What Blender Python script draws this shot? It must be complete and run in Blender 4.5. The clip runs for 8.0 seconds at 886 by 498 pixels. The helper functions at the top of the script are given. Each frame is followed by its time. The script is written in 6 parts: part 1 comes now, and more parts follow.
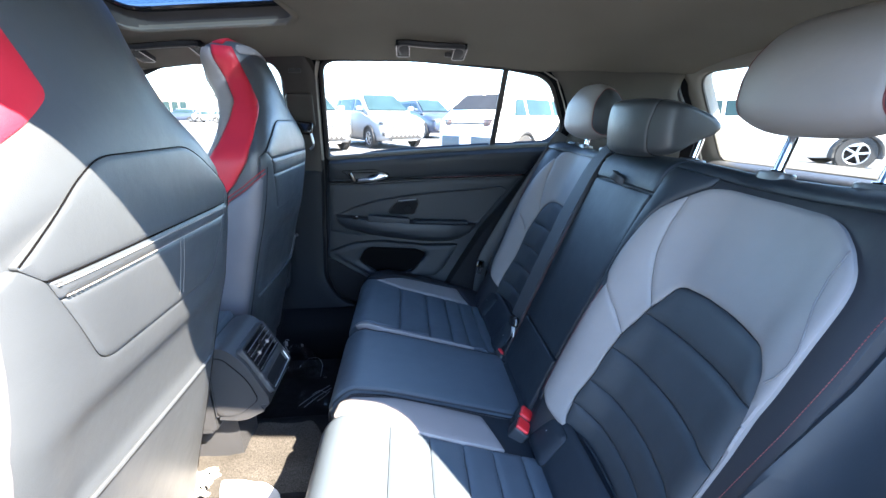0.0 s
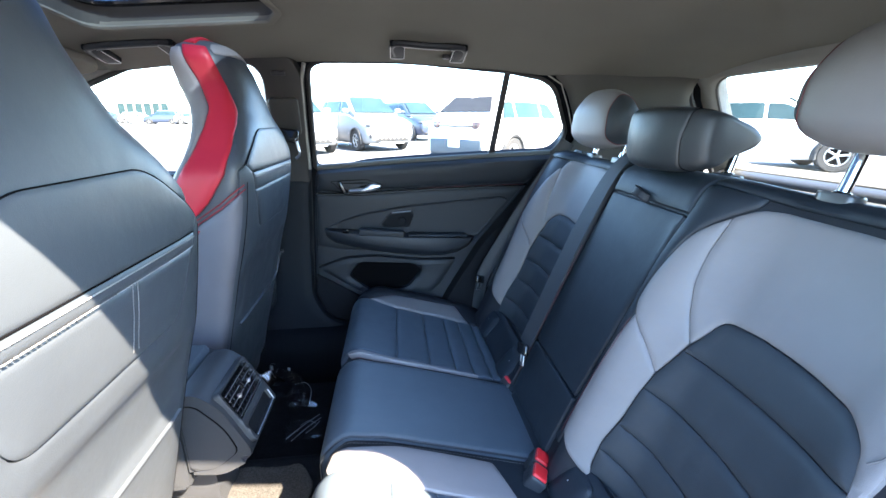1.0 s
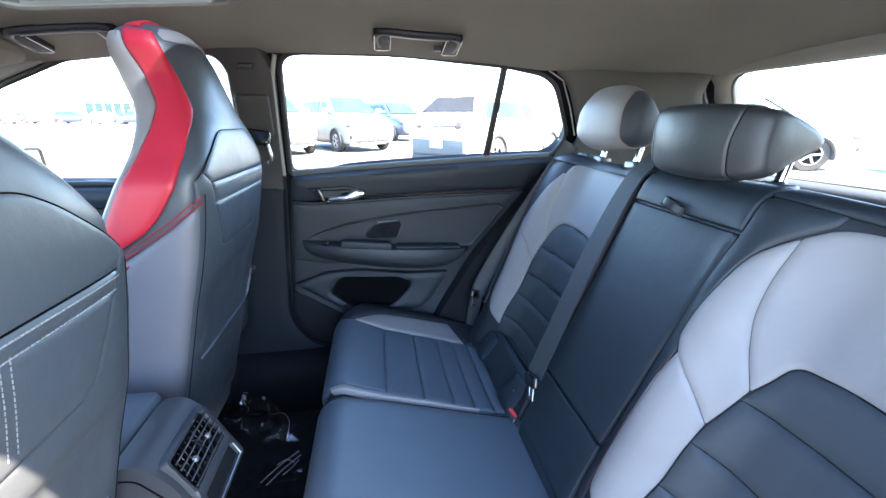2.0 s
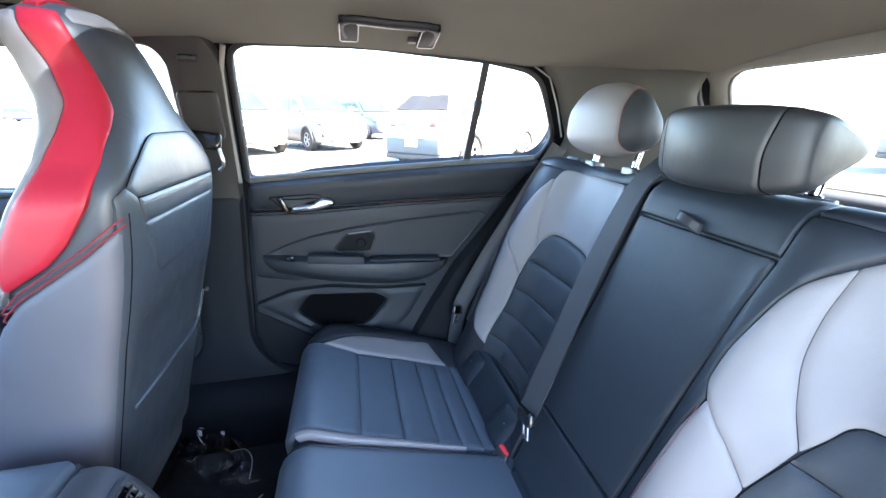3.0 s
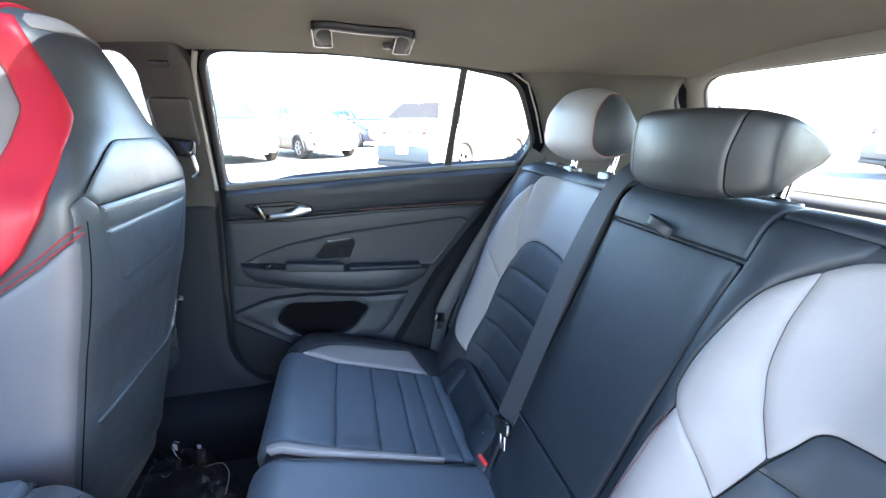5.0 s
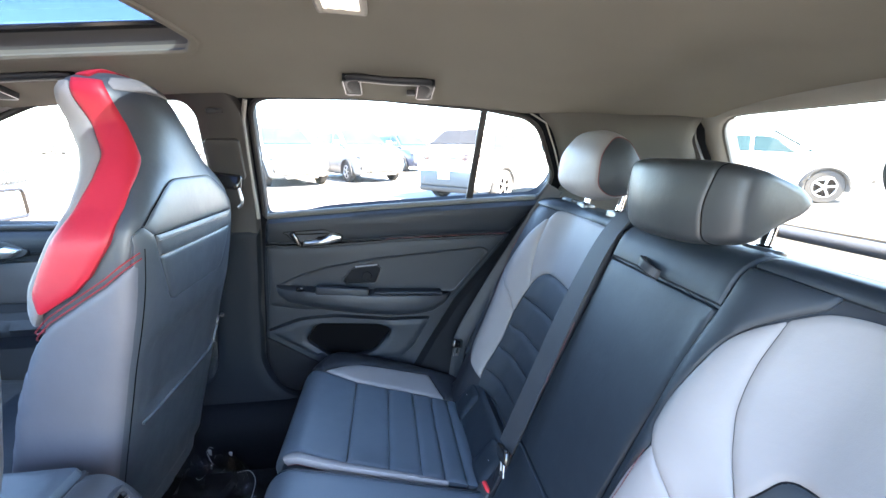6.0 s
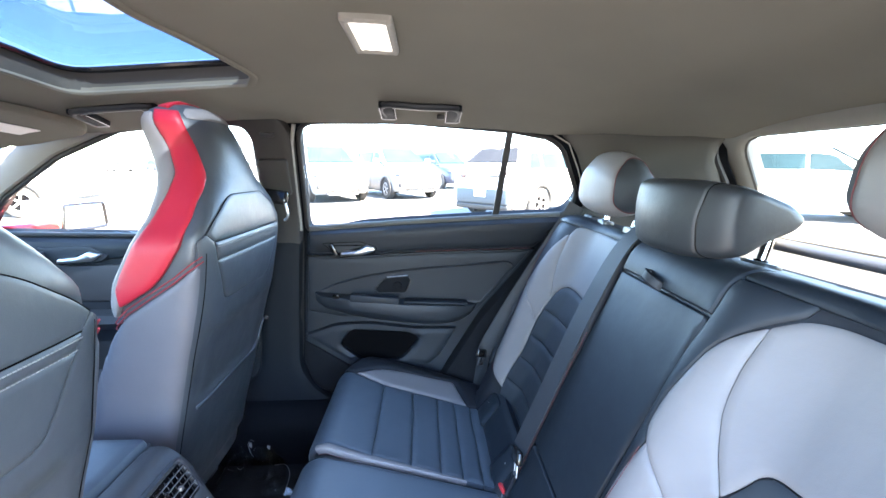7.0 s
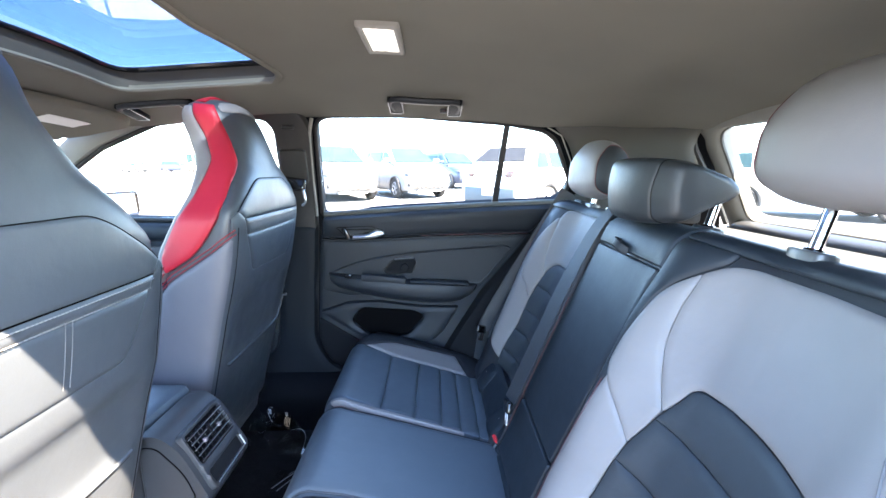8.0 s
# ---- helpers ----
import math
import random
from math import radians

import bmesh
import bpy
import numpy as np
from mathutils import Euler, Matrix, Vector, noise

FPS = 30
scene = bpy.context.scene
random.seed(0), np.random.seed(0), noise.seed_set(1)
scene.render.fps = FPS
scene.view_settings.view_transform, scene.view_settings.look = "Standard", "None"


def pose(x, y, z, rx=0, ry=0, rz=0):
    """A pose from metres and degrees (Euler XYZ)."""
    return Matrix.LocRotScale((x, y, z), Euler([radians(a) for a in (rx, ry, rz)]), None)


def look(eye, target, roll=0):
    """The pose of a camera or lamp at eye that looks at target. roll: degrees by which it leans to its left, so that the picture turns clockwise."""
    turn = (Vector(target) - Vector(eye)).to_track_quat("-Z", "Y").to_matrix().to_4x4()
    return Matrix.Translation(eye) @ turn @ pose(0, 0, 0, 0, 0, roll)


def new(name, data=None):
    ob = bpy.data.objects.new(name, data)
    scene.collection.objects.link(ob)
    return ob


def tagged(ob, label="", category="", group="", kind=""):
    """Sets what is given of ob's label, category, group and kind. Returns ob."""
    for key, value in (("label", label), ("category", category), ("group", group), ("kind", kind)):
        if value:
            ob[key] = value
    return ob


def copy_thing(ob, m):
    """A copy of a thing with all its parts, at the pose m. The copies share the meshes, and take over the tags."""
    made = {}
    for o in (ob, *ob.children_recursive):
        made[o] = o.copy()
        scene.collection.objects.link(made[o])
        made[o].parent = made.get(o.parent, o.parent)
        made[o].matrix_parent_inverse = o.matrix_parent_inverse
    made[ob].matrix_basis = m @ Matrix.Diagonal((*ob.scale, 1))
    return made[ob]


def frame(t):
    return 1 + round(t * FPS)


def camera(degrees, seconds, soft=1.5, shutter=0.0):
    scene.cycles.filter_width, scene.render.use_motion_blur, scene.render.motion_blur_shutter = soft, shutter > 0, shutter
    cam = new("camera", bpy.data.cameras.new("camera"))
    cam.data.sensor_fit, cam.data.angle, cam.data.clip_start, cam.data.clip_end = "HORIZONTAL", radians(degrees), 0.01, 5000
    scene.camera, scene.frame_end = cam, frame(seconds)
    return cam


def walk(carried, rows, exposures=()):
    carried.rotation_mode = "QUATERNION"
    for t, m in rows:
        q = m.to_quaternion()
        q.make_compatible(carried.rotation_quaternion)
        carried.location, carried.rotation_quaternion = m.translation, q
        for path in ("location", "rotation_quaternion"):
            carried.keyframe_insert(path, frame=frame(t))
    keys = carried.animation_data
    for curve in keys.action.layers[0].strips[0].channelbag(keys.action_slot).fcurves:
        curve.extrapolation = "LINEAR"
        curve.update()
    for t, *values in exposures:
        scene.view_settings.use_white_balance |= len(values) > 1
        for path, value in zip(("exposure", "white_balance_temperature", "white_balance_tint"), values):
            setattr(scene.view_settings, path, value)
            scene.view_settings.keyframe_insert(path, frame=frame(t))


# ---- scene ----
cam = camera(94.5, 8.0)
METRES, EYE, TILT, LEAN, TURN = 0.82, 1.13, -17.5, 0.0, -5.0
ROWS = [
    (0.0, 0.0, 0.0, 0.0, 0.0, 0.0, -0.0),
    (0.5, -0.0211, 0.0572, 0.0301, -0.69, 0.14, 0.22),
    (1.0, -0.0401, 0.122, 0.0572, -1.7, 0.24, 0.54),
    (1.5, -0.0641, 0.2018, 0.079, -2.8, 0.26, 0.9),
    (3.0, -0.0652, 0.4208, 0.1593, -7.47, -0.13, 2.29),
    (3.5, -0.0581, 0.4747, 0.1479, -9.31, -0.49, 2.84),
    (4.0, -0.0523, 0.4962, 0.134, -10.71, -0.84, 3.27),
    (5.5, 0.0132, 0.3803, 0.1687, -5.77, 2.46, 2.0),
    (6.0, 0.0509, 0.3501, 0.1725, -2.62, 4.21, 0.85),
    (6.5, 0.067, 0.3186, 0.1678, 0.31, 5.71, -0.18),
    (7.0, 0.0855, 0.2643, 0.1497, 2.33, 6.59, -0.82),
    (7.5, 0.0939, 0.1962, 0.1079, 3.2, 6.83, -1.09),
    (8.0, 0.1162, 0.1323, 0.0643, 3.52, 6.65, -1.18),
]
walk(cam, [(t, pose(0, -0.86, EYE, TILT, LEAN, TURN) @ pose(METRES * x, METRES * y, METRES * z, 90 + pitch, roll, yaw)) for t, x, y, z, yaw, pitch, roll in ROWS],
     [(0.0, 4.09, 6300, 8), (1.0, 4.37, 6340, 7), (1.5, 4.61, 6440, 8), (3.0, 5.13, 7120, 11), (4.0, 5.24, 7200, 9), (5.5, 5.20, 7280, 10), (7.0, 5.04, 6880, 10), (8.0, 4.91, 6720, 10)])

# ---- world, sun ----
SUN = Vector((1.0, -1.0, 1.45)).normalized()
world = bpy.data.worlds.new("sky")
scene.world = world
world.use_nodes = True
wn = world.node_tree
sky = wn.nodes.new("ShaderNodeTexSky")
sky.sky_type = "NISHITA"
sky.sun_disc = False
sky.sun_elevation = math.asin(SUN.z)
sky.sun_rotation = math.atan2(SUN.x, SUN.y)
sky.air_density, sky.dust_density, sky.ozone_density = 1.0, 0.5, 4.6
wn.links.new(sky.outputs[0], wn.nodes["Background"].inputs[0])
wn.nodes["Background"].inputs[1].default_value = 0.13
sun_data = bpy.data.lights.new("sun", "SUN")
sun_data.energy, sun_data.angle, sun_data.color = 5.0, radians(0.55), (1.0, 0.82, 0.64)
sun_ob = new("sun", sun_data)
sun_ob.matrix_world = look(SUN * 30, (0, 0, 0))

# ---- materials ----


def material(name, colour, rough=0.5, metal=0.0, vary=0.12, scale=6.0, grain=0.0, grain_scale=400.0, gloss=0.5, dirt=0.0, island=0.0):
    """Principled surface: colour varied at a broad and a fine scale, roughness varied, and a fine relief."""
    m = bpy.data.materials.new(name)
    m.use_nodes = True
    t = m.node_tree
    n, l = t.nodes, t.links
    b = n["Principled BSDF"]
    co = n.new("ShaderNodeTexCoord")
    broad = n.new("ShaderNodeTexNoise")
    broad.inputs["Scale"].default_value, broad.inputs["Detail"].default_value = scale, 4
    fine = n.new("ShaderNodeTexNoise")
    fine.inputs["Scale"].default_value, fine.inputs["Detail"].default_value = grain_scale, 3
    l.new(co.outputs["Object"], broad.inputs["Vector"])
    l.new(co.outputs["Object"], fine.inputs["Vector"])
    both = n.new("ShaderNodeMath")
    both.operation = "MULTIPLY_ADD"
    l.new(fine.outputs["Fac"], both.inputs[0])
    both.inputs[1].default_value = 0.5
    half = n.new("ShaderNodeMath")
    half.operation = "MULTIPLY"
    half.inputs[1].default_value = 0.5
    l.new(broad.outputs["Fac"], half.inputs[0])
    l.new(half.outputs[0], both.inputs[2])
    ramp = n.new("ShaderNodeMapRange")
    ramp.inputs["From Min"].default_value, ramp.inputs["From Max"].default_value = 0.25, 0.75
    ramp.inputs["To Min"].default_value, ramp.inputs["To Max"].default_value = 1 - vary, 1 + vary
    l.new(both.outputs[0], ramp.inputs["Value"])
    mul = n.new("ShaderNodeVectorMath")
    mul.operation = "SCALE"
    mul.inputs[0].default_value = colour
    l.new(ramp.outputs[0], mul.inputs["Scale"])
    l.new(mul.outputs[0], b.inputs["Base Color"])
    rr = n.new("ShaderNodeMapRange")
    rr.inputs["To Min"].default_value, rr.inputs["To Max"].default_value = max(0.02, rough - 0.08), min(1.0, rough + 0.08)
    l.new(broad.outputs["Fac"], rr.inputs["Value"])
    l.new(rr.outputs[0], b.inputs["Roughness"])
    b.inputs["Metallic"].default_value = metal
    b.inputs["Specular IOR Level"].default_value = gloss
    if grain:
        bump = n.new("ShaderNodeBump")
        bump.inputs["Strength"].default_value, bump.inputs["Distance"].default_value = grain, 0.001
        l.new(fine.outputs["Fac"], bump.inputs["Height"])
        l.new(bump.outputs[0], b.inputs["Normal"])
    return m


def leather(name, colour, rough=0.42, gloss=0.45, perforated=False):
    """Grained leather: small rounded cells with soft creases, a satin sheen; the perforated kind has rows of pinholes."""
    m = bpy.data.materials.new(name)
    m.use_nodes = True
    t = m.node_tree
    n, l = t.nodes, t.links
    b = n["Principled BSDF"]
    co = n.new("ShaderNodeTexCoord")
    cells = n.new("ShaderNodeTexVoronoi")
    cells.feature = "DISTANCE_TO_EDGE"
    cells.inputs["Scale"].default_value = 620
    l.new(co.outputs["Object"], cells.inputs["Vector"])
    folds = n.new("ShaderNodeTexNoise")
    folds.inputs["Scale"].default_value, folds.inputs["Detail"].default_value = 26, 5
    l.new(co.outputs["Object"], folds.inputs["Vector"])
    wear = n.new("ShaderNodeTexNoise")
    wear.inputs["Scale"].default_value, wear.inputs["Detail"].default_value = 7, 3
    l.new(co.outputs["Object"], wear.inputs["Vector"])
    shade = n.new("ShaderNodeMapRange")
    shade.inputs["From Min"].default_value, shade.inputs["From Max"].default_value = 0.3, 0.7
    shade.inputs["To Min"].default_value, shade.inputs["To Max"].default_value = 0.93, 1.07
    l.new(wear.outputs["Fac"], shade.inputs["Value"])
    mul = n.new("ShaderNodeVectorMath")
    mul.operation = "SCALE"
    mul.inputs[0].default_value = colour
    l.new(shade.outputs[0], mul.inputs["Scale"])
    l.new(mul.outputs[0], b.inputs["Base Color"])
    rr = n.new("ShaderNodeMapRange")
    rr.inputs["To Min"].default_value, rr.inputs["To Max"].default_value = rough - 0.07, rough + 0.09
    l.new(folds.outputs["Fac"], rr.inputs["Value"])
    l.new(rr.outputs[0], b.inputs["Roughness"])
    b.inputs["Specular IOR Level"].default_value = gloss
    b1 = n.new("ShaderNodeBump")
    b1.inputs["Strength"].default_value, b1.inputs["Distance"].default_value = 0.22, 0.0006
    l.new(cells.outputs["Distance"], b1.inputs["Height"])
    b2 = n.new("ShaderNodeBump")
    b2.inputs["Strength"].default_value, b2.inputs["Distance"].default_value = 0.25, 0.004
    l.new(folds.outputs["Fac"], b2.inputs["Height"])
    l.new(b1.outputs[0], b2.inputs["Normal"])
    l.new(b2.outputs[0], b.inputs["Normal"])
    return m


def glass(name, tint, gloss_colour=(1, 1, 1), sheen_least=0.035):
    """A thin pane: clear or tinted, with a mirror sheen that grows at a slant."""
    m = bpy.data.materials.new(name)
    m.use_nodes = True
    t = m.node_tree
    n, l = t.nodes, t.links
    n.remove(n["Principled BSDF"])
    clear = n.new("ShaderNodeBsdfTransparent")
    clear.inputs[0].default_value = (*tint, 1)
    sheen = n.new("ShaderNodeBsdfGlossy")
    sheen.inputs["Roughness"].default_value = 0.01
    sheen.inputs["Color"].default_value = (*gloss_colour, 1)
    slant = n.new("ShaderNodeLayerWeight")
    slant.inputs["Blend"].default_value = 0.5
    steep = n.new("ShaderNodeMath")
    steep.operation = "POWER"
    steep.inputs[1].default_value = 4.0
    l.new(slant.outputs["Facing"], steep.inputs[0])
    fres = n.new("ShaderNodeMath")
    fres.operation = "MULTIPLY_ADD"
    fres.inputs[1].default_value, fres.inputs[2].default_value = 0.7, sheen_least
    l.new(steep.outputs[0], fres.inputs[0])
    mix = n.new("ShaderNodeMixShader")
    l.new(fres.outputs[0], mix.inputs[0])
    l.new(clear.outputs[0], mix.inputs[1])
    l.new(sheen.outputs[0], mix.inputs[2])
    l.new(mix.outputs[0], n["Material Output"].inputs["Surface"])
    return m


def emissive(name, colour, strength):
    m = material(name, colour, 0.3)
    b = m.node_tree.nodes["Principled BSDF"]
    b.inputs["Emission Color"].default_value = (*colour, 1)
    b.inputs["Emission Strength"].default_value = strength
    return m


# PLEAT, BLACK, PAD: one black leather; darker and lighter tones mimic how light falls.
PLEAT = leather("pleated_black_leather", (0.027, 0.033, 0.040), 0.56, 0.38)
# Darkened in place of the dimmer light on bench top and armrest.
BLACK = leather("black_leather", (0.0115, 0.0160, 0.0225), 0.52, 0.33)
HEADREST = leather("headrest_black_leather", (0.017, 0.0195, 0.023), 0.46, 0.48)
# Lightened to stand in for the light that up-facing cushions catch.
PAD = leather("lightened_black_leather", (0.056, 0.073, 0.091), 0.45, 0.5)
BACK = leather("black_leatherette", (0.040, 0.047, 0.056), 0.43, 0.55)
WHITE = leather("light_grey_leather", (0.170, 0.160, 0.161), 0.50, 0.32)
VINYL = leather("dark_vinyl", (0.013, 0.0145, 0.019), 0.55, 0.32)
RED = leather("red_leather", (0.37, 0.014, 0.030), 0.45, 0.35)
GREY_SIDE = leather("anthracite_leather", (0.095, 0.094, 0.108), 0.5, 0.4)
RED_THREAD = material("red_thread", (0.085, 0.014, 0.018), 0.7)
GREY_THREAD = material("grey_thread", (0.085, 0.085, 0.088), 0.7)
PALE_THREAD = material("pale_thread", (0.17, 0.168, 0.165), 0.7)
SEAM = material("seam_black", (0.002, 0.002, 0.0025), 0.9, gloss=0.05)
PLASTIC = material("grained_black_plastic", (0.026, 0.028, 0.032), 0.5, grain=0.35, grain_scale=900, gloss=0.4)
SOFT = material("soft_touch_trim", (0.0105, 0.0137, 0.0188), 0.52, grain=0.3, grain_scale=900, gloss=0.28)
DARK = material("dark_insert_cloth", (0.006, 0.0065, 0.008), 0.8, grain=0.5, grain_scale=1200, gloss=0.15)
GLOSSY = material("gloss_black_plastic", (0.010, 0.010, 0.011), 0.12)
PILLAR = material("grey_pillar_plastic", (0.029, 0.0285, 0.028), 0.55, grain=0.3, grain_scale=900, gloss=0.3)
PIPE_RED = leather("red_piping", (0.22, 0.012, 0.020), 0.5, 0.4)
INSERT_DARK = material("dark_door_insert", (0.0122, 0.0155, 0.0210), 0.52, grain=0.3, grain_scale=900, gloss=0.36)
LIP_GREY = material("sunroof_lip_cloth", (0.066, 0.064, 0.058), 0.8, grain=0.4, grain_scale=900, gloss=0.15)
MID_TRIM = material("mid_grey_trim", (0.074, 0.073, 0.067), 0.65, grain=0.3, grain_scale=900, gloss=0.3)
REAR_TRIM = material("light_grey_trim", (0.22, 0.213, 0.195), 0.6, grain=0.3, grain_scale=900)
# Darker tone for the shaded lower pillar; also on the handle mounts.
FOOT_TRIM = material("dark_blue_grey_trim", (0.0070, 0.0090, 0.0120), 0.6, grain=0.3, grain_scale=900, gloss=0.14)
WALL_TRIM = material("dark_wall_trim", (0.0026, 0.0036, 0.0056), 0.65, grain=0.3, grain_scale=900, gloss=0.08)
LINER = material("headliner_cloth", (0.156, 0.151, 0.128), 0.95, vary=0.08, scale=9, grain=0.6, grain_scale=1400, gloss=0.1)
CARPET = material("black_carpet", (0.011, 0.0115, 0.0130), 0.97, vary=0.5, scale=40, grain=1.0, grain_scale=260, gloss=0.05)
SHELF = material("parcel_shelf_cloth", (0.050, 0.053, 0.058), 0.95, vary=0.3, scale=60, grain=0.8, grain_scale=700, gloss=0.1)
CHROME = material("chrome", (0.82, 0.83, 0.85), 0.12, 1.0, vary=0.03)
SATIN = material("satin_chrome", (0.70, 0.70, 0.71), 0.34, 1.0, vary=0.03)
STEEL = material("steel", (0.30, 0.30, 0.31), 0.38, 1.0)
GUIDE = material("grey_guide_plastic", (0.060, 0.062, 0.066), 0.30, gloss=0.6)
BUCKLE = material("red_buckle_button", (0.62, 0.02, 0.025), 0.35)
BELT = material("seat_belt_webbing", (0.019, 0.021, 0.025), 0.55, vary=0.1, grain=0.6, grain_scale=700)
RUBBER = material("rubber_seal", (0.012, 0.012, 0.013), 0.6)
CLEAR = glass("clear_glass", (0.96, 0.975, 0.97))
SCREEN = glass("windscreen_glass", (0.74, 0.77, 0.77))
REAR_GLASS = glass("tinted_rear_glass", (0.86, 0.89, 0.90))
TINTED = glass("tinted_glass", (0.94, 0.955, 0.955))
SUNROOF = glass("dark_sunroof_glass", (0.205, 0.250, 0.305))
MIRROR = material("mirror_glass", (0.9, 0.9, 0.9), 0.03, 1.0, vary=0.0)
LAMP = emissive("lamp_diffuser", (1.0, 0.95, 0.85), 0.035)
FILM = glass("clear_film", (0.985, 0.985, 0.985), sheen_least=0.02)
BAG_FILM = glass("crumpled_clear_film", (0.96, 0.96, 0.96), sheen_least=0.05)
# Opaque pale tone for film folds, painted in place of their glints.
FOLD_GLINT = material("film_fold_glint", (0.20, 0.21, 0.23), 0.12, gloss=0.9)
MAT_PILE = material("beige_grey_carpet_pile", (0.040, 0.0385, 0.0360), 0.98, vary=0.8, scale=330, grain=1.0, grain_scale=420, gloss=0.03)
PAPER = material("white_paper", (0.40, 0.40, 0.39), 0.7, vary=0.05)
CARD = material("label_card", (0.78, 0.77, 0.74), 0.6)
BODY_PAINT = material("white_body_paint", (0.75, 0.75, 0.74), 0.25, vary=0.03, scale=1.0)
GREY_PAINT = material("silver_car_paint", (0.20, 0.21, 0.22), 0.25, 0.0, vary=0.04, scale=1.0)
DARK_PAINT = material("dark_blue_car_paint", (0.025, 0.035, 0.06), 0.22, vary=0.04, scale=1.0)
RED_PAINT = material("red_body_paint", (0.35, 0.015, 0.02), 0.22, vary=0.03, scale=1.0)
CLADDING = material("car_cladding", (0.013, 0.014, 0.015), 0.6)
TYRE = material("tyre_rubber", (0.018, 0.018, 0.018), 0.8, grain=0.3)
ALLOY = material("alloy_wheel", (0.42, 0.43, 0.44), 0.32, 0.8)
CAR_GLASS = material("car_window_glass", (0.015, 0.030, 0.034), 0.06, vary=0.45, scale=1.6, gloss=0.12)
BUMPER = material("blue_grey_bumper_plastic", (0.030, 0.042, 0.052), 0.5)
DARK_GLASS = material("dark_car_glass", (0.018, 0.019, 0.020), 0.06, vary=0.3, scale=1.6, gloss=0.15)
TAIL = material("tail_lamp_lens", (0.07, 0.045, 0.045), 0.2)
HEAD = material("head_lamp_lens", (0.06, 0.065, 0.07), 0.1)
ASPHALT = material("asphalt", (0.106, 0.107, 0.108), 0.9, vary=0.3, scale=0.6, grain=0.8, grain_scale=60)
STUCCO = material("stucco_wall", (0.40, 0.33, 0.25), 0.9, vary=0.1, scale=0.4)
BUILDING_GREY = material("painted_wall", (0.45, 0.46, 0.47), 0.8, vary=0.08, scale=0.3)
ROOFING = material("flat_roofing", (0.14, 0.13, 0.12), 0.9, scale=0.4)

# ---- mesh helpers ----
HOME = {}


def thing(name, place=(0, 0, 0), label="", category="", group="", kind=""):
    ob = new(name)
    ob.location = place
    ob.empty_display_size = 0.05
    HOME[ob.name] = Vector(place)
    return tagged(ob, label, category, group, kind)


def part(name, bm, mat, parent=None, label="", sharp=38):
    """Links a bmesh, given in world places, as one mesh object under a thing or part."""
    me = bpy.data.meshes.new(name)
    home = HOME[parent.name] if parent else Vector((0, 0, 0))
    bmesh.ops.translate(bm, verts=bm.verts, vec=-home)
    bmesh.ops.recalc_face_normals(bm, faces=bm.faces)
    bm.to_mesh(me)
    bm.free()
    me.materials.append(mat)
    me.polygons.foreach_set("use_smooth", [True] * len(me.polygons))
    me.set_sharp_from_angle(angle=radians(sharp))
    ob = new(name, me)
    ob.parent = parent
    HOME[ob.name] = home
    return tagged(ob, label)


def single(name, bm, mat, label, category, kind="", group="", sharp=38):
    return tagged(part(name, bm, mat, None, label, sharp), category=category, kind=kind, group=group)


def lerp(a, b, k):
    return a + (b - a) * k


def step(a, b, x):
    k = min(1.0, max(0.0, (x - a) / (b - a)))
    return k * k * (3 - 2 * k)


def table(rows, x):
    """Smooth lookup: rows of (key, value, ...) in rising order of key."""
    if x <= rows[0][0]:
        return rows[0][1:]
    for a, b in zip(rows, rows[1:]):
        if x <= b[0]:
            k = (x - a[0]) / (b[0] - a[0])
            return tuple(lerp(p, q, k) for p, q in zip(a[1:], b[1:]))
    return rows[-1][1:]


def fillet(poly, r=0.02, n=5):
    """Rounds the corners of a closed 2D outline."""
    out, m = [], len(poly)
    for i in range(m):
        p, a, b = (Vector(poly[j % m][:2]) for j in (i, i - 1, i + 1))
        rr = poly[i][2] if len(poly[i]) > 2 else r
        da, db = a - p, b - p
        k = min(rr, da.length * 0.45, db.length * 0.45)
        if k < 1e-4:
            out.append(p)
            continue
        s, e = p + da.normalized() * k, p + db.normalized() * k
        for j in range(n + 1):
            t = j / n
            out.append(s * (1 - t) ** 2 + p * 2 * t * (1 - t) + e * t * t)
    return [(v.x, v.y) for v in out]


def dense(poly, h, closed=True):
    out, m = [], len(poly)
    for i in range(m if closed else m - 1):
        a, b = np.array(poly[i], float), np.array(poly[(i + 1) % m], float)
        k = max(1, int(np.ceil(np.linalg.norm(b - a) / h)))
        out += [a + (b - a) * j / k for j in range(k)]
    if not closed:
        out.append(np.array(poly[-1], float))
    return np.array(out)


def distance(pts, loop):
    a = loop
    b = np.roll(loop, -1, axis=0)
    d = b - a
    ln = np.maximum((d * d).sum(1), 1e-12)
    t = np.clip(((pts[:, None] - a[None]) * d[None]).sum(2) / ln, 0, 1)
    near = a[None] + t[..., None] * d[None]
    return np.sqrt(((pts[:, None] - near) ** 2).sum(2)).min(1)


def inside(pts, loop):
    x, y = pts[:, 0][:, None], pts[:, 1][:, None]
    x1, y1 = loop[:, 0][None], loop[:, 1][None]
    x2, y2 = np.roll(loop[:, 0], -1)[None], np.roll(loop[:, 1], -1)[None]
    c = ((y1 > y) != (y2 > y)) & (x < (x2 - x1) * (y - y1) / np.where(y2 == y1, 1e-12, y2 - y1) + x1)
    return c.sum(1) % 2 == 1


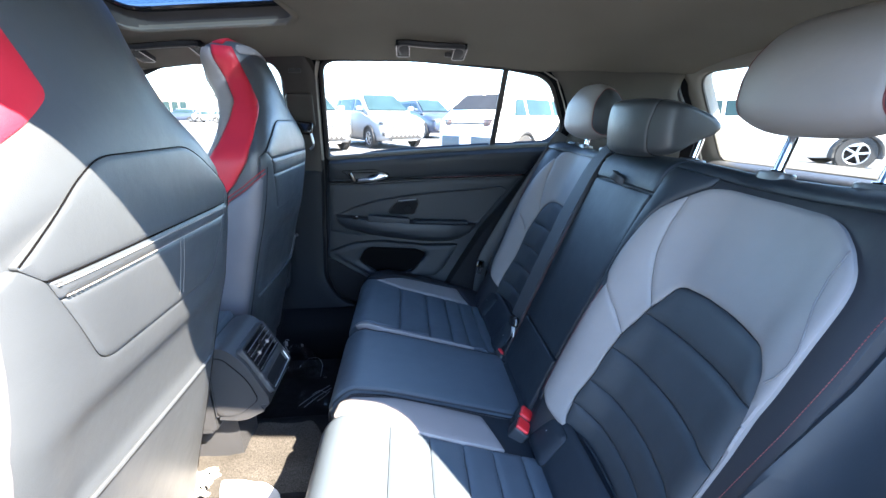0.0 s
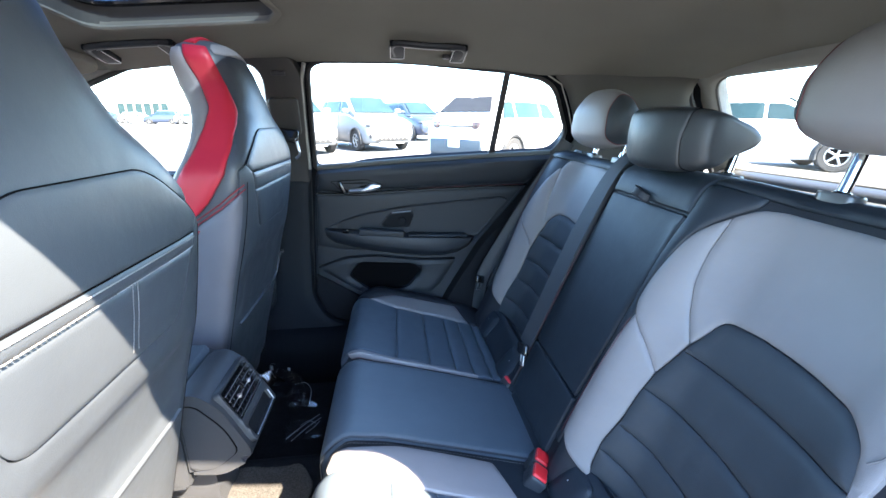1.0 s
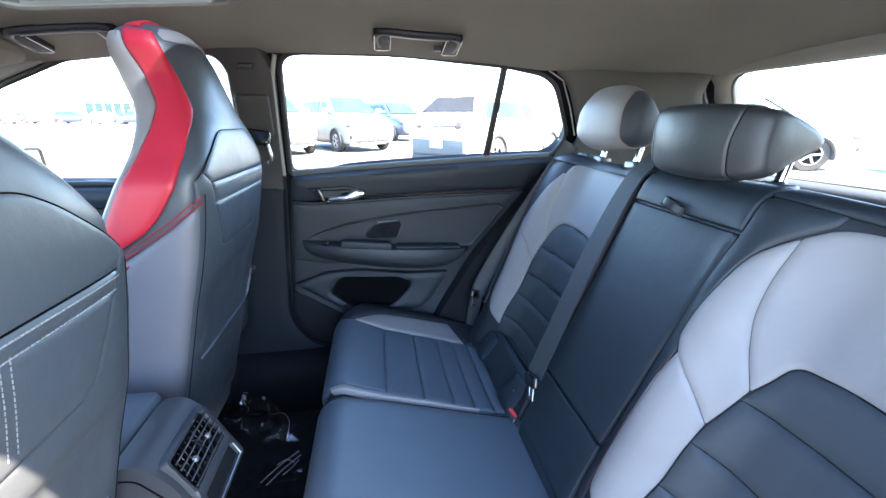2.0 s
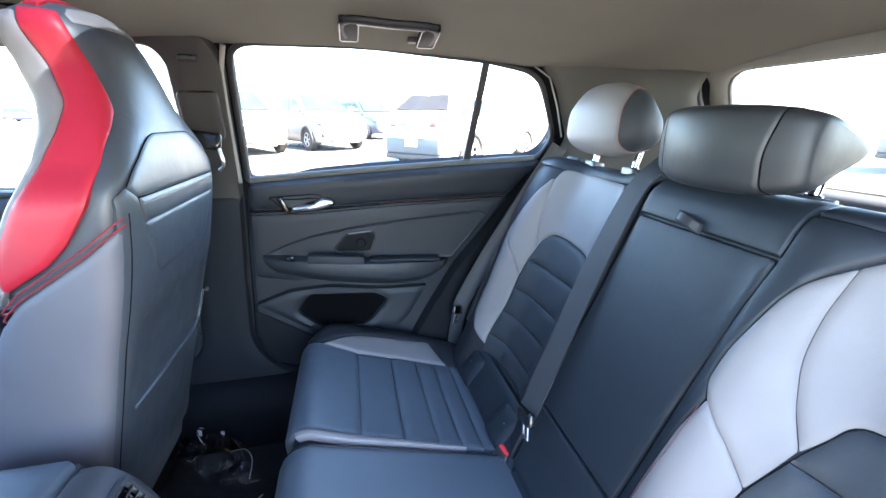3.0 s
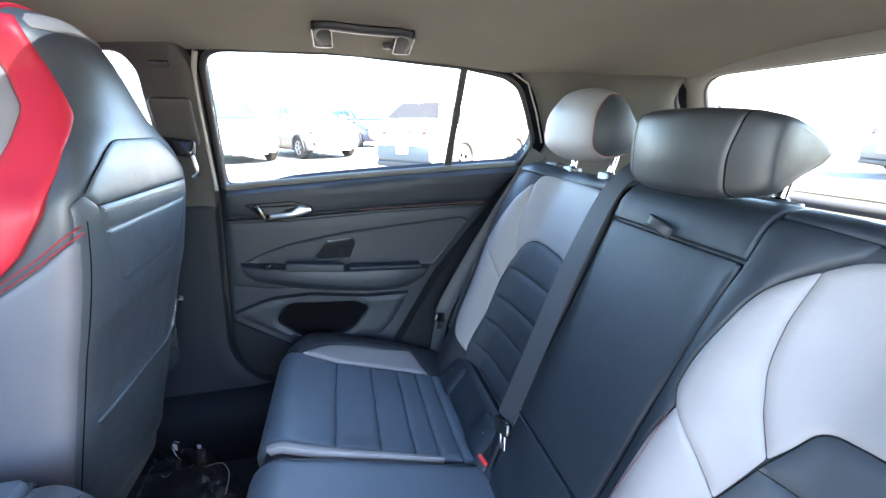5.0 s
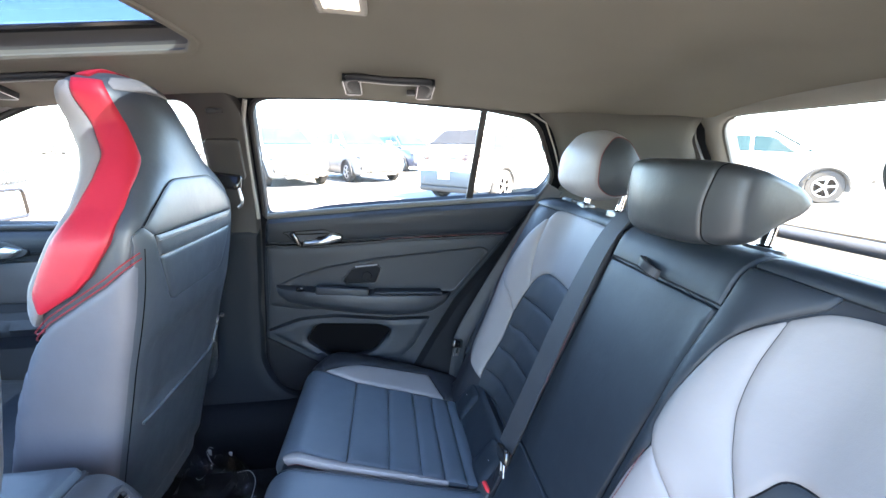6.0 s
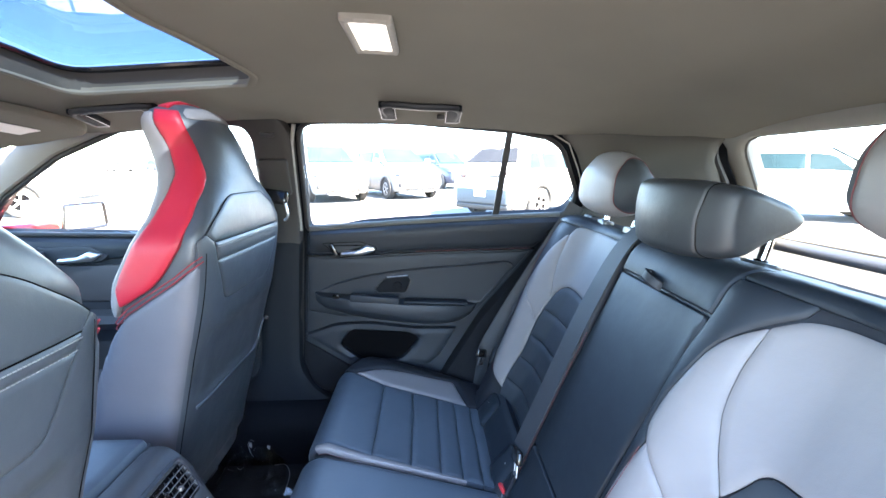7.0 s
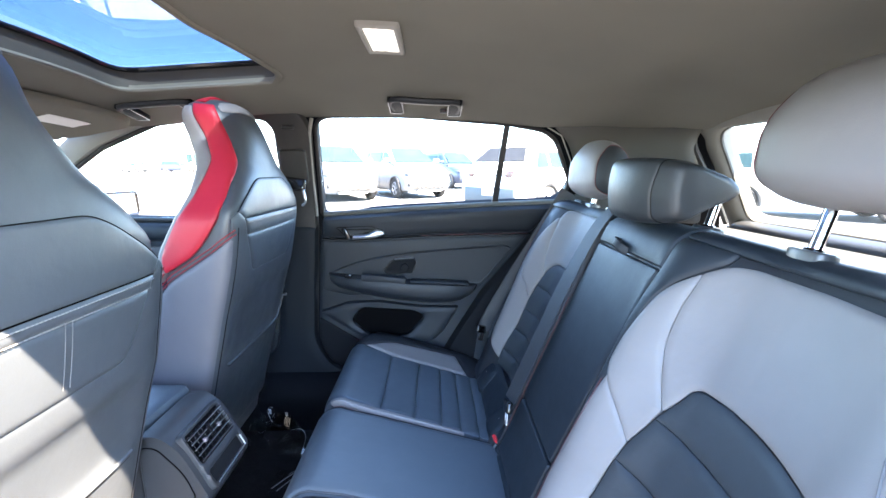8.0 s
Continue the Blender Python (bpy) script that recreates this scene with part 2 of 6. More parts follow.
def panel(poly, surf, puff=0.006, edge=0.014, rim=0.014, h=0.02, holes=(), solid=False, lift=0.0, relief=None):
    """An upholstered or moulded piece: a closed outline in the two coordinates of a surface, meshed, laid on the surface, swelling
    from its edge inwards, with its edge turned down. surf(u, v) gives a place and a normal. solid: with a back face as well."""
    loops = [dense(p, h) for p in (poly, *holes)]
    base = loops[0]
    lo, hi = base.min(0), base.max(0)
    gx, gy = np.meshgrid(np.arange(lo[0] + h * 0.37, hi[0], h), np.arange(lo[1] + h * 0.41, hi[1], h))
    grid = np.stack([gx.ravel(), gy.ravel()], 1)
    rings = []
    if puff > 0:
        for lp in loops:
            tan = np.roll(lp, -1, 0) - np.roll(lp, 1, 0)
            tan /= np.maximum(np.linalg.norm(tan, axis=1), 1e-9)[:, None]
            nor = np.stack([-tan[:, 1], tan[:, 0]], 1)
            for k in (0.3, 0.95):
                for s in (1, -1):
                    rings.append((lp + nor * s * edge * k, edge * k * 0.93))
    pts = [lp for lp in loops]
    keep = []

    def valid(p):
        ok = inside(p, base)
        for hole in loops[1:]:
            ok &= ~inside(p, hole)
        return ok

    def far(p):
        return np.min([distance(p, lp) for lp in loops], axis=0)
    for p, least in rings:
        ok = valid(p)
        p = p[ok]
        if len(p):
            keep.append(p[far(p) >= least])
    g = grid[valid(grid)]
    if len(g):
        g = g[far(g) > (edge * 1.15 if puff > 0 else h * 0.45)]
        keep.append(g)
    allp = np.concatenate(pts + [k for k in keep if len(k)])
    edges, at = [], 0
    for lp in loops:
        m = len(lp)
        edges += [(at + i, at + (i + 1) % m) for i in range(m)]
        at += m
    nb = at
    from mathutils.geometry import delaunay_2d_cdt
    vo, _, fo, _, _, _ = delaunay_2d_cdt([Vector(p) for p in allp], edges, [], 0, 1e-6)
    vo = np.array([tuple(v) for v in vo])
    tri = np.array([f for f in fo if len(f) == 3])
    cen = vo[tri].mean(1)
    tri = tri[valid(cen)]
    d = far(vo)
    bm = bmesh.new()
    top, low = [], []
    for i, (u, v) in enumerate(vo):
        p, n = surf(u, v)
        k = min(1.0, d[i] / edge) if edge else 1.0
        o = puff * math.sqrt(max(0.0, 1 - (1 - k) ** 2)) + lift
        if relief:
            o += relief(u, v) * k
        top.append(bm.verts.new(p + n * o))
        low.append((p, n, lift))
    for a, b, c in tri:
        bm.faces.new((top[a], top[b], top[c]))
    if solid:
        bot = [bm.verts.new(p + n * (o - rim)) for p, n, o in low]
        for a, b, c in tri:
            bm.faces.new((bot[c], bot[b], bot[a]))
        ring = [e for e in bm.edges if len(e.link_faces) == 1]
        idx = {v: i for i, v in enumerate(top)}
        for e in ring:
            a, b = e.verts
            if a in idx and b in idx:
                bm.faces.new((a, b, bot[idx[b]], bot[idx[a]]))
    else:
        ring = [e for e in bm.edges if len(e.link_faces) == 1]
        idx = {v: i for i, v in enumerate(top)}
        made = {}
        for e in ring:
            for w in e.verts:
                if w not in made:
                    p, n, o = low[idx[w]]
                    made[w] = bm.verts.new(p + n * (o - rim))
        for e in ring:
            a, b = e.verts
            bm.faces.new((a, b, made[b], made[a]))
    return bm


def tube(points, r, sides=8, closed=False, flat=1.0, up=None):
    """A rod along points; flat squashes it along up."""
    bm = bmesh.new()
    pts = [Vector(p) for p in points]
    rings, m = [], len(pts)
    ref = Vector(up) if up else Vector((0.13, 0.21, 0.97))
    for i, p in enumerate(pts):
        a = pts[i - 1] if i or closed else p
        b = pts[(i + 1) % m] if i < m - 1 or closed else p
        t = (b - a).normalized()
        s = t.cross(ref)
        if s.length < 1e-4:
            s = t.cross(Vector((1, 0, 0)))
        s.normalize()
        n = s.cross(t)
        rings.append([bm.verts.new(p + s * r * math.cos(k * math.tau / sides) + n * r * flat * math.sin(k * math.tau / sides)) for k in range(sides)])
    for i in range(m if closed else m - 1):
        a, b = rings[i], rings[(i + 1) % m]
        for k in range(sides):
            bm.faces.new((a[k], a[(k + 1) % sides], b[(k + 1) % sides], b[k]))
    if not closed:
        bm.faces.new(rings[0][::-1])
        bm.faces.new(rings[-1])
    return bm


def spline(points, n=8, closed=False):
    """A smooth line through points."""
    p = [Vector(q) for q in points]
    m, out = len(p), []
    for i in range(m if closed else m - 1):
        if closed:
            a, b, c, d = p[i - 1], p[i], p[(i + 1) % m], p[(i + 2) % m]
        else:
            a, b, c, d = p[max(0, i - 1)], p[i], p[i + 1], p[min(m - 1, i + 2)]
        for k in range(n):
            t = k / n
            out.append(0.5 * (2 * b + (c - a) * t + (2 * a - 5 * b + 4 * c - d) * t * t + (3 * b - a - 3 * c + d) * t ** 3))
    if not closed:
        out.append(p[-1])
    return out


def on(surf, line, lift=0.0):
    """Lays a 2D line on a surface."""
    out = []
    for u, v in line:
        p, n = surf(u, v)
        out.append(p + n * lift)
    return out


def stitches(surf, line, lift=0.008, pitch=0.006, r=0.0008):
    """A row of single thread stitches along a 2D line on a surface."""
    pts = dense([tuple(p) for p in line], pitch, closed=False)
    bm = bmesh.new()
    for a, b in zip(pts, pts[1:]):
        c = a + (b - a) * 0.68
        pa, na = surf(*a)
        pb, nb = surf(*c)
        pa, pb = pa + na * lift, pb + nb * lift
        t = (pb - pa).normalized()
        s = t.cross(na).normalized()
        ring = []
        for p in (pa, pb):
            ring.append([bm.verts.new(p + s * r), bm.verts.new(p + na * r * 1.2), bm.verts.new(p - s * r), bm.verts.new(p - na * r)])
        for k in range(4):
            bm.faces.new((ring[0][k], ring[0][(k + 1) % 4], ring[1][(k + 1) % 4], ring[1][k]))
        bm.faces.new(ring[0][::-1])
        bm.faces.new(ring[1])
    return bm


def box(lo, hi, bevel=0.004, segments=2):
    bm = bmesh.new()
    bmesh.ops.create_cube(bm, size=1)
    lo, hi = Vector(lo), Vector(hi)
    for v in bm.verts:
        v.co = Vector(((lo[i] + hi[i]) / 2 + v.co[i] * (hi[i] - lo[i]) for i in range(3)))
    if bevel:
        bmesh.ops.bevel(bm, geom=list(bm.edges), offset=bevel, segments=segments, affect="EDGES", profile=0.5)
    return bm


def turned(bm, m):
    bmesh.ops.transform(bm, matrix=m, verts=bm.verts)
    return bm


def joined(*bms):
    out = bmesh.new()
    for b in bms:
        me = bpy.data.meshes.new("join")
        b.to_mesh(me)
        b.free()
        out.from_mesh(me)
        bpy.data.meshes.remove(me)
    return out


def prism(outline, axis, lo, hi, bevel=0.004, segments=2):
    """A slab: a 2D outline carried along one axis. axis y: outline in x, z; axis x: in y, z; axis z: in x, y."""
    bm = bmesh.new()

    def at(p, k):
        if axis == "y":
            return (p[0], k, p[1])
        if axis == "x":
            return (k, p[0], p[1])
        return (p[0], p[1], k)
    a = [bm.verts.new(at(p, lo)) for p in outline]
    b = [bm.verts.new(at(p, hi)) for p in outline]
    m = len(outline)
    f1, f2 = bm.faces.new(a[::-1]), bm.faces.new(b)
    for i in range(m):
        bm.faces.new((a[i], a[(i + 1) % m], b[(i + 1) % m], b[i]))
    if bevel:
        es = list(f1.edges) + list(f2.edges)
        bmesh.ops.bevel(bm, geom=es, offset=bevel, segments=segments, affect="EDGES", profile=0.5)
    bmesh.ops.triangulate(bm, faces=[f for f in bm.faces if len(f.verts) > 4])
    return bm


def loft(rings, caps=True):
    """A skin over closed rings of equally many points."""
    bm = bmesh.new()
    vs = [[bm.verts.new(p) for p in r] for r in rings]
    m = len(rings[0])
    for a, b in zip(vs, vs[1:]):
        for k in range(m):
            bm.faces.new((a[k], a[(k + 1) % m], b[(k + 1) % m], b[k]))
    if caps:
        bm.faces.new(vs[0][::-1])
        bm.faces.new(vs[-1])
    return bm


def flat_surf(origin, du, dv):
    o, a, b = Vector(origin), Vector(du), Vector(dv)
    n = a.cross(b).normalized()
    return lambda u, v: (o + a * u + b * v, n)


def numeric(point, flip=1.0, e=0.002):
    """A surface with its normal from a function of two coordinates that gives a place."""
    def s(u, v):
        p = point(u, v)
        n = (point(u + e, v) - point(u - e, v)).cross(point(u, v + e) - point(u, v - e))
        if n.length < 1e-12:
            n = Vector((0, 0, 1))
        return p, n.normalized() * flip
    return s

# ---- the car's shell ----
SIDE = [(0.15, 0.66), (0.40, 0.695), (0.60, 0.712), (0.95, 0.712), (1.00, 0.702), (1.08, 0.672), (1.20, 0.620), (1.31, 0.577), (1.36, 0.545), (1.42, 0.48)]


def side_y(x, z):
    inward = 0.20 * max(0.0, (x - 0.50) / 0.45) ** 1.5 if x > 0.5 else 0.0
    return table(SIDE, z)[0] - min(inward, 0.24) * step(0.75, 1.25, z)


SURF_R = numeric(lambda x, z: Vector((x, side_y(x, z), z)), 1.0)
SURF_L = numeric(lambda x, z: Vector((x, -side_y(x, z), z)), -1.0)
WINDOW = [(-0.288, 0.99, 0.02), (0.036, 1.012), (0.317, 1.027), (0.535, 1.036, 0.03), (0.572, 1.10, 0.04), (0.500, 1.245, 0.03),
          (0.455, 1.273, 0.03), (0.339, 1.292), (0.046, 1.313), (-0.161, 1.316), (-0.262, 1.308, 0.04)]
FRONT_WINDOW = [(-1.30, 0.985, 0.02), (-0.425, 0.968, 0.03), (-0.388, 1.22), (-0.386, 1.27, 0.04), (-0.405, 1.312, 0.03), (-0.62, 1.318), (-0.76, 1.285), (-0.95, 1.215), (-1.16, 1.10)]
OPENING = [(-0.27, 0.40, 0.06), (0.10, 0.40, 0.10), (0.30, 0.62, 0.10), (0.50, 1.00, 0.06), (0.47, 1.24, 0.05), (0.43, 1.275, 0.03), (0.0, 1.315), (-0.16, 1.317), (-0.25, 1.308, 0.04)]
SHELL = [(-1.42, 0.18), (1.12, 0.18), (1.09, 0.95, 0.02), (0.90, 1.20), (0.872, 1.27, 0.02), (0.86, 1.31, 0.02), (0.45, 1.345), (-0.3, 1.365), (-0.75, 1.335), (-1.02, 1.235), (-1.42, 1.00, 0.05)]
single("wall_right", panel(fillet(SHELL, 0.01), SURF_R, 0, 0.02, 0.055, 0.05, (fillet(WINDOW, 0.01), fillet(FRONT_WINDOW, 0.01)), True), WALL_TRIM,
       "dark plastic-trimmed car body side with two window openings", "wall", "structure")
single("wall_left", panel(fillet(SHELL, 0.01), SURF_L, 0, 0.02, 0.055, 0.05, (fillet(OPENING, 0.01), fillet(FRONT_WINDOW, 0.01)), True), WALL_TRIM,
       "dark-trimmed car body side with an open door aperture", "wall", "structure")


def roof_z(x, y):
    zc = table([(-1.1, 1.315), (-0.9, 1.352), (-0.65, 1.380), (-0.3, 1.392), (0.0, 1.392), (0.3, 1.378), (0.6, 1.348), (0.8, 1.315), (0.98, 1.268)], x)[0]
    return zc - 0.078 * (min(abs(y), 0.66) / 0.58) ** 2.6


ROOF = numeric(lambda x, y: Vector((x, y, roof_z(x, y))), -1.0)
SUNROOF_HOLE = [(-0.70, -0.39, 0.07), (-0.295, -0.360, 0.015), (-0.262, -0.300, 0.02), (-0.283, -0.15), (-0.300, 0.0), (-0.283, 0.15), (-0.262, 0.300, 0.02), (-0.295, 0.360, 0.015), (-0.70, 0.39, 0.07), (-0.715, 0.0)]
LINER_EDGE = [(-1.02, -0.50), (-0.80, -0.60), (0.45, -0.585), (0.72, -0.50), (0.875, -0.42), (0.888, 0.0), (0.875, 0.42), (0.72, 0.50), (0.45, 0.585), (-0.80, 0.60), (-1.02, 0.50)]
single("ceiling", panel(fillet(LINER_EDGE, 0.03), ROOF, 0.006, 0.02, 0.012, 0.03, (fillet(SUNROOF_HOLE, 0.03),), True), LINER,
       "dark grey cloth headliner with a sunroof opening", "ceiling", "structure")
SKIN = numeric(lambda x, y: Vector((x, y, roof_z(x, y) + 0.062)), 1.0)
SKIN_HOLE = [(-0.74, -0.43, 0.06), (-0.285, -0.41, 0.03), (-0.275, 0.0), (-0.285, 0.41, 0.03), (-0.74, 0.43, 0.06)]
single("roof_skin", panel(fillet(LINER_EDGE, 0.03), SKIN, 0, 0.02, 0.012, 0.05, (fillet(SKIN_HOLE, 0.03),), True), BODY_PAINT,
       "painted steel roof panel above the headliner", "roof", "structure")

roof_light = thing("sunroof", (-0.48, 0, 1.41), "dark tinted glass sunroof with black frame and grey lip", "sunroof", kind="structure")
part("pane", panel(fillet([(-0.76, -0.45, 0.05), (-0.25, -0.44, 0.05), (-0.25, 0.44, 0.05), (-0.76, 0.45, 0.05)], 0.05), SKIN, 0, 0.02, 0.005, 0.06, (), True, lift=0.008), SUNROOF, roof_light)
hole = fillet(SUNROOF_HOLE, 0.03)
# Out of view; added to keep sun off the front of the parcel shelf.
single("roof_spoiler", prism(fillet([(0.86, 1.325), (0.86, 1.372, 0.01), (1.13, 1.352, 0.006), (1.13, 1.338, 0.006)], 0.006), "y", -0.52, 0.52, 0.006), BODY_PAINT, "unseen roof spoiler added to shade the parcel shelf", "spoiler", "structure")
hole_d = [tuple(p) for p in dense(hole, 0.03)]
lip_low = [Vector((x, y, roof_z(x, y) - 0.004)) for x, y in hole_d]
lip_top = [Vector((x * 1.0, y * 1.02, roof_z(x, y) + 0.044)) for x, y in hole_d]
bm = bmesh.new()
la, lb = [bm.verts.new(p) for p in lip_low], [bm.verts.new(p) for p in lip_top]
for i in range(len(la)):
    j = (i + 1) % len(la)
    bm.faces.new((la[i], la[j], lb[j], lb[i]))
part("lip", bm, LIP_GREY, roof_light, "grey moulded lip round the opening")
part("seal", tube([Vector((x * 0.995, y * 0.985, roof_z(x, y) + 0.046)) for x, y in hole_d], 0.010, 8, True, 0.6), GLOSSY, roof_light, "black rubber edge")
part("roll", tube([Vector((x, y, roof_z(x, y) - 0.003)) for x, y in hole_d], 0.009, 8, True, 0.7), LINER, roof_light, "cloth-covered edge")

# floor, tunnel, sills, bulkheads
single("floor", panel([(-1.40, -0.66), (0.30, -0.66), (0.30, 0.66), (-1.40, 0.66)], flat_surf((0, 0, 0.22), (1, 0, 0), (0, 1, 0)), 0, 0.02, 0.05, 0.05, (), True,
       relief=None), CARPET, "black carpeted car floor", "floor", "structure")
TUNNEL = [(-0.17, 0.215), (-0.135, 0.33, 0.04), (-0.09, 0.365, 0.04), (0.09, 0.365, 0.04), (0.135, 0.33, 0.04), (0.17, 0.215)]
single("tunnel", prism(fillet(TUNNEL, 0.01), "x", -1.30, -0.10, 0.01), CARPET, "black carpeted transmission tunnel along the floor", "tunnel", "structure")
SILL = [(0.60, 0.205), (0.605, 0.36, 0.03), (0.65, 0.415, 0.03), (0.72, 0.42), (0.72, 0.205)]
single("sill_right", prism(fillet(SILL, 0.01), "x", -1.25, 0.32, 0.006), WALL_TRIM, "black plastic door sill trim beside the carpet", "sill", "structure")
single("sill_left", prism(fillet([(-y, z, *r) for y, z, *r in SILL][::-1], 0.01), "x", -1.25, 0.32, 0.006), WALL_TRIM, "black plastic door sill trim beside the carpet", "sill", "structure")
HATCH = numeric(lambda y, s: Vector((0.852 + 0.27 * s / 0.48 + 0.02 * (1 - (y / 0.55) ** 2), y, 1.290 - 0.34 * s / 0.48)), 1.0)
hatch_edge = fillet([(-0.46, -0.02, 0.06), (0.46, -0.02, 0.06), (0.62, 0.52, 0.03), (-0.62, 0.52, 0.03)], 0.05)
hatch_hole = fillet([(-0.405, 0.038, 0.07), (0.405, 0.038, 0.07), (0.51, 0.425, 0.05), (-0.51, 0.425, 0.05)], 0.05)
single("tailgate_trim", panel(hatch_edge, HATCH, 0.012, 0.025, 0.04, 0.03, (hatch_hole,), True), REAR_TRIM, "light grey plastic tailgate frame round the rear window", "tailgate", "structure")
rear_window = thing("window_rear", (1.1, 0, 1.1), "clear rear window in the tailgate with a black edge", "window", kind="structure")
part("pane", panel(hatch_hole, HATCH, 0, 0.02, 0.005, 0.08, (), True, lift=-0.02), REAR_GLASS, rear_window)
part("seal", tube(on(HATCH, dense(hatch_hole, 0.03), -0.004), 0.005, 6, True), MID_TRIM, rear_window)
for side in (-1, 1):
    curve = [(0.912, 0.432, 1.289), (0.886, 0.444, 1.283), (0.866, 0.455, 1.268), (0.861, 0.460, 1.243), (0.868, 0.462, 1.212), (0.889, 0.468, 1.182), (0.930, 0.480, 1.125), (0.985, 0.50, 1.05), (1.03, 0.52, 0.985)]
    single("tailgate_seal", tube(spline([(x, y * side, z) for x, y, z in curve], 6), 0.0085, 8), RUBBER, "black rubber seal down the tailgate opening", "seal", "structure")
single("wall_rear", prism([(-0.62, 0.18), (0.62, 0.18), (0.62, 0.965), (-0.62, 0.965)], "x", 1.105, 1.15, 0.004), PLASTIC, "dark lower tailgate panel", "wall", "structure")
single("wall_front", prism([(-0.70, 0.18), (0.70, 0.18), (0.70, 0.80), (-0.70, 0.80)], "x", -1.46, -1.41, 0.004), PLASTIC, "dark bulkhead ahead of the front footwells", "wall", "structure")
WIND = numeric(lambda y, s: Vector((-1.42 + 0.46 * s - 0.05 * (1 - (y / 0.6) ** 2), y * (1 - 0.13 * s), 0.99 + 0.36 * s)), 1.0)
windscreen = thing("windscreen", (-1.2, 0, 1.15), "clear raked windscreen", "window", kind="structure")
g = part("pane", panel([(-0.64, 0.0), (0.64, 0.0), (0.60, 0.98), (-0.60, 0.98)], WIND, 0, 0.02, 0.006, 0.12, (), True), SCREEN, windscreen)
g.visible_shadow = False
dash = thing("dashboard", (-1.25, 0, 0.7), "black soft-touch dashboard below the windscreen", "dashboard")
part("top", prism(fillet([(-1.44, 0.62), (-1.44, 0.985, 0.03), (-1.15, 0.955, 0.06), (-1.06, 0.86, 0.04), (-1.10, 0.62, 0.03)], 0.02), "y", -0.66, 0.66, 0.01), SOFT, dash)

# parcel shelf behind the bench
single("parcel_shelf", panel(fillet([(0.60, -0.52), (1.085, -0.56), (1.085, 0.56), (0.60, 0.52)], 0.03), flat_surf((0, 0, 0.965), (1, 0, 0), (0, 1, 0)), 0.006, 0.02, 0.02, 0.05, (), True), SHELF,
       "dark cloth-covered parcel shelf behind the rear seat", "shelf")
single("tailgate_ledge", prism(fillet([(1.035, 0.95), (1.045, 0.985, 0.015), (1.085, 0.998, 0.01), (1.10, 0.95)], 0.01), "y", -0.52, 0.52, 0.004), PLASTIC,
       "black plastic ledge below the rear window", "trim", "structure")

# ---- side glass ----
WIN = fillet(WINDOW, 0.01)
window_1 = thing("window_1", (0.1, 0.66, 1.1), "rear side window with a fixed quarter pane behind a slim black bar", "window", kind="structure")
g = part("pane", panel(WIN, SURF_R, 0, 0.02, 0.005, 0.09, (), True, lift=-0.03), TINTED, window_1)
g.visible_shadow = False
part("seal", tube(on(SURF_R, dense(WIN, 0.02), -0.002), 0.0075, 8, True), RUBBER, window_1, "black rubber seal")
# Added strip: its pale colour stands in for glare along the window sill.
part("sill_glare", tube(on(SURF_R, dense([(-0.280, 0.994), (0.036, 1.016), (0.317, 1.031), (0.528, 1.040)], 0.03, False), -0.003), 0.0095, 8), MID_TRIM, window_1, "grey strip added for the bright reflection along the sill")
divider = part("divider", prism([(0.309, 1.018), (0.330, 1.018), (0.350, 1.30), (0.331, 1.30)], "y", -0.006, 0.006, 0.002), RUBBER, window_1, "black divider bar")
ob = divider
ob.data.transform(Matrix.Translation(HOME[window_1.name]))
for v in ob.data.vertices:
    v.co.y += side_y(v.co.x, v.co.z) + 0.016
ob.data.transform(Matrix.Translation(-HOME[window_1.name]))
# Pale tubes paint the highlights on the window frame's edges.
part("frame_edge", tube(on(SURF_R, dense([(-0.303, 0.995), (-0.296, 1.12), (-0.284, 1.26), (-0.268, 1.312)], 0.03, False), 0.012), 0.0055, 8), REAR_TRIM, window_1, "frame edge painted pale for its highlight")
part("frame_edge", tube(on(SURF_R, dense([(0.462, 1.287), (0.512, 1.262), (0.552, 1.19), (0.588, 1.11)], 0.03, False), 0.014), 0.0022, 6), REAR_TRIM, window_1, "frame edge painted pale for its highlight")
FWIN = fillet(FRONT_WINDOW, 0.01)
window_2 = thing("window_2", (-0.8, 0.66, 1.1), "front side window with a black rubber seal", "window", kind="structure")
g = part("pane", panel(FWIN, SURF_R, 0, 0.02, 0.005, 0.09, (), True, lift=-0.03), CLEAR, window_2)
g.visible_shadow = False
part("seal", tube(on(SURF_R, dense(FWIN, 0.02), -0.002), 0.0075, 8, True), RUBBER, window_2, "black rubber seal")

# ---- pillar trims ----
single("pillar_trim", panel(fillet([(-0.445, 0.44, 0.05), (-0.335, 0.44, 0.03), (-0.318, 0.70), (-0.302, 0.98), (-0.275, 1.28, 0.03), (-0.30, 1.335, 0.02), (-0.47, 1.338, 0.01), (-0.465, 1.306, 0.004), (-0.412, 1.300, 0.02), (-0.394, 1.272, 0.02), (-0.398, 1.22), (-0.412, 0.98), (-0.455, 0.70)], 0.02),
       SURF_R, 0.016, 0.025, 0.012, 0.02, lift=0.008), PILLAR, "grey plastic centre pillar trim between the side windows", "trim", "structure")
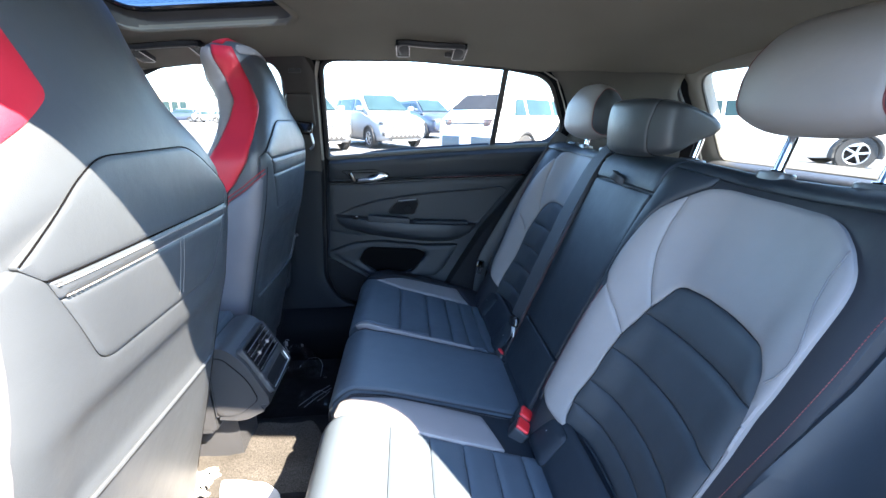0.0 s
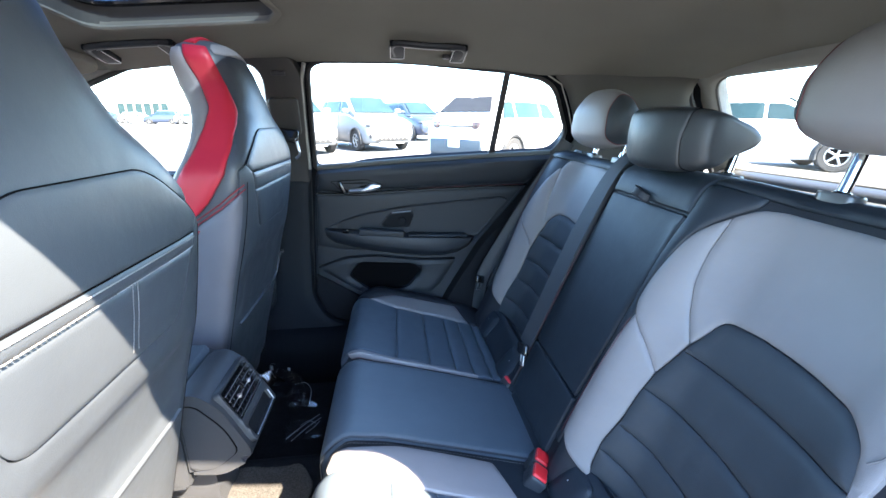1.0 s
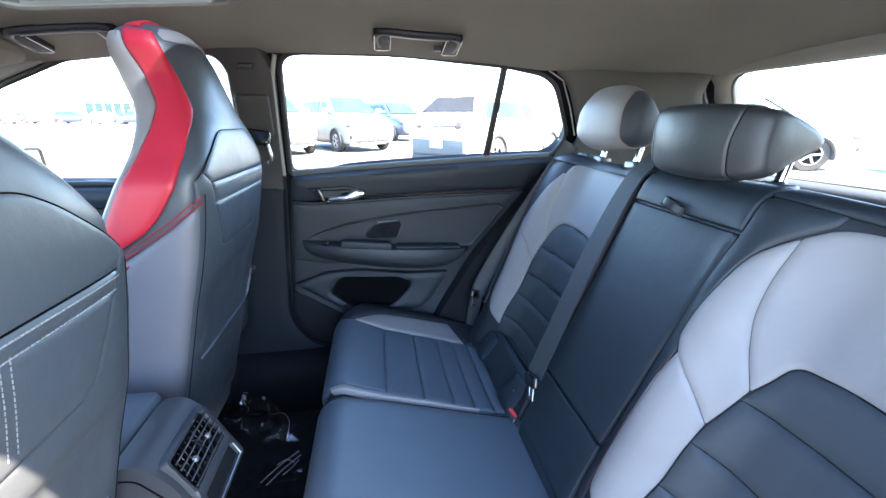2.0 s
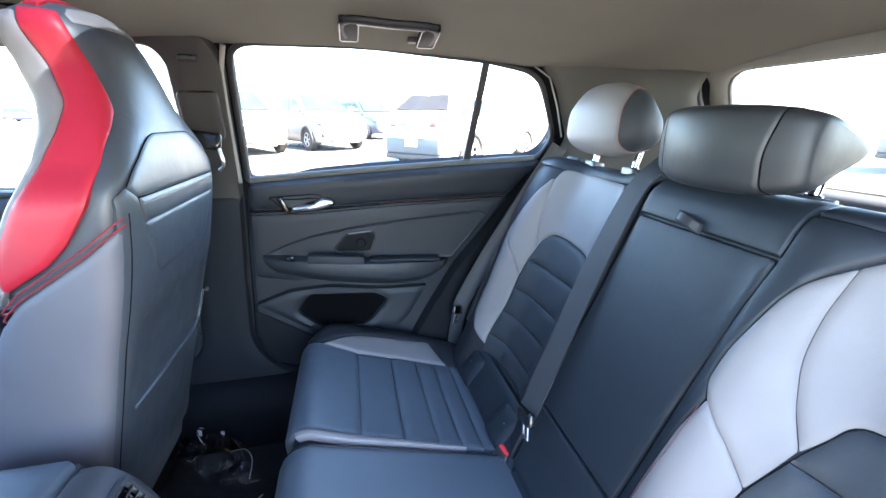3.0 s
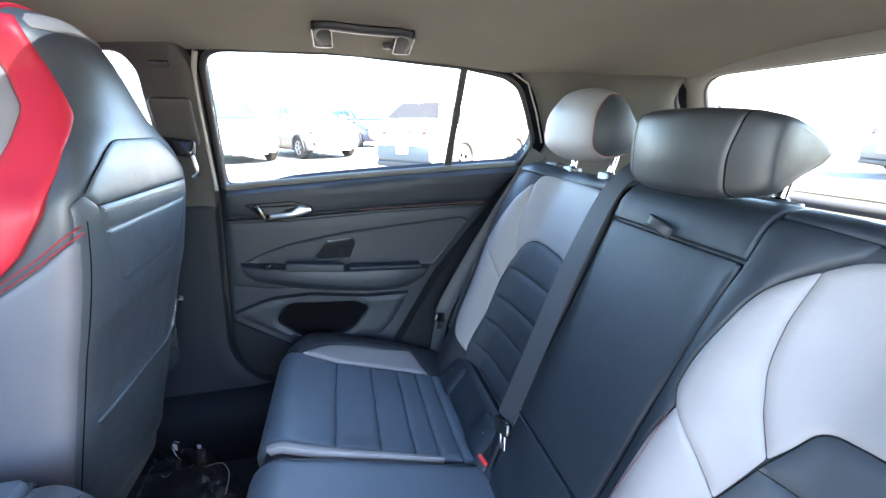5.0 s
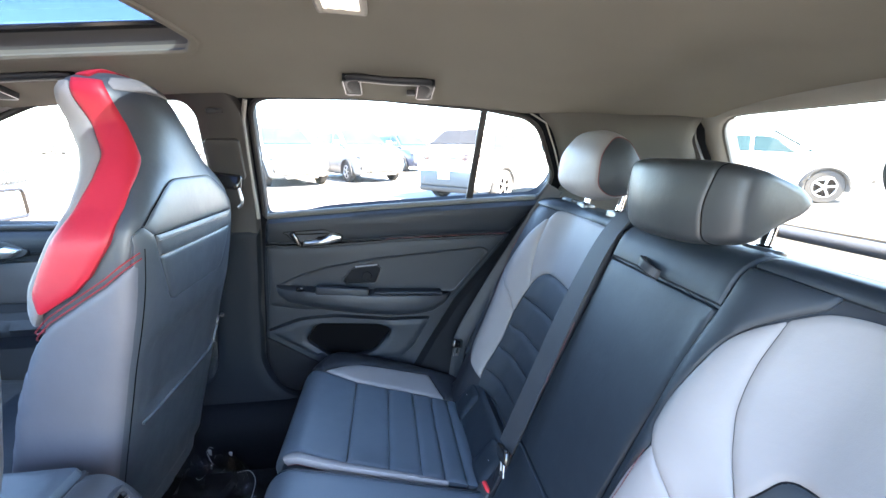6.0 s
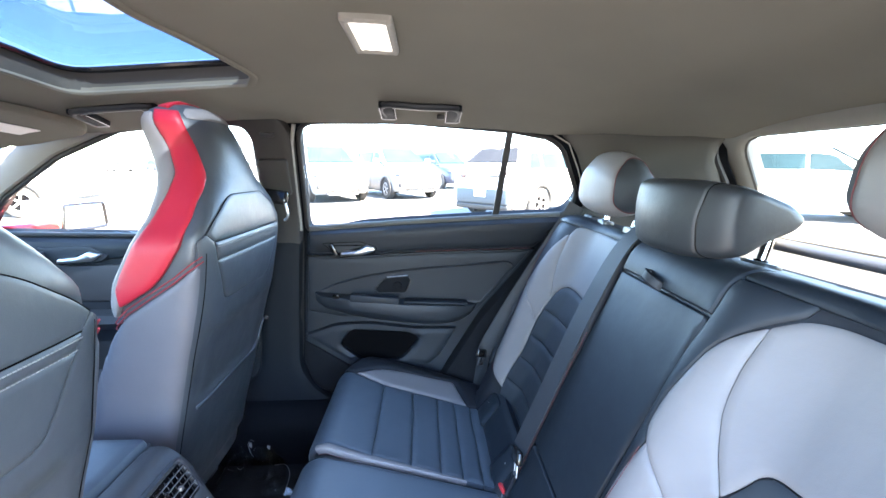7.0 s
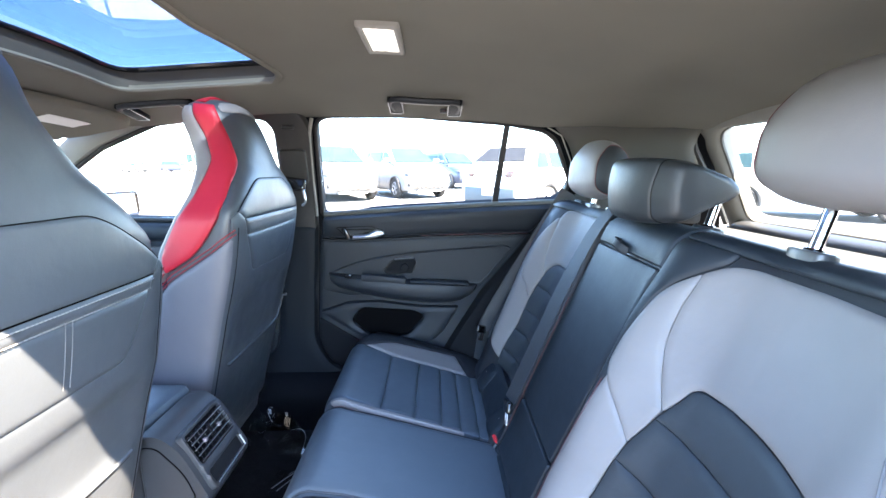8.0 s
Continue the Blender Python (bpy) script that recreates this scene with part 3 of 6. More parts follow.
# Lower pillar painted darker, standing in for the weaker light down there.
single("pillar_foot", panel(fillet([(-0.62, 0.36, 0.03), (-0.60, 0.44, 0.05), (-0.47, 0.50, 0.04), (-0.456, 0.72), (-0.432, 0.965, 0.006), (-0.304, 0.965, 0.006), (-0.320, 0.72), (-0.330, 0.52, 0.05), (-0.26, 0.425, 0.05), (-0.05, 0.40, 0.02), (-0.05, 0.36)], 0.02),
       SURF_R, 0.018, 0.025, 0.012, 0.02, lift=0.012), FOOT_TRIM, "lower centre pillar trim, darkened for its shade", "trim", "structure")
single("pillar_trim_rear", panel(fillet([(0.575, 1.03, 0.03), (0.605, 1.10), (0.535, 1.245, 0.03), (0.485, 1.285, 0.02), (0.50, 1.32, 0.02), (0.88, 1.285, 0.02), (0.866, 1.245), (0.870, 1.215), (0.93, 1.115), (1.00, 0.98), (0.60, 0.98)], 0.02),
       SURF_R, 0.012, 0.025, 0.012, 0.025, lift=0.010), MID_TRIM, "grey plastic rear pillar trim behind the side window", "trim", "structure")
single("pillar_trim_front", panel(fillet([(-1.30, 1.002), (-1.16, 1.108), (-0.95, 1.223), (-0.76, 1.293), (-0.62, 1.326), (-0.62, 1.362, 0.01), (-0.80, 1.345), (-1.02, 1.262), (-1.40, 1.035)], 0.02),
       SURF_R, 0.010, 0.018, 0.012, 0.02, lift=0.006), REAR_TRIM, "light grey cloth-covered windscreen pillar trim", "trim", "structure")
belt_plate = thing("belt_height_adjuster", (-0.36, 0.62, 1.17), "grey belt height plate with a black strap guide on the pillar", "belt guide")
part("plate", panel(fillet([(-0.388, 1.118), (-0.305, 1.118), (-0.299, 1.222), (-0.384, 1.222)], 0.012), SURF_R, 0.005, 0.006, 0.01, 0.02, lift=0.028), PILLAR, belt_plate)
part("guide", turned(box((-0.042, -0.016, -0.020), (0.042, 0.016, 0.020), 0.009, 3), Matrix.Translation((-0.352, 0.612, 1.105)) @ pose(0, 0, 0, -15, 8, 0)), GLOSSY, belt_plate, "black plastic strap guide")
part("clip", tube(spline([(-0.318, 0.60, 1.09), (-0.312, 0.60, 1.05), (-0.325, 0.605, 1.035)], 5), 0.004, 6), STEEL, belt_plate)
single("airbag_tab", panel(fillet([(-0.362, 1.280), (-0.322, 1.280), (-0.320, 1.293), (-0.360, 1.293)], 0.005), SURF_R, 0.004, 0.004, 0.006, 0.02, lift=0.026), PLASTIC, "small dark plastic tab on the pillar trim", "tab")

# black trim between door and backrest, over the wheel arch
single("arch_trim", panel(fillet([(0.10, 0.42), (0.155, 0.52), (0.275, 0.715), (0.455, 0.925), (0.53, 1.02, 0.03), (0.62, 1.06), (0.66, 0.80), (0.62, 0.42)], 0.02), SURF_R, 0.03, 0.05, 0.012, 0.03, lift=0.02), DARK,
       "black wheel arch trim beside the rear seat", "trim", "structure")
single("arch_trim_left", panel(fillet([(0.16, 0.42), (0.33, 0.66), (0.54, 1.02, 0.03), (0.62, 1.06), (0.66, 0.80), (0.62, 0.42)], 0.02), SURF_L, 0.03, 0.05, 0.012, 0.03, lift=0.02), DARK,
       "black wheel arch trim beside the rear seat", "trim", "structure")
single("door_seal", tube(on(SURF_L, dense(fillet(OPENING, 0.01), 0.03), 0.004), 0.010, 8, True), RUBBER, "black rubber seal round the door aperture", "seal", "structure")

# ---- rear right door ----
DOOR = numeric(lambda x, z: Vector((x, side_y(x, z) - 0.004, z)), 1.0)
door = thing("car_door", (0.0, 0.70, 0.42), "closed black rear door with soft upper trim and armrest", "door")
part("backing", panel(fillet([(-0.288, 0.985), (-0.305, 0.816), (-0.320, 0.55, 0.1), (-0.29, 0.445, 0.05), (-0.16, 0.408, 0.05), (0.12, 0.40), (0.275, 0.70), (0.46, 0.92), (0.54, 1.03)], 0.02), DOOR, 0.006, 0.012, 0.012, 0.03, lift=0.004), SOFT, door)
part("upper_trim", panel(fillet([(-0.288, 0.915, 0.004), (-0.14, 0.913), (0.10, 0.925), (0.452, 0.932, 0.01), (0.545, 1.036, 0.01), (0.317, 1.026), (0.036, 1.011), (-0.284, 0.988, 0.01)], 0.01), DOOR, 0.020, 0.024, 0.014, 0.018, lift=0.008), SOFT, door, "soft black sill trim")
part("trim_line", tube(on(DOOR, dense([(-0.29, 0.911), (-0.14, 0.909), (0.10, 0.921), (0.452, 0.928)], 0.03, False), 0.016), 0.0035, 6), GLOSSY, door)
part("middle_trim", panel(fillet([(-0.302, 0.72), (-0.293, 0.905), (-0.14, 0.903), (0.10, 0.915), (0.444, 0.922), (0.30, 0.75, 0.01), (0.26, 0.71), (0.15, 0.69), (-0.20, 0.70)], 0.012), DOOR, 0.010, 0.016, 0.012, 0.018, lift=0.006), SOFT, door)
INSERT = fillet([(-0.265, 0.785, 0.01), (-0.20, 0.815), (-0.12, 0.838), (0.03, 0.860), (0.36, 0.886, 0.02), (0.385, 0.872, 0.01), (0.275, 0.742, 0.008), (0.0, 0.752), (-0.2, 0.772)], 0.02)
part("insert", panel(INSERT, DOOR, -0.006, 0.018, 0.004, 0.018, lift=0.018), INSERT_DARK, door, "slightly sunken dark insert")
part("accent_line", tube(on(DOOR, dense([(0.06, 0.9215), (0.10, 0.9235), (0.440, 0.9305)], 0.03, False), 0.0190), 0.0009, 6), RED_THREAD, door, "dark red accent line")
part("insert_ridge", tube(on(DOOR, [tuple(p) for p in dense(INSERT, 0.02)], 0.0165), 0.0035, 6, True), SOFT, door)
tw = fillet([(-0.076, 0.795, 0.006), (-0.045, 0.832, 0.012), (0.036, 0.838, 0.012), (0.045, 0.826, 0.008), (0.026, 0.782, 0.008), (-0.066, 0.782, 0.006)], 0.01)
tweeter = part("tweeter", panel(tw, DOOR, 0.006, 0.008, 0.012, 0.012, lift=0.014), DARK, door, "small speaker grille")
part("rim", tube(on(DOOR, [tuple(p) for p in dense(tw, 0.01)], 0.0185), 0.0022, 6, True), PLASTIC, tweeter)
part("accent", tube(on(DOOR, dense([(-0.035, 0.8365), (0.033, 0.8415)], 0.01, False), 0.0195), 0.0022, 6), SATIN, tweeter, "bright metal strip")
cone = bmesh.new()
bmesh.ops.create_cone(cone, cap_ends=True, segments=20, radius1=0.016, radius2=0.013, depth=0.006)
part("cone", turned(cone, Matrix.Translation((0.0, 0.687, 0.806)) @ pose(0, 0, 0, 90, 0, 0)), DARK, tweeter)
# handle
hr = fillet([(-0.238, 0.957, 0.008), (-0.112, 0.962, 0.012), (-0.062, 0.934, 0.01), (-0.075, 0.918, 0.008), (-0.19, 0.905, 0.008)], 0.008)
handle = part("handle_bezel", panel(hr, DOOR, 0.004, 0.006, 0.02, 0.012, lift=0.026), INSERT_DARK, door, "black handle bezel")
# Dark tube draws the gap round the bezel.
part("bezel_edge", tube(on(DOOR, [tuple(p) for p in dense(hr, 0.01)], 0.0280), 0.0016, 5, True), SEAM, handle, "thin dark gap line round the bezel")
# Black sheet paints the shade of the hollow behind the lever.
part("recess", panel(fillet([(-0.218, 0.949), (-0.125, 0.954), (-0.10, 0.942), (-0.165, 0.912), (-0.19, 0.912)], 0.006), DOOR, -0.004, 0.006, 0.004, 0.012, lift=0.0325), SEAM, handle)
part("lever", panel(fillet([(-0.182, 0.910, 0.003), (-0.178, 0.925, 0.004), (-0.125, 0.930), (-0.098, 0.947, 0.008), (-0.070, 0.938, 0.006), (-0.069, 0.930, 0.004), (-0.095, 0.918), (-0.12, 0.913)], 0.008), DOOR, 0.010, 0.008, 0.012, 0.008, lift=0.032), SATIN, handle, "satin chrome lever")
part("pivot", turned(box((-0.007, -0.008, -0.022), (0.007, 0.008, 0.022), 0.003), Matrix.Translation((-0.200, 0.672, 0.932)) @ pose(0, 0, 0, 0, -25, 0)), GLOSSY, handle)
# armrest: a shelf with a soft lip that tucks under to the panel
rings = []
for x, zt, zl, zu, d in ((-0.272, 0.790, 0.781, 0.770, 0.008), (-0.262, 0.789, 0.770, 0.752, 0.030), (-0.235, 0.786, 0.757, 0.732, 0.046), (-0.12, 0.774, 0.737, 0.702, 0.060), (-0.04, 0.766, 0.724, 0.688, 0.063), (0.03, 0.760, 0.713, 0.680, 0.063),
                         (0.10, 0.757, 0.705, 0.674, 0.061), (0.15, 0.754, 0.705, 0.674, 0.058), (0.20, 0.750, 0.713, 0.682, 0.050), (0.240, 0.747, 0.727, 0.703, 0.034), (0.258, 0.746, 0.737, 0.725, 0.016), (0.264, 0.745, 0.741, 0.736, 0.006)):
    wall = DOOR(x, zt)[0].y - 0.012
    shape = ((0.0, zt), (0.55, zt - 0.003), (0.86, zt - 0.002), (0.96, zt - 0.004), (1.0, zt - 0.010), (1.0, zl + 0.003), (0.96, zl - 0.002), (0.80, lerp(zl, zu, 0.45)), (0.40, lerp(zl, zu, 0.85)), (0.0, zu))
    rings.append([(x, wall - d * k, z) for k, z in shape] + [(x, wall + 0.02, zu), (x, wall + 0.02, zt)])
arm = part("armrest", loft(rings), INSERT_DARK, door, "black armrest shelf")
part("grip", turned(box((-0.078, -0.012, -0.010), (0.078, 0.012, 0.014), 0.004, 3), Matrix.Translation((-0.072, 0.648, 0.772)) @ pose(0, 0, 0, 0, 5.5, 0)), SOFT, arm, "raised pull grip")
part("rear_pad", turned(box((-0.105, -0.020, -0.004), (0.105, 0.020, 0.006), 0.005, 3), Matrix.Translation((0.125, 0.665, 0.757)) @ pose(0, 0, 0, 0, 2.5, 0)), SOFT, arm)
part("window_switch", turned(box((-0.011, -0.006, -0.006), (0.011, 0.006, 0.006), 0.003), Matrix.Translation((-0.195, 0.650, 0.783)) @ pose(0, 0, 0, 20, 5, 0)), GLOSSY, arm, "window switch")
part("switch_mark", box((-0.192, 0.643, 0.788), (-0.186, 0.646, 0.790), 0.0008), SATIN, arm)
# pocket
POCKET = fillet([(-0.195, 0.606, 0.02), (-0.160, 0.655, 0.02), (0.03, 0.643, 0.012), (0.068, 0.622, 0.012), (0.010, 0.552, 0.03), (-0.12, 0.546, 0.03)], 0.02)
part("pocket_frame", panel(fillet([(-0.314, 0.642, 0.01), (-0.21, 0.678, 0.02), (-0.10, 0.683), (0.06, 0.662, 0.02), (0.20, 0.66), (0.14, 0.56), (0.10, 0.525), (0.0, 0.520, 0.03), (-0.12, 0.512, 0.02), (-0.22, 0.575)], 0.015), DOOR, 0.020, 0.018, 0.012, 0.012, (POCKET,), lift=0.010), SOFT, door, "rounded pocket surround")
# No cavity: a flat black sheet paints the pocket's inner shade.
part("pocket", panel(POCKET, DOOR, 0, 0.01, 0.004, 0.03, lift=0.0135), SEAM, door, "flat black sheet for the shade in the door pocket")
part("speaker_grille", panel(fillet([(-0.316, 0.618, 0.01), (-0.225, 0.562), (-0.125, 0.500, 0.01), (-0.06, 0.47), (-0.06, 0.42), (-0.16, 0.416), (-0.285, 0.45, 0.05), (-0.318, 0.54)], 0.01), DOOR, 0.006, 0.010, 0.012, 0.018, lift=0.012), DARK, door, "dark speaker grille")

# ---- front right door, seen beyond the seat ----
fdoor = thing("car_door", (-0.9, 0.70, 0.42), "closed black front door with soft upper trim", "door")
part("backing", panel(fillet([(-1.35, 0.42), (-1.35, 0.97), (-0.46, 0.96), (-0.47, 0.42)], 0.02), DOOR, 0.006, 0.012, 0.012, 0.06, lift=0.004), SOFT, fdoor)
part("upper_trim", panel(fillet([(-1.33, 0.90), (-1.33, 0.975), (-0.46, 0.962), (-0.465, 0.905)], 0.01), DOOR, 0.020, 0.024, 0.014, 0.03, lift=0.008), SOFT, fdoor, "soft black sill trim")
part("middle_trim", panel(fillet([(-1.33, 0.76), (-1.33, 0.885), (-0.465, 0.89), (-0.47, 0.76)], 0.01), DOOR, 0.012, 0.02, 0.012, 0.03, lift=0.006), PLASTIC, fdoor)
part("armrest", panel(fillet([(-1.22, 0.735), (-0.55, 0.735), (-0.52, 0.68), (-1.20, 0.66)], 0.03), DOOR, 0.05, 0.035, 0.012, 0.02, lift=0.01), BLACK, fdoor)
fh = part("handle_bezel", panel(fillet([(-1.115, 0.945), (-0.955, 0.948), (-0.90, 0.918), (-0.92, 0.90), (-1.06, 0.885)], 0.01), DOOR, 0.004, 0.006, 0.02, 0.02, lift=0.028), INSERT_DARK, fdoor, "black handle bezel")
part("lever", panel(fillet([(-1.055, 0.893), (-1.05, 0.91), (-0.99, 0.915), (-0.955, 0.932), (-0.915, 0.922), (-0.95, 0.90)], 0.006), DOOR, 0.010, 0.008, 0.012, 0.01, lift=0.034), SATIN, fh, "satin chrome lever")
for i in range(2):
    part("lock_button", turned(box((-0.009, -0.005, -0.008), (0.009, 0.005, 0.008), 0.003), Matrix.Translation((-1.088 + 0.006 * i, 0.660, 0.926 - 0.022 * i))), PLASTIC, fh)

# door mirror outside the front window
mirror = thing("door_mirror", (-1.25, 0.93, 0.97), "white and red door mirror outside the window", "mirror")
part("housing", turned(box((-0.10, -0.055, -0.055), (0.085, 0.055, 0.06), 0.035, 4), Matrix.Translation((-1.27, 0.965, 1.015)) @ pose(0, 0, 0, 0, 0, 12)), BODY_PAINT, mirror)
part("glass", panel(fillet([(-0.085, -0.042), (0.085, -0.042), (0.075, 0.042), (-0.075, 0.042)], 0.015), flat_surf((-1.172, 0.955, 1.012), (0.10, 0.99, 0), (0.05, 0, 1)), 0.001, 0.004, 0.008, 0.03), MIRROR, mirror)
part("bezel", tube([Vector((-1.172, 0.955, 1.012)) + Vector((0.10, 0.99, 0)) * u + Vector((0.05, 0, 1)) * v for u, v in dense(fillet([(-0.09, -0.047), (0.09, -0.047), (0.08, 0.047), (-0.08, 0.047)], 0.015), 0.02)], 0.006, 6, True), GLOSSY, mirror)
part("foot", turned(box((-0.06, -0.10, -0.018), (0.06, 0.10, 0.018), 0.015, 3), Matrix.Translation((-1.30, 0.85, 0.985))), RED_PAINT, mirror, "red painted mirror foot")

def strap(points, width, across, thick=0.0016):
    """A flat webbing: points and the direction across it."""
    pts = spline(points, 8)
    sides = spline(across, 8) if isinstance(across, list) else [Vector(across)] * len(pts)
    bm = bmesh.new()
    rows = []
    for i, p in enumerate(pts):
        t = (pts[min(i + 1, len(pts) - 1)] - pts[max(i - 1, 0)]).normalized()
        a = sides[i].normalized()
        w = (a - t * a.dot(t)).normalized()
        n = t.cross(w)
        rows.append([bm.verts.new(p + w * width * x + n * thick * z) for x, z in ((-0.5, -1), (-0.5, 1), (-0.42, 1.5), (-0.36, 0.6), (0.36, 0.6), (0.42, 1.5), (0.5, 1), (0.5, -1))])
    for r, s in zip(rows, rows[1:]):
        for k in range(8):
            bm.faces.new((r[k], r[(k + 1) % 8], s[(k + 1) % 8], s[k]))
    bm.faces.new(rows[0][::-1])
    bm.faces.new(rows[-1])
    return bm


# ---- rear bench ----
BO, BV, BN = Vector((0.26, 0, 0.5)), Vector((0.375, 0, 0.927)).normalized(), Vector((-0.927, 0, 0.375)).normalized()
ROLL_V, ROLL_R, ROLL_MAX = 0.565, 0.050, radians(82)
MID = {-1: -0.326, 1: 0.322}


def bolster(u, v):
    """How far the backrest swells forward of its plane."""
    s = 1 if u > 0 else -1
    q = (MID[s] - u) * s
    a = abs(q)
    low = 1 - step(0.42, 0.60, v)
    hollow = -0.052 * (1 - step(0.055, 0.175, a)) if s > 0 or q > 0 else -0.050 * (1 - step(0.0, 0.215, a))
    wing = lerp(0.0, 0.014 if s > 0 or q > 0 else 0.008, low) * step(0.11, 0.165, a) * (0.0 if s > 0 and q > 0 else 1.0)
    fall = 1 - step(0.180, 0.212, a) if q > 0 else 1 - step(0.225, 0.26, a)
    out = 0.0 if q > 0 else -0.085 * step(0.224, 0.275, a)
    return (hollow + wing) * fall + out


def back_point(u, v):
    if v <= ROLL_V:
        return BO + Vector((0, u, 0)) + BV * v + BN * bolster(u, v)
    base = BO + Vector((0, u, 0)) + BV * ROLL_V + BN * bolster(u, ROLL_V) * (1 - 0.6 * step(ROLL_V, 0.66, v))
    th = min((v - ROLL_V) / ROLL_R, ROLL_MAX)
    p = base + BV * (ROLL_R * math.sin(th)) - BN * (ROLL_R * (1 - math.cos(th)))
    rest = v - ROLL_V - ROLL_R * ROLL_MAX
    if rest > 0:
        p += (BV * math.cos(ROLL_MAX) - BN * math.sin(ROLL_MAX)) * rest
    return p


BACKREST = numeric(back_point, -1.0)
TOP_V = 0.780
bench = thing("folding_backrest", (0.35, -0.1, 0.50), "black and light grey leather rear seat backrest with red stitching", "seat back", "rear bench")
right_back = thing("folding_backrest", (0.35, 0.36, 0.50), "narrower black and light grey leather rear seat backrest section", "seat back", "rear bench")


def side_of(s):
    return bench if s < 0 else right_back


def quv(s, q, v):
    return (MID[s] - q * s, v)


def seat_poly(s, pts, r=0.012):
    out = [(*quv(s, p[0], p[1]), *p[2:]) for p in pts]
    if s > 0:
        out = out[::-1]
    return fillet(out, r)


part("body", panel(fillet([(-0.615, -0.10), (0.117, -0.10), (0.117, TOP_V, 0.01), (-0.60, TOP_V, 0.04)], 0.02), BACKREST, 0, 0.02, 0.10, 0.013, (), True, lift=-0.005), VINYL, bench)
part("body", panel(fillet([(0.123, -0.10), (0.615, -0.10), (0.60, TOP_V, 0.04), (0.123, TOP_V, 0.01)], 0.02), BACKREST, 0, 0.02, 0.10, 0.02, (), True, lift=-0.005), VINYL, right_back)

SHOULDER = [(0.1264, 0.553, 0.004), (0.105, 0.576, 0.02), (0.079, 0.583, 0.03), (-0.021, 0.58), (-0.101, 0.573, 0.02), (-0.1305, 0.561, 0.02), (-0.159, 0.541, 0.01), (-0.1775, 0.52, 0.01), (-0.1846, 0.506, 0.01), (-0.1886, 0.484, 0.02), (-0.189, 0.45, 0.02), (-0.188, 0.405, 0.02), (-0.187, 0.364, 0.02), (-0.184, 0.335, 0.01), (-0.185, 0.28, 0.01), (-0.183, 0.205, 0.01), (-0.1785, 0.12, 0.002), (-0.176, 0.12, 0.002), (-0.1805, 0.205, 0.01), (-0.182, 0.262, 0.01), (-0.1755, 0.328, 0.01), (-0.169, 0.355, 0.01), (-0.1605, 0.38, 0.02), (-0.143, 0.394, 0.02), (-0.125, 0.402, 0.02), (-0.0805, 0.4085, 0.02), (-0.042, 0.412, 0.02), (0.019, 0.415, 0.02), (0.075, 0.4105, 0.02), (0.0865, 0.3755, 0.01), (0.096, 0.3535, 0.003), (0.1134, 0.393), (0.1249, 0.437), (0.1279, 0.465), (0.1294, 0.5)]
OUT_SEAM = [(-0.1626, 0.538), (-0.162, 0.506), (-0.1676, 0.473), (-0.179, 0.443), (-0.1855, 0.422), (-0.1857, 0.401), (-0.1806, 0.384), (-0.1736, 0.373)]
WING_IN = [(0.1270, 0.552, 0.004), (0.140, 0.537, 0.01), (0.154, 0.517, 0.02), (0.162, 0.495, 0.02), (0.170, 0.457, 0.02), (0.180, 0.410, 0.02), (0.1815, 0.372, 0.01), (0.1715, 0.353, 0.003), (0.1405, 0.3205), (0.1140, 0.2835, 0.003), (0.1050, 0.318), (0.0970, 0.3530, 0.003), (0.1140, 0.393), (0.1255, 0.437), (0.1285, 0.465), (0.1300, 0.500)]
STRIP_IN = [(0.1708, 0.3522, 0.003), (0.184, 0.300), (0.195, 0.200), (0.196, 0.133, 0.02), (0.186, 0.085, 0.02), (0.155, 0.066, 0.01), (0.132, 0.055, 0.01), (0.1160, 0.052, 0.004), (0.1240, 0.073), (0.1270, 0.126), (0.1205, 0.180), (0.1190, 0.2345), (0.1142, 0.2826, 0.003), (0.1404, 0.3196)]
STRIP_OUT_R = [(-0.2015, 0.377, 0.003), (-0.1946, 0.302), (-0.191, 0.220), (-0.1946, 0.150, 0.02), (-0.168, 0.111, 0.02), (-0.137, 0.090, 0.01), (-0.1215, 0.083, 0.004), (-0.1265, 0.100), (-0.1245, 0.143), (-0.1170, 0.2147), (-0.1185, 0.2990, 0.003), (-0.1453, 0.3382)]
WING_OUT_R = [(-0.1330, 0.5565, 0.004), (-0.140, 0.553, 0.01), (-0.162, 0.509, 0.02), (-0.1834, 0.441, 0.02), (-0.2035, 0.3805, 0.004), (-0.1455, 0.3390), (-0.1185, 0.3000, 0.003), (-0.1140, 0.350), (-0.1080, 0.3760, 0.003), (-0.1225, 0.429), (-0.1300, 0.484)]
PAD_OUT = [(0.114, 0.02, 0.02), (0.1215, 0.073), (0.125, 0.126), (0.1185, 0.18), (0.117, 0.2345), (0.1125, 0.281), (0.0945, 0.349), (0.085, 0.375), (0.0736, 0.4085, 0.02), (0.019, 0.413), (-0.042, 0.41), (-0.0805, 0.4065), (-0.13, 0.4, 0.02), (-0.1445, 0.392, 0.02), (-0.162, 0.378, 0.02), (-0.1705, 0.355), (-0.177, 0.328), (-0.1805, 0.262), (-0.179, 0.207), (-0.175, 0.09), (-0.172, 0.02, 0.02)]
PAD_OUT_R = [(0.092, 0.02, 0.02), (0.093, 0.20), (0.089, 0.35), (0.0775, 0.4130, 0.02), (0.037, 0.4250), (-0.026, 0.4310), (-0.0835, 0.4290, 0.02), (-0.1025, 0.400, 0.02), (-0.1110, 0.3506), (-0.1165, 0.293), (-0.1155, 0.2147), (-0.1230, 0.143), (-0.1250, 0.0995), (-0.119, 0.02, 0.02)]
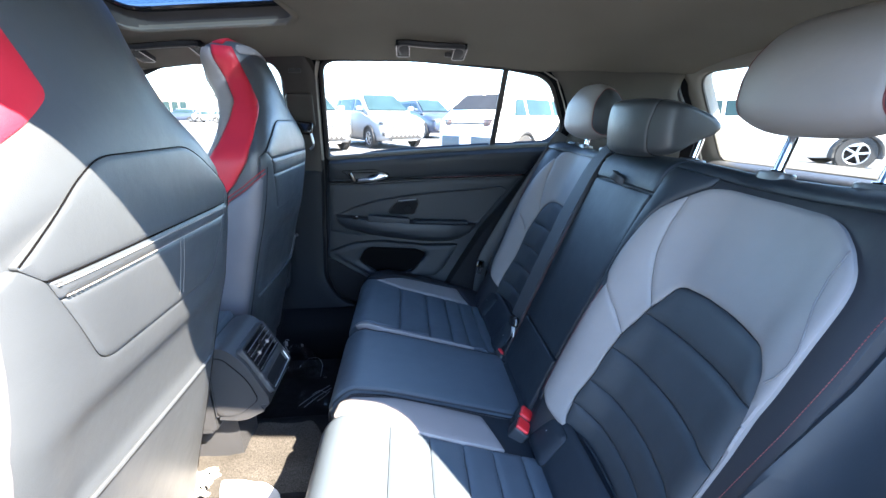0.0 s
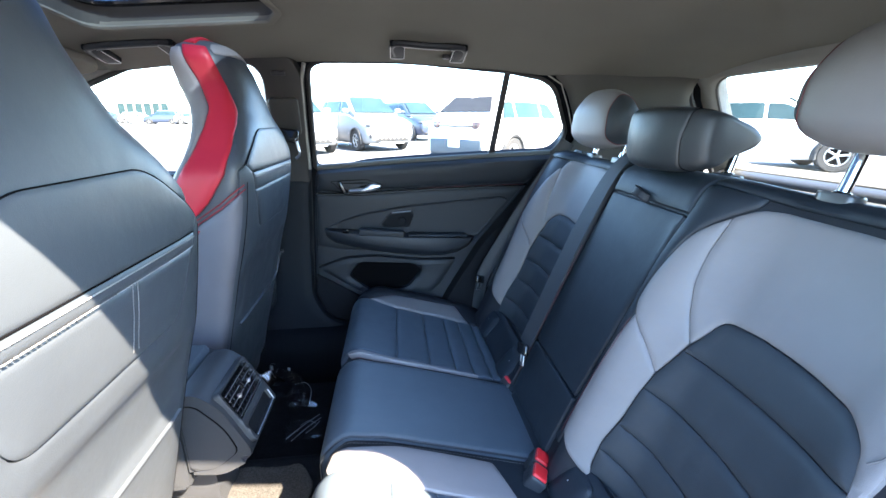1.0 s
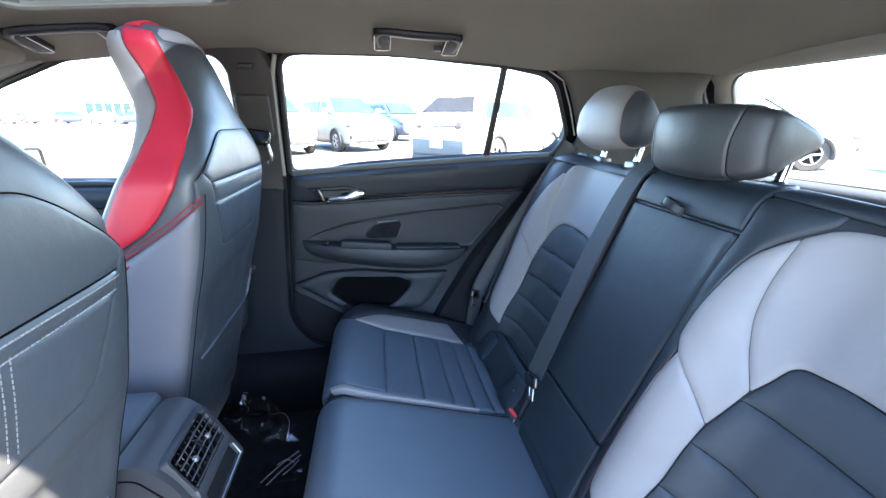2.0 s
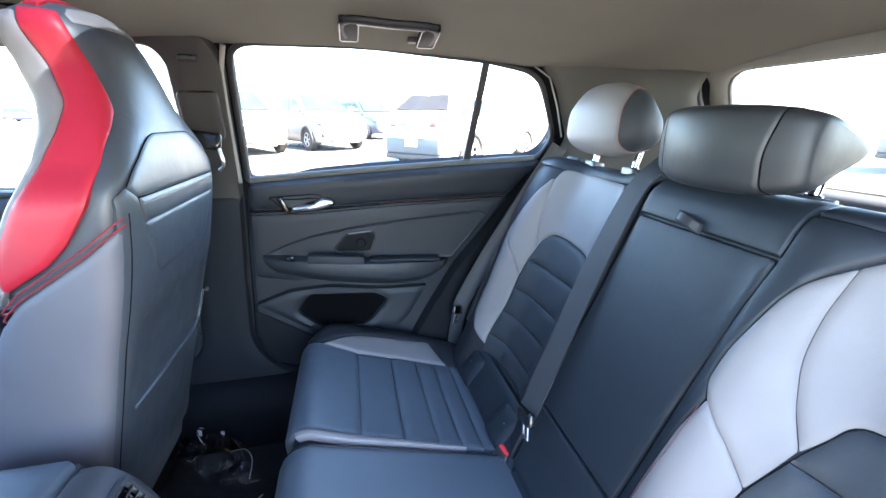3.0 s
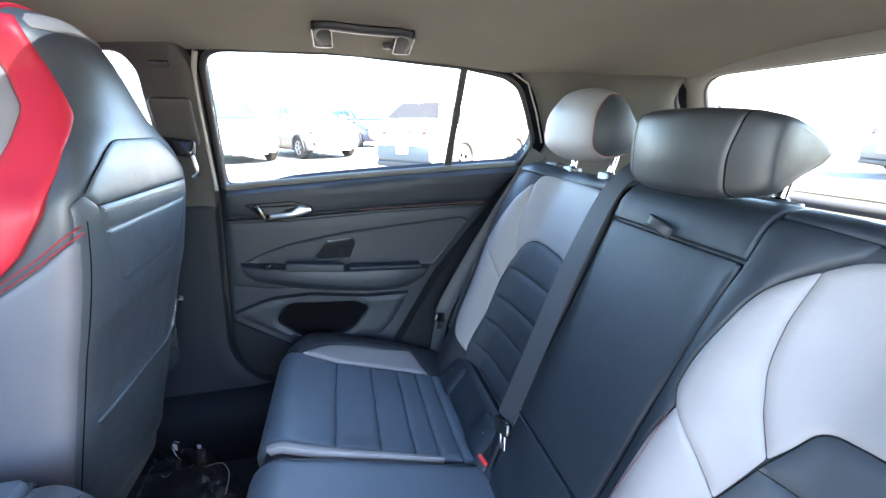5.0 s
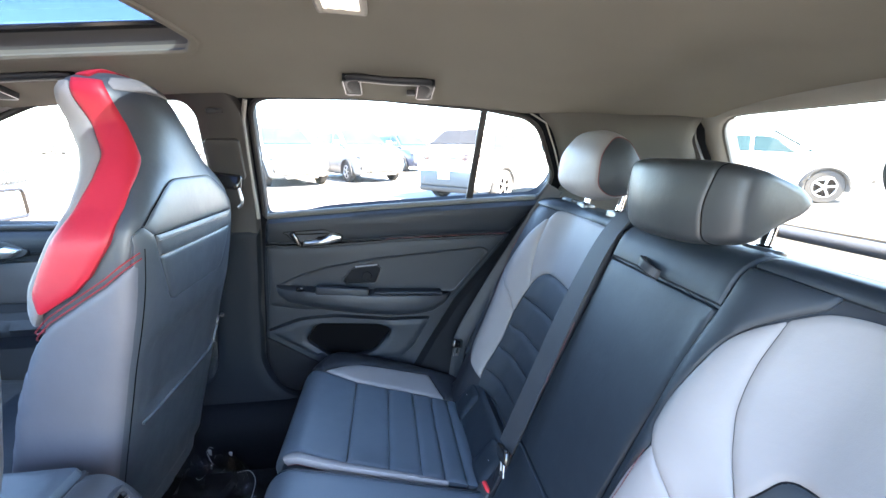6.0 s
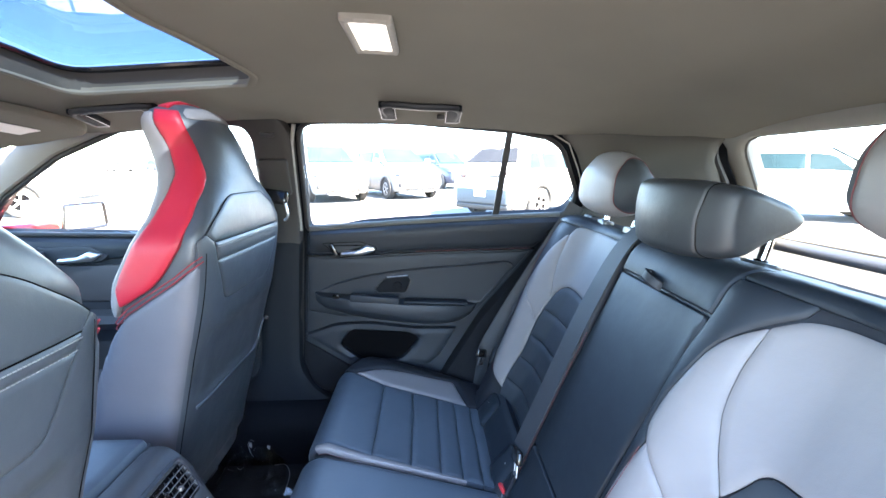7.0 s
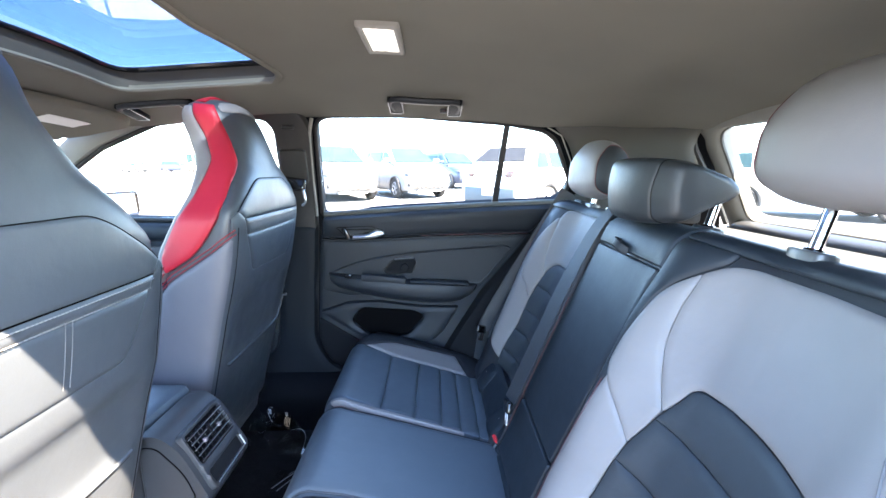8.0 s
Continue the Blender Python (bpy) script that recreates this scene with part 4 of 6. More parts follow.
SHOULDER_R = [(-0.1323, 0.5570, 0.004), (-0.1226, 0.585, 0.01), (-0.097, 0.594, 0.02), (-0.020, 0.5920), (0.085, 0.5860, 0.02), (0.118, 0.5640, 0.02), (0.135, 0.520), (0.136, 0.40), (0.134, 0.25), (0.120, 0.12, 0.01), (0.0940, 0.12, 0.004), (0.0950, 0.20), (0.0910, 0.351), (0.0790, 0.4148, 0.02), (0.037, 0.4270), (-0.026, 0.4330), (-0.0850, 0.4310, 0.02), (-0.1040, 0.400, 0.02), (-0.1075, 0.3770, 0.003), (-0.1218, 0.429), (-0.1293, 0.484)]
PLEATS = {-1: [0.02, 0.065, 0.112, 0.170, 0.250, 0.338, 0.45], 1: [0.02, 0.065, 0.118, 0.193, 0.263, 0.344, 0.45]}


def clipped(poly, lo, hi):
    """The part of an outline in (q, v) between two heights."""
    def cut(pts, level, keep_up):
        out = []
        for a, b in zip(pts, pts[1:] + pts[:1]):
            ia, ib = (a[1] >= level) == keep_up, (b[1] >= level) == keep_up
            if ia:
                out.append(a)
            if ia != ib:
                k = (level - a[1]) / (b[1] - a[1])
                out.append((a[0] + (b[0] - a[0]) * k, level))
        return out
    pts = fillet(poly, 0.01)
    return cut(cut(pts, lo, True), hi, False)


for s in (-1, 1):
    owner = side_of(s)
    part("shoulder_panel", panel(seat_poly(s, SHOULDER if s < 0 else SHOULDER_R), BACKREST, 0.0030, 0.009, 0.009, 0.011), WHITE, owner, "light grey leather panel")
    if s > 0:
        part("wing_panel", panel(seat_poly(s, WING_OUT_R), BACKREST, 0.0030, 0.009, 0.010, 0.012), WHITE, owner, "light grey leather bolster")
        part("bolster_strip", panel(seat_poly(s, STRIP_OUT_R), BACKREST, 0.0030, 0.009, 0.009, 0.011), WHITE, owner, "light grey leather bolster")
    else:
        part("seam", tube(on(BACKREST, [quv(s, *c) for c in dense(OUT_SEAM, 0.01, False)], 0.0036), 0.0010, 6), GREY_THREAD, owner)
        part("wing_panel", panel(seat_poly(s, WING_IN), BACKREST, 0.0030, 0.009, 0.009, 0.011), WHITE, owner, "light grey leather bolster")
        part("bolster_strip", panel(seat_poly(s, STRIP_IN), BACKREST, 0.0030, 0.009, 0.009, 0.011), WHITE, owner, "light grey leather bolster")
    for lo, hi in zip(PLEATS[s], PLEATS[s][1:]):
        pl = [quv(s, q, v) for q, v in clipped(PAD_OUT if s < 0 else PAD_OUT_R, lo + 0.0006, hi - 0.0006)]
        part("pleat", panel(pl if s < 0 else pl[::-1], BACKREST, 0.005, 0.016, 0.010, 0.012), PLEAT, owner)
    outer = [quv(s, q, v) for q, v in ((-0.190, 0.10), (-0.202, 0.23), (-0.216, 0.34), (-0.2245, 0.435), (-0.230, 0.53))]
    part("stitching", stitches(BACKREST, outer, -0.0042, 0.0045, 0.0006), RED_THREAD, owner, "dark red thread")
    part("side_bolster", panel(seat_poly(s, [(-0.2150, 0.10, 0.01), (-0.2215, 0.257), (-0.2310, 0.343), (-0.2365, 0.414), (-0.2400, 0.55, 0.02), (-0.285, 0.56, 0.02), (-0.285, 0.10, 0.02)][::-1]), BACKREST, 0.003, 0.012, 0.009, 0.010), BLACK, owner, "smooth black side panel")

# centre section with the folding armrest
ARM_R = fillet([(-0.106, 0.142, 0.008), (0.1155, 0.145, 0.008), (0.1140, 0.30), (0.104, 0.537, 0.008), (-0.136, 0.534, 0.008), (-0.117, 0.34)], 0.01)
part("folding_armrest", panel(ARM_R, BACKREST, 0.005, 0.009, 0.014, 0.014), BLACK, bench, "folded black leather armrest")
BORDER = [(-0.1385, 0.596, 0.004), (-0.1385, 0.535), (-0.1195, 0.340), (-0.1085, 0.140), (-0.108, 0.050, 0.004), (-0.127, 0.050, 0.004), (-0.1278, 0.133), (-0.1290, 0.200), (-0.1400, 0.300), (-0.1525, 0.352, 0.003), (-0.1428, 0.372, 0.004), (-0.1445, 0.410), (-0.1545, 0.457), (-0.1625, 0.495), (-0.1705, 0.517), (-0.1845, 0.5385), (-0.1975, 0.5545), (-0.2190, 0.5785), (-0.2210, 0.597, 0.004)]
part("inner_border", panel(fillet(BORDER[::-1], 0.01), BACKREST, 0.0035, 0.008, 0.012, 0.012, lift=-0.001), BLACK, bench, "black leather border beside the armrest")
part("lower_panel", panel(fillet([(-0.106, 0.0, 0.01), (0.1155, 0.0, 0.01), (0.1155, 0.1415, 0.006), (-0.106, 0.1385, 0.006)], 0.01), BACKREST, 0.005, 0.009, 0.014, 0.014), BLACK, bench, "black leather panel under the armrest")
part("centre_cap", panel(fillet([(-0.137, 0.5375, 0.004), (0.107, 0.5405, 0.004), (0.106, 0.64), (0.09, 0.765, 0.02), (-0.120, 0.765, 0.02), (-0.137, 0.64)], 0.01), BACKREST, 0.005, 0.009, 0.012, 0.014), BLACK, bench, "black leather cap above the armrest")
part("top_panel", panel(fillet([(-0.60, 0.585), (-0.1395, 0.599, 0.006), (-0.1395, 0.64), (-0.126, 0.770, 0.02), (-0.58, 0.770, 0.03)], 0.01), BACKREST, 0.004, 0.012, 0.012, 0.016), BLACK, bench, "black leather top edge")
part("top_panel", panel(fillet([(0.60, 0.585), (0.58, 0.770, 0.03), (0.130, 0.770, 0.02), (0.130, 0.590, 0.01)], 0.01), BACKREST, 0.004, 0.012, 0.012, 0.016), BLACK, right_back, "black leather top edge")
part("side_facing", panel(fillet([(0.1235, 0.0), (0.1345, 0.0), (0.1300, 0.585), (0.1235, 0.585)], 0.004), BACKREST, 0.006, 0.006, 0.012, 0.02), VINYL, right_back, "raised black edge")
# Black strip paints the shade down the gap between the two backrests.
part("gap", panel([(0.1175, -0.08), (0.1225, -0.08), (0.1225, 0.765), (0.1175, 0.765)], BACKREST, 0, 0.01, 0.004, 0.02, lift=-0.02), SEAM, bench)
loop = [BACKREST(u, v)[0] + BN * k for u, v, k in ((0.018, 0.552, 0.003), (0.014, 0.551, 0.016), (0.002, 0.549, 0.023), (-0.012, 0.545, 0.020), (-0.020, 0.542, 0.011), (-0.022, 0.541, 0.003))]
part("pull_loop", strap(loop, 0.016, BV, 0.0018), VINYL, bench, "black webbing pull loop")
part("stitching", stitches(BACKREST, [(-0.1340, 0.08), (-0.1380, 0.20), (-0.1475, 0.28), (-0.1520, 0.343)], 0.0030, 0.0050, 0.0007), RED_THREAD, bench, "dark red thread")

# ---- rear cushion ----
CR = 0.055


def cushion_point(y, x):
    """x runs back; ahead of the nose it rolls over and down."""
    a = abs(y + 0.0)
    if y > 0:
        q = (y - 0.375) / 0.24
    else:
        q = (y + 0.375) / 0.24
    dish = -0.010 * max(0.0, 1 - q * q) + 0.014 * step(0.55, 0.95, abs(q)) - 0.02 * step(1.0, 1.3, abs(q)) * (1 if a > 0.375 else 0)
    z0 = 0.547 - 0.29 * max(-0.122, min(0.30, x)) + 0.5 * dish * step(-0.17, -0.02, x)
    nose = -0.122
    curve = 0.045 * max(0.0, (a - 0.52) / 0.12) ** 2
    nose += curve
    if x >= nose:
        return Vector((x, y, z0))
    th = min((nose - x) / CR, radians(86))
    p = Vector((nose - CR * math.sin(th), y, z0 - CR * (1 - math.cos(th))))
    rest = nose - x - CR * radians(86)
    if rest > 0:
        p += Vector((0.03, 0, -1)) * rest
    return p


CUSHION = numeric(cushion_point, -1.0)
cushion = thing("rear_cushion", (0.05, 0, 0.22), "black leather rear bench cushion with light grey inserts", "seat cushion", "rear bench")
part("body", panel(fillet([(-0.655, -0.36), (0.655, -0.36), (0.655, 0.14, 0.05), (0.60, 0.30), (-0.60, 0.30), (-0.655, 0.14, 0.05)], 0.02), CUSHION, 0, 0.02, 0.14, 0.02, (), True, lift=-0.010), BLACK, cushion)


def cpoly(s, pts, r=0.01):
    out = [(s * p[0], p[1], *p[2:]) for p in pts]
    return fillet(out if s > 0 else out[::-1], r)


C_LINES = {1: [-0.031, 0.056, 0.125, 0.175, 0.222, 0.262], -1: [-0.045, 0.031, 0.096, 0.155, 0.215, 0.262]}
STRIP_EDGE = [(-0.16, 0.2085), (-0.10, 0.1950), (-0.04, 0.1865), (0.06, 0.1825), (0.18, 0.1745), (0.27, 0.1700)]
INSERT_EDGE = [(-0.16, 0.1780), (-0.10, 0.1830), (-0.045, 0.1945), (0.01, 0.2040), (0.075, 0.2095), (0.184, 0.2125), (0.27, 0.2150)]


def pad_in(s, x):
    return table(STRIP_EDGE if s > 0 else INSERT_EDGE, x)[0]


def pad_out(x):
    return table([(-0.15, 0.545), (-0.12, 0.526), (-0.071, 0.5135), (-0.025, 0.502), (0.12, 0.5000), (0.27, 0.493)], x)[0]


for s in (1, -1):
    # front field, then the pleats
    first = C_LINES[s][0] - 0.0006
    ins = [(pad_in(s, x) + 0.001, x) for x in (-0.15, -0.10, -0.07)]
    outs = [(pad_out(x) - 0.001, x) for x in (-0.07, -0.12, -0.15)]
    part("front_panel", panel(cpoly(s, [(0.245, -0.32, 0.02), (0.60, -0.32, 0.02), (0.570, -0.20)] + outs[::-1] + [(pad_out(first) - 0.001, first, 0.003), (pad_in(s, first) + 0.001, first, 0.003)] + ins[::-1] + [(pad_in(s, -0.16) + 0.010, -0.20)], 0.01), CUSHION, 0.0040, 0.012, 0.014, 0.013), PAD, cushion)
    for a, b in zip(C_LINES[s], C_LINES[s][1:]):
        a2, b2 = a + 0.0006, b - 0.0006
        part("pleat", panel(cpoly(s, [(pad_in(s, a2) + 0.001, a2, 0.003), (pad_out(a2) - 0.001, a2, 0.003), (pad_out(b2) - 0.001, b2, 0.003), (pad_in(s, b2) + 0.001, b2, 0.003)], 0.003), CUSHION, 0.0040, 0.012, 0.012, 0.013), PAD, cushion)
    inner = [(pad_out(x) + 0.0008, x) for x in (-0.12, -0.071, -0.025, 0.06, 0.12, 0.174)]
    part("outer_insert", panel(cpoly(s, inner[:1] + [(0.567, -0.071, 0.02), (0.584, -0.031, 0.02), (0.590, 0.036), (0.592, 0.097), (0.598, 0.179, 0.008), (0.4955, 0.214, 0.006)] + inner[:0:-1], 0.008), CUSHION, 0.0060, 0.012, 0.014, 0.012), WHITE, cushion, "light grey leather insert")
    part("outer_bolster", panel(cpoly(s, [(0.653, -0.17, 0.02), (0.653, 0.10, 0.04), (0.62, 0.285, 0.02), (0.494, 0.285, 0.01), (0.4960, 0.2165, 0.004), (0.600, 0.1810, 0.006), (0.5935, 0.097), (0.5915, 0.036), (0.5855, -0.032), (0.5685, -0.073), (0.528, -0.123), (0.548, -0.155), (0.58, -0.19)], 0.008), CUSHION, 0.0055, 0.012, 0.012, 0.014), VINYL, cushion)
strip = [(y, x) for x, y in STRIP_EDGE[:5]]
part("inner_strip", panel(cpoly(1, strip + [(y - 0.019 + 0.07 * max(0.0, x), x) for y, x in strip[:0:-1]] + [(0.1890, -0.155)], 0.004), CUSHION, 0.0055, 0.006, 0.012, 0.010), WHITE, cushion, "light grey leather strip")
edge = [(-y + 0.0006, x) for x, y in INSERT_EDGE[:6]]
part("inner_insert", panel(fillet([(-0.1390, -0.150, 0.01), (-0.1310, -0.106), (-0.1195, -0.0365), (-0.1215, 0.0475), (-0.1280, 0.147, 0.008)] + edge[::-1], 0.008)[::-1], CUSHION, 0.0055, 0.010, 0.014, 0.012), WHITE, cushion, "light grey leather insert")
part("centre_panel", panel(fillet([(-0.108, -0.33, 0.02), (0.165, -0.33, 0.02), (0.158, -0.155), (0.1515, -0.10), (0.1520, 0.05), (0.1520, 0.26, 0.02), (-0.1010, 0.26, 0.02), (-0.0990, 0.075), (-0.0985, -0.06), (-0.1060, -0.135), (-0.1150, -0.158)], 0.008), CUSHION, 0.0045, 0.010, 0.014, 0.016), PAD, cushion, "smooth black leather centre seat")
for line in ([(-0.120, -0.24), (-0.1165, -0.158), (-0.1080, -0.135), (-0.1005, -0.06), (-0.1010, 0.075), (-0.1030, 0.250)], [(0.168, -0.24), (0.160, -0.155), (0.1535, -0.10), (0.1540, 0.05), (0.1540, 0.250)]):
    part("piping", tube(on(CUSHION, dense(line, 0.015, False), 0.0005), 0.0022, 6), BLACK, cushion)
    side = 0.006 if line[0][0] > 0 else -0.006
    part("stitching", stitches(CUSHION, [(u + side, v) for u, v in line], -0.0085, 0.007, 0.0006), GREY_THREAD, cushion, "thin pale thread")
part("stitching", stitches(CUSHION, [(0.1835, -0.150), (0.164, -0.04), (0.161, 0.060), (0.1635, 0.178)], -0.0085, 0.006, 0.0007), RED_THREAD, cushion, "dark red thread")
part("stitching", stitches(BACKREST, [(0.122, 0.05), (0.1225, 0.40)], 0.002, 0.0055, 0.0008), RED_THREAD, right_back, "dark red thread")

# ---- headrests ----


def outer_headrest(yc, up):
    h = thing("headrest", (0.555, yc, 1.05), "light grey leather headrest with black sides and red piping", "headrest", "rear headrests")
    # rings across the width; profile is a rounded wedge that leans forward at the top
    prof = fillet([(0.478, 1.118, 0.03), (0.484, 1.20, 0.05), (0.523, 1.247, 0.04), (0.563, 1.235, 0.04), (0.605, 1.165, 0.04), (0.597, 1.105, 0.025), (0.52, 1.090, 0.03)], 0.03, 5)
    pc = Vector((0.54, 1.165))

    def ring(y, k, drop):
        return [(pc.x + (x - pc.x) * k, yc + y * (1 - 0.10 * step(1.15, 1.25, pc.y + (z - pc.y) * k)), pc.y + up + (z - pc.y) * k * (1 - drop)) for x, z in prof]
    w = 0.127
    rows = []
    for j in range(29):
        t = math.sin((-1 + 2 * j / 28) * math.pi / 2 * 0.992)
        k = (1 - abs(t) ** 2.8) ** (1 / 2.8)
        rows.append((t * w, k))
    mids = [r for r in rows if abs(r[0]) <= 0.099]
    rings = [ring(y, k, 0) for y, k in mids]
    part("front_cover", loft(rings), WHITE, h, sharp=75)
    for sgn in (-1, 1):
        outs = [r for r in rows if r[0] * sgn >= 0.095]
        if sgn < 0:
            outs = outs[::-1]
        y0 = 0.0990 * sgn
        k0 = table([(r[0] * sgn, r[1]) for r in sorted(outs, key=lambda r: r[0] * sgn)], 0.0990)[0]
        rr = [ring(y0, k0 * 0.995, 0)] + [ring(y, k, 0) for y, k in outs if abs(y) > 0.102]
        part("side_panel", loft(rr), PLEAT, h, "black leather side", sharp=75)
        part("piping", tube([Vector(p) for p in ring(y0, k0 * 0.998, 0)], 0.0011, 6, True), RED_THREAD, h, "dark red piping")
    for dy in (-0.072, 0.072):
        part("post", tube([(0.553, yc + dy, 1.030), (0.571, yc + dy, 1.10), (0.578, yc + dy, 1.15)], 0.0075, 14), CHROME, h, "chrome post")
    return h


for yc, up in ((-0.352, 0.014), (0.338, -0.018)):
    outer_headrest(yc, up)


def middle_headrest():
    h = thing("headrest", (0.555, 0, 1.05), "low black leather centre headrest with stitched edges on chrome posts", "headrest", "rear headrests")
    prof = fillet([(0.454, 1.118, 0.05), (0.466, 1.172, 0.045), (0.506, 1.168, 0.04), (0.585, 1.140, 0.03), (0.608, 1.118, 0.014), (0.592, 1.101, 0.012), (0.538, 1.082, 0.03), (0.488, 1.056, 0.025), (0.460, 1.066, 0.025)], 0.02, 5)
    pc = Vector((0.515, 1.115))

    def ring(y, k):
        bulge = -0.026 * (1 - (y / 0.115) ** 2) + 0.006
        k *= 1 - 0.07 * abs(y / 0.1145) ** 3
        sway = 0.08 * (1 - max(0.0, abs(y) - 0.086) / 0.0285)
        return [(pc.x + (x - pc.x) * k + bulge * step(0.56, 0.46, x), y * (1 - 0.06 * step(0.50, 0.60, x) - sway * step(0.56, 0.47, x) * step(1.165, 1.105, z)) - 0.010, pc.y + (z - pc.y) * k) for x, z in prof]
    part("front_cover", loft([ring(y, 1.0 - 0.055 * abs(y / 0.086) ** 4) for y in (-0.086, -0.080, -0.072, -0.06, -0.04, -0.02, 0, 0.02, 0.04, 0.06, 0.072, 0.080, 0.086)]), HEADREST, h, sharp=75)
    for s in (-1, 1):
        rr = [ring(s * y, k) for y, k in ((0.0880, 0.938), (0.095, 0.922), (0.102, 0.895), (0.108, 0.855), (0.1125, 0.80), (0.1150, 0.73), (0.1160, 0.64))]
        part("side_panel", loft(rr), HEADREST, h, sharp=75)
        part("stitching", tube([Vector(p) for p in ring(s * 0.0870, 0.9415)], 0.0006, 5, True), SEAM, h, "dark stitched edge")
    for dy in (-0.082, 0.082):
        part("post", tube([(0.556, dy, 1.03), (0.566, dy, 1.07), (0.576, dy, 1.115)], 0.0075, 14), CHROME, h, "chrome post")
    return h


middle_headrest()


def sleeve(x, y):
    # find the top surface's height at this place
    best = min((abs(back_point(y, 0.60 + 0.002 * i).x - x), back_point(y, 0.60 + 0.002 * i).z) for i in range(90))
    g = thing("headrest_guide", (x, y, best[1]), "grey plastic headrest guide sleeve on the backrest top", "guide", "headrest guides")
    part("sleeve", turned(prism(fillet([(-0.016, -0.026), (0.016, -0.026), (0.016, 0.026), (-0.016, 0.026)], 0.0155, 6), "z", -0.010, 0.007, 0.003, 3), Matrix.Translation((x, y, best[1] + 0.004)) @ pose(0, 0, 0, 0, 10, 0)), GUIDE, g)
    part("collar", turned(prism([(0.0105 * math.cos(a * math.tau / 14), 0.0105 * math.sin(a * math.tau / 14)) for a in range(14)], "z", 0.0, 0.010, 0.002, 2), Matrix.Translation((x, y, best[1] + 0.004)) @ pose(0, 0, 0, 0, 10, 0)), GLOSSY, g)
    return g


for x, y in ((0.562, -0.082), (0.562, 0.082), (0.5575, -0.424), (0.5575, -0.280), (0.5575, 0.266), (0.5575, 0.410)):
    sleeve(x, y)
for y in (0.48, -0.53):
    rel = thing("backrest_release", (0.53, y, 1.05), "black backrest release button on the seat shoulder", "release")
    part("button", turned(box((-0.022, -0.03, -0.006), (0.022, 0.03, 0.008), 0.006, 3), Matrix.Translation(BACKREST(y, 0.665)[0] + Vector((0, 0, 0.004))) @ pose(0, 0, 0, 0, 14, 0)), PLASTIC, rel)

# ---- belts and buckles ----


def tongue(parent, m):
    """A belt tongue: a black moulded head and a bright steel blade with a slot."""
    t = part("tongue_head", turned(box((-0.030, -0.007, -0.014), (0.030, 0.007, 0.014), 0.006, 3), m), GLOSSY, parent, "black tongue head")
    blade = joined(box((-0.013, -0.0015, -0.036), (-0.006, 0.0015, -0.010), 0.001), box((0.006, -0.0015, -0.036), (0.013, 0.0015, -0.010), 0.001), box((-0.013, -0.0015, -0.040), (0.013, 0.0015, -0.032), 0.001))
    part("blade", turned(blade, m), STEEL, t, "bright steel blade")


belt_c = thing("seat_belt", (0.38, 0.15, 0.60), "grey-black centre seat belt lying down the backrest", "seat belt", "rear belts")
line = [(0.140, 0.650, -0.030), (0.140, 0.575, 0.004), (0.130, 0.440, 0.020), (0.119, 0.325, 0.026), (0.108, 0.215, 0.030), (0.102, 0.130, 0.032)]
part("webbing", strap([BO + Vector((0, u, 0)) + BV * v + BN * k for u, v, k in line], 0.043, [Vector((0, 1, 0)) + BN * k for k in (0.0, 0.12, 0.24, 0.27, 0.27, 0.27)]), BELT, belt_c)
p0 = BO + Vector((0, 0.100, 0)) + BV * 0.115 + BN * 0.033
tongue(belt_c, Matrix.Translation(p0) @ pose(0, 0, 0, 0, 22, 90) @ pose(0, 0, 0, 8, 0, 0))
part("slot", turned(box((-0.02, -0.012, -0.006), (0.02, 0.012, 0.006), 0.005, 3), Matrix.Translation(BACKREST(0.160, 0.66)[0] + Vector((0, 0, 0.006)))), PLASTIC, belt_c)

belt_r = thing("seat_belt", (0.28, 0.60, 0.60), "grey-black outer seat belt beside the backrest", "seat belt", "rear belts")
part("webbing", strap([(0.520, 0.515, 1.085), (0.475, 0.545, 0.99), (0.375, 0.585, 0.80), (0.300, 0.602, 0.655), (0.278, 0.604, 0.60)], 0.046, (0.75, -0.43, -0.45)), BELT, belt_r)
tongue(belt_r, Matrix.Translation((0.274, 0.598, 0.605)) @ pose(0, 0, 0, 0, 20, 40))
part("lower_webbing", strap([(0.280, 0.607, 0.60), (0.272, 0.612, 0.54), (0.262, 0.612, 0.46)], 0.044, (0.5, -0.5, 0)), BELT, belt_r)


def buckle(x, y, z, turn, two=False):
    b = thing("belt_buckle", (x, y, z - 0.03), "black belt buckle with a red press button between the cushions", "buckle", "belt buckles")
    m = Matrix.Translation((x, y, z)) @ pose(0, 0, 0, 0, 30, turn)
    n = 2 if two else 1
    for i in range(n):
        dy = (i - (n - 1) / 2) * 0.040
        part("housing", turned(box((-0.018, dy - 0.0195, -0.060), (0.018, dy + 0.0195, 0.004), 0.006, 3), m), PLASTIC, b)
        part("button", turned(box((-0.016, dy - 0.0160, -0.002), (0.013, dy + 0.0160, 0.009), 0.004, 3), m), BUCKLE, b, "red press button")
    return b


buckle(0.264, 0.155, 0.486, 10)
buckle(0.242, -0.136, 0.500, -25, True)


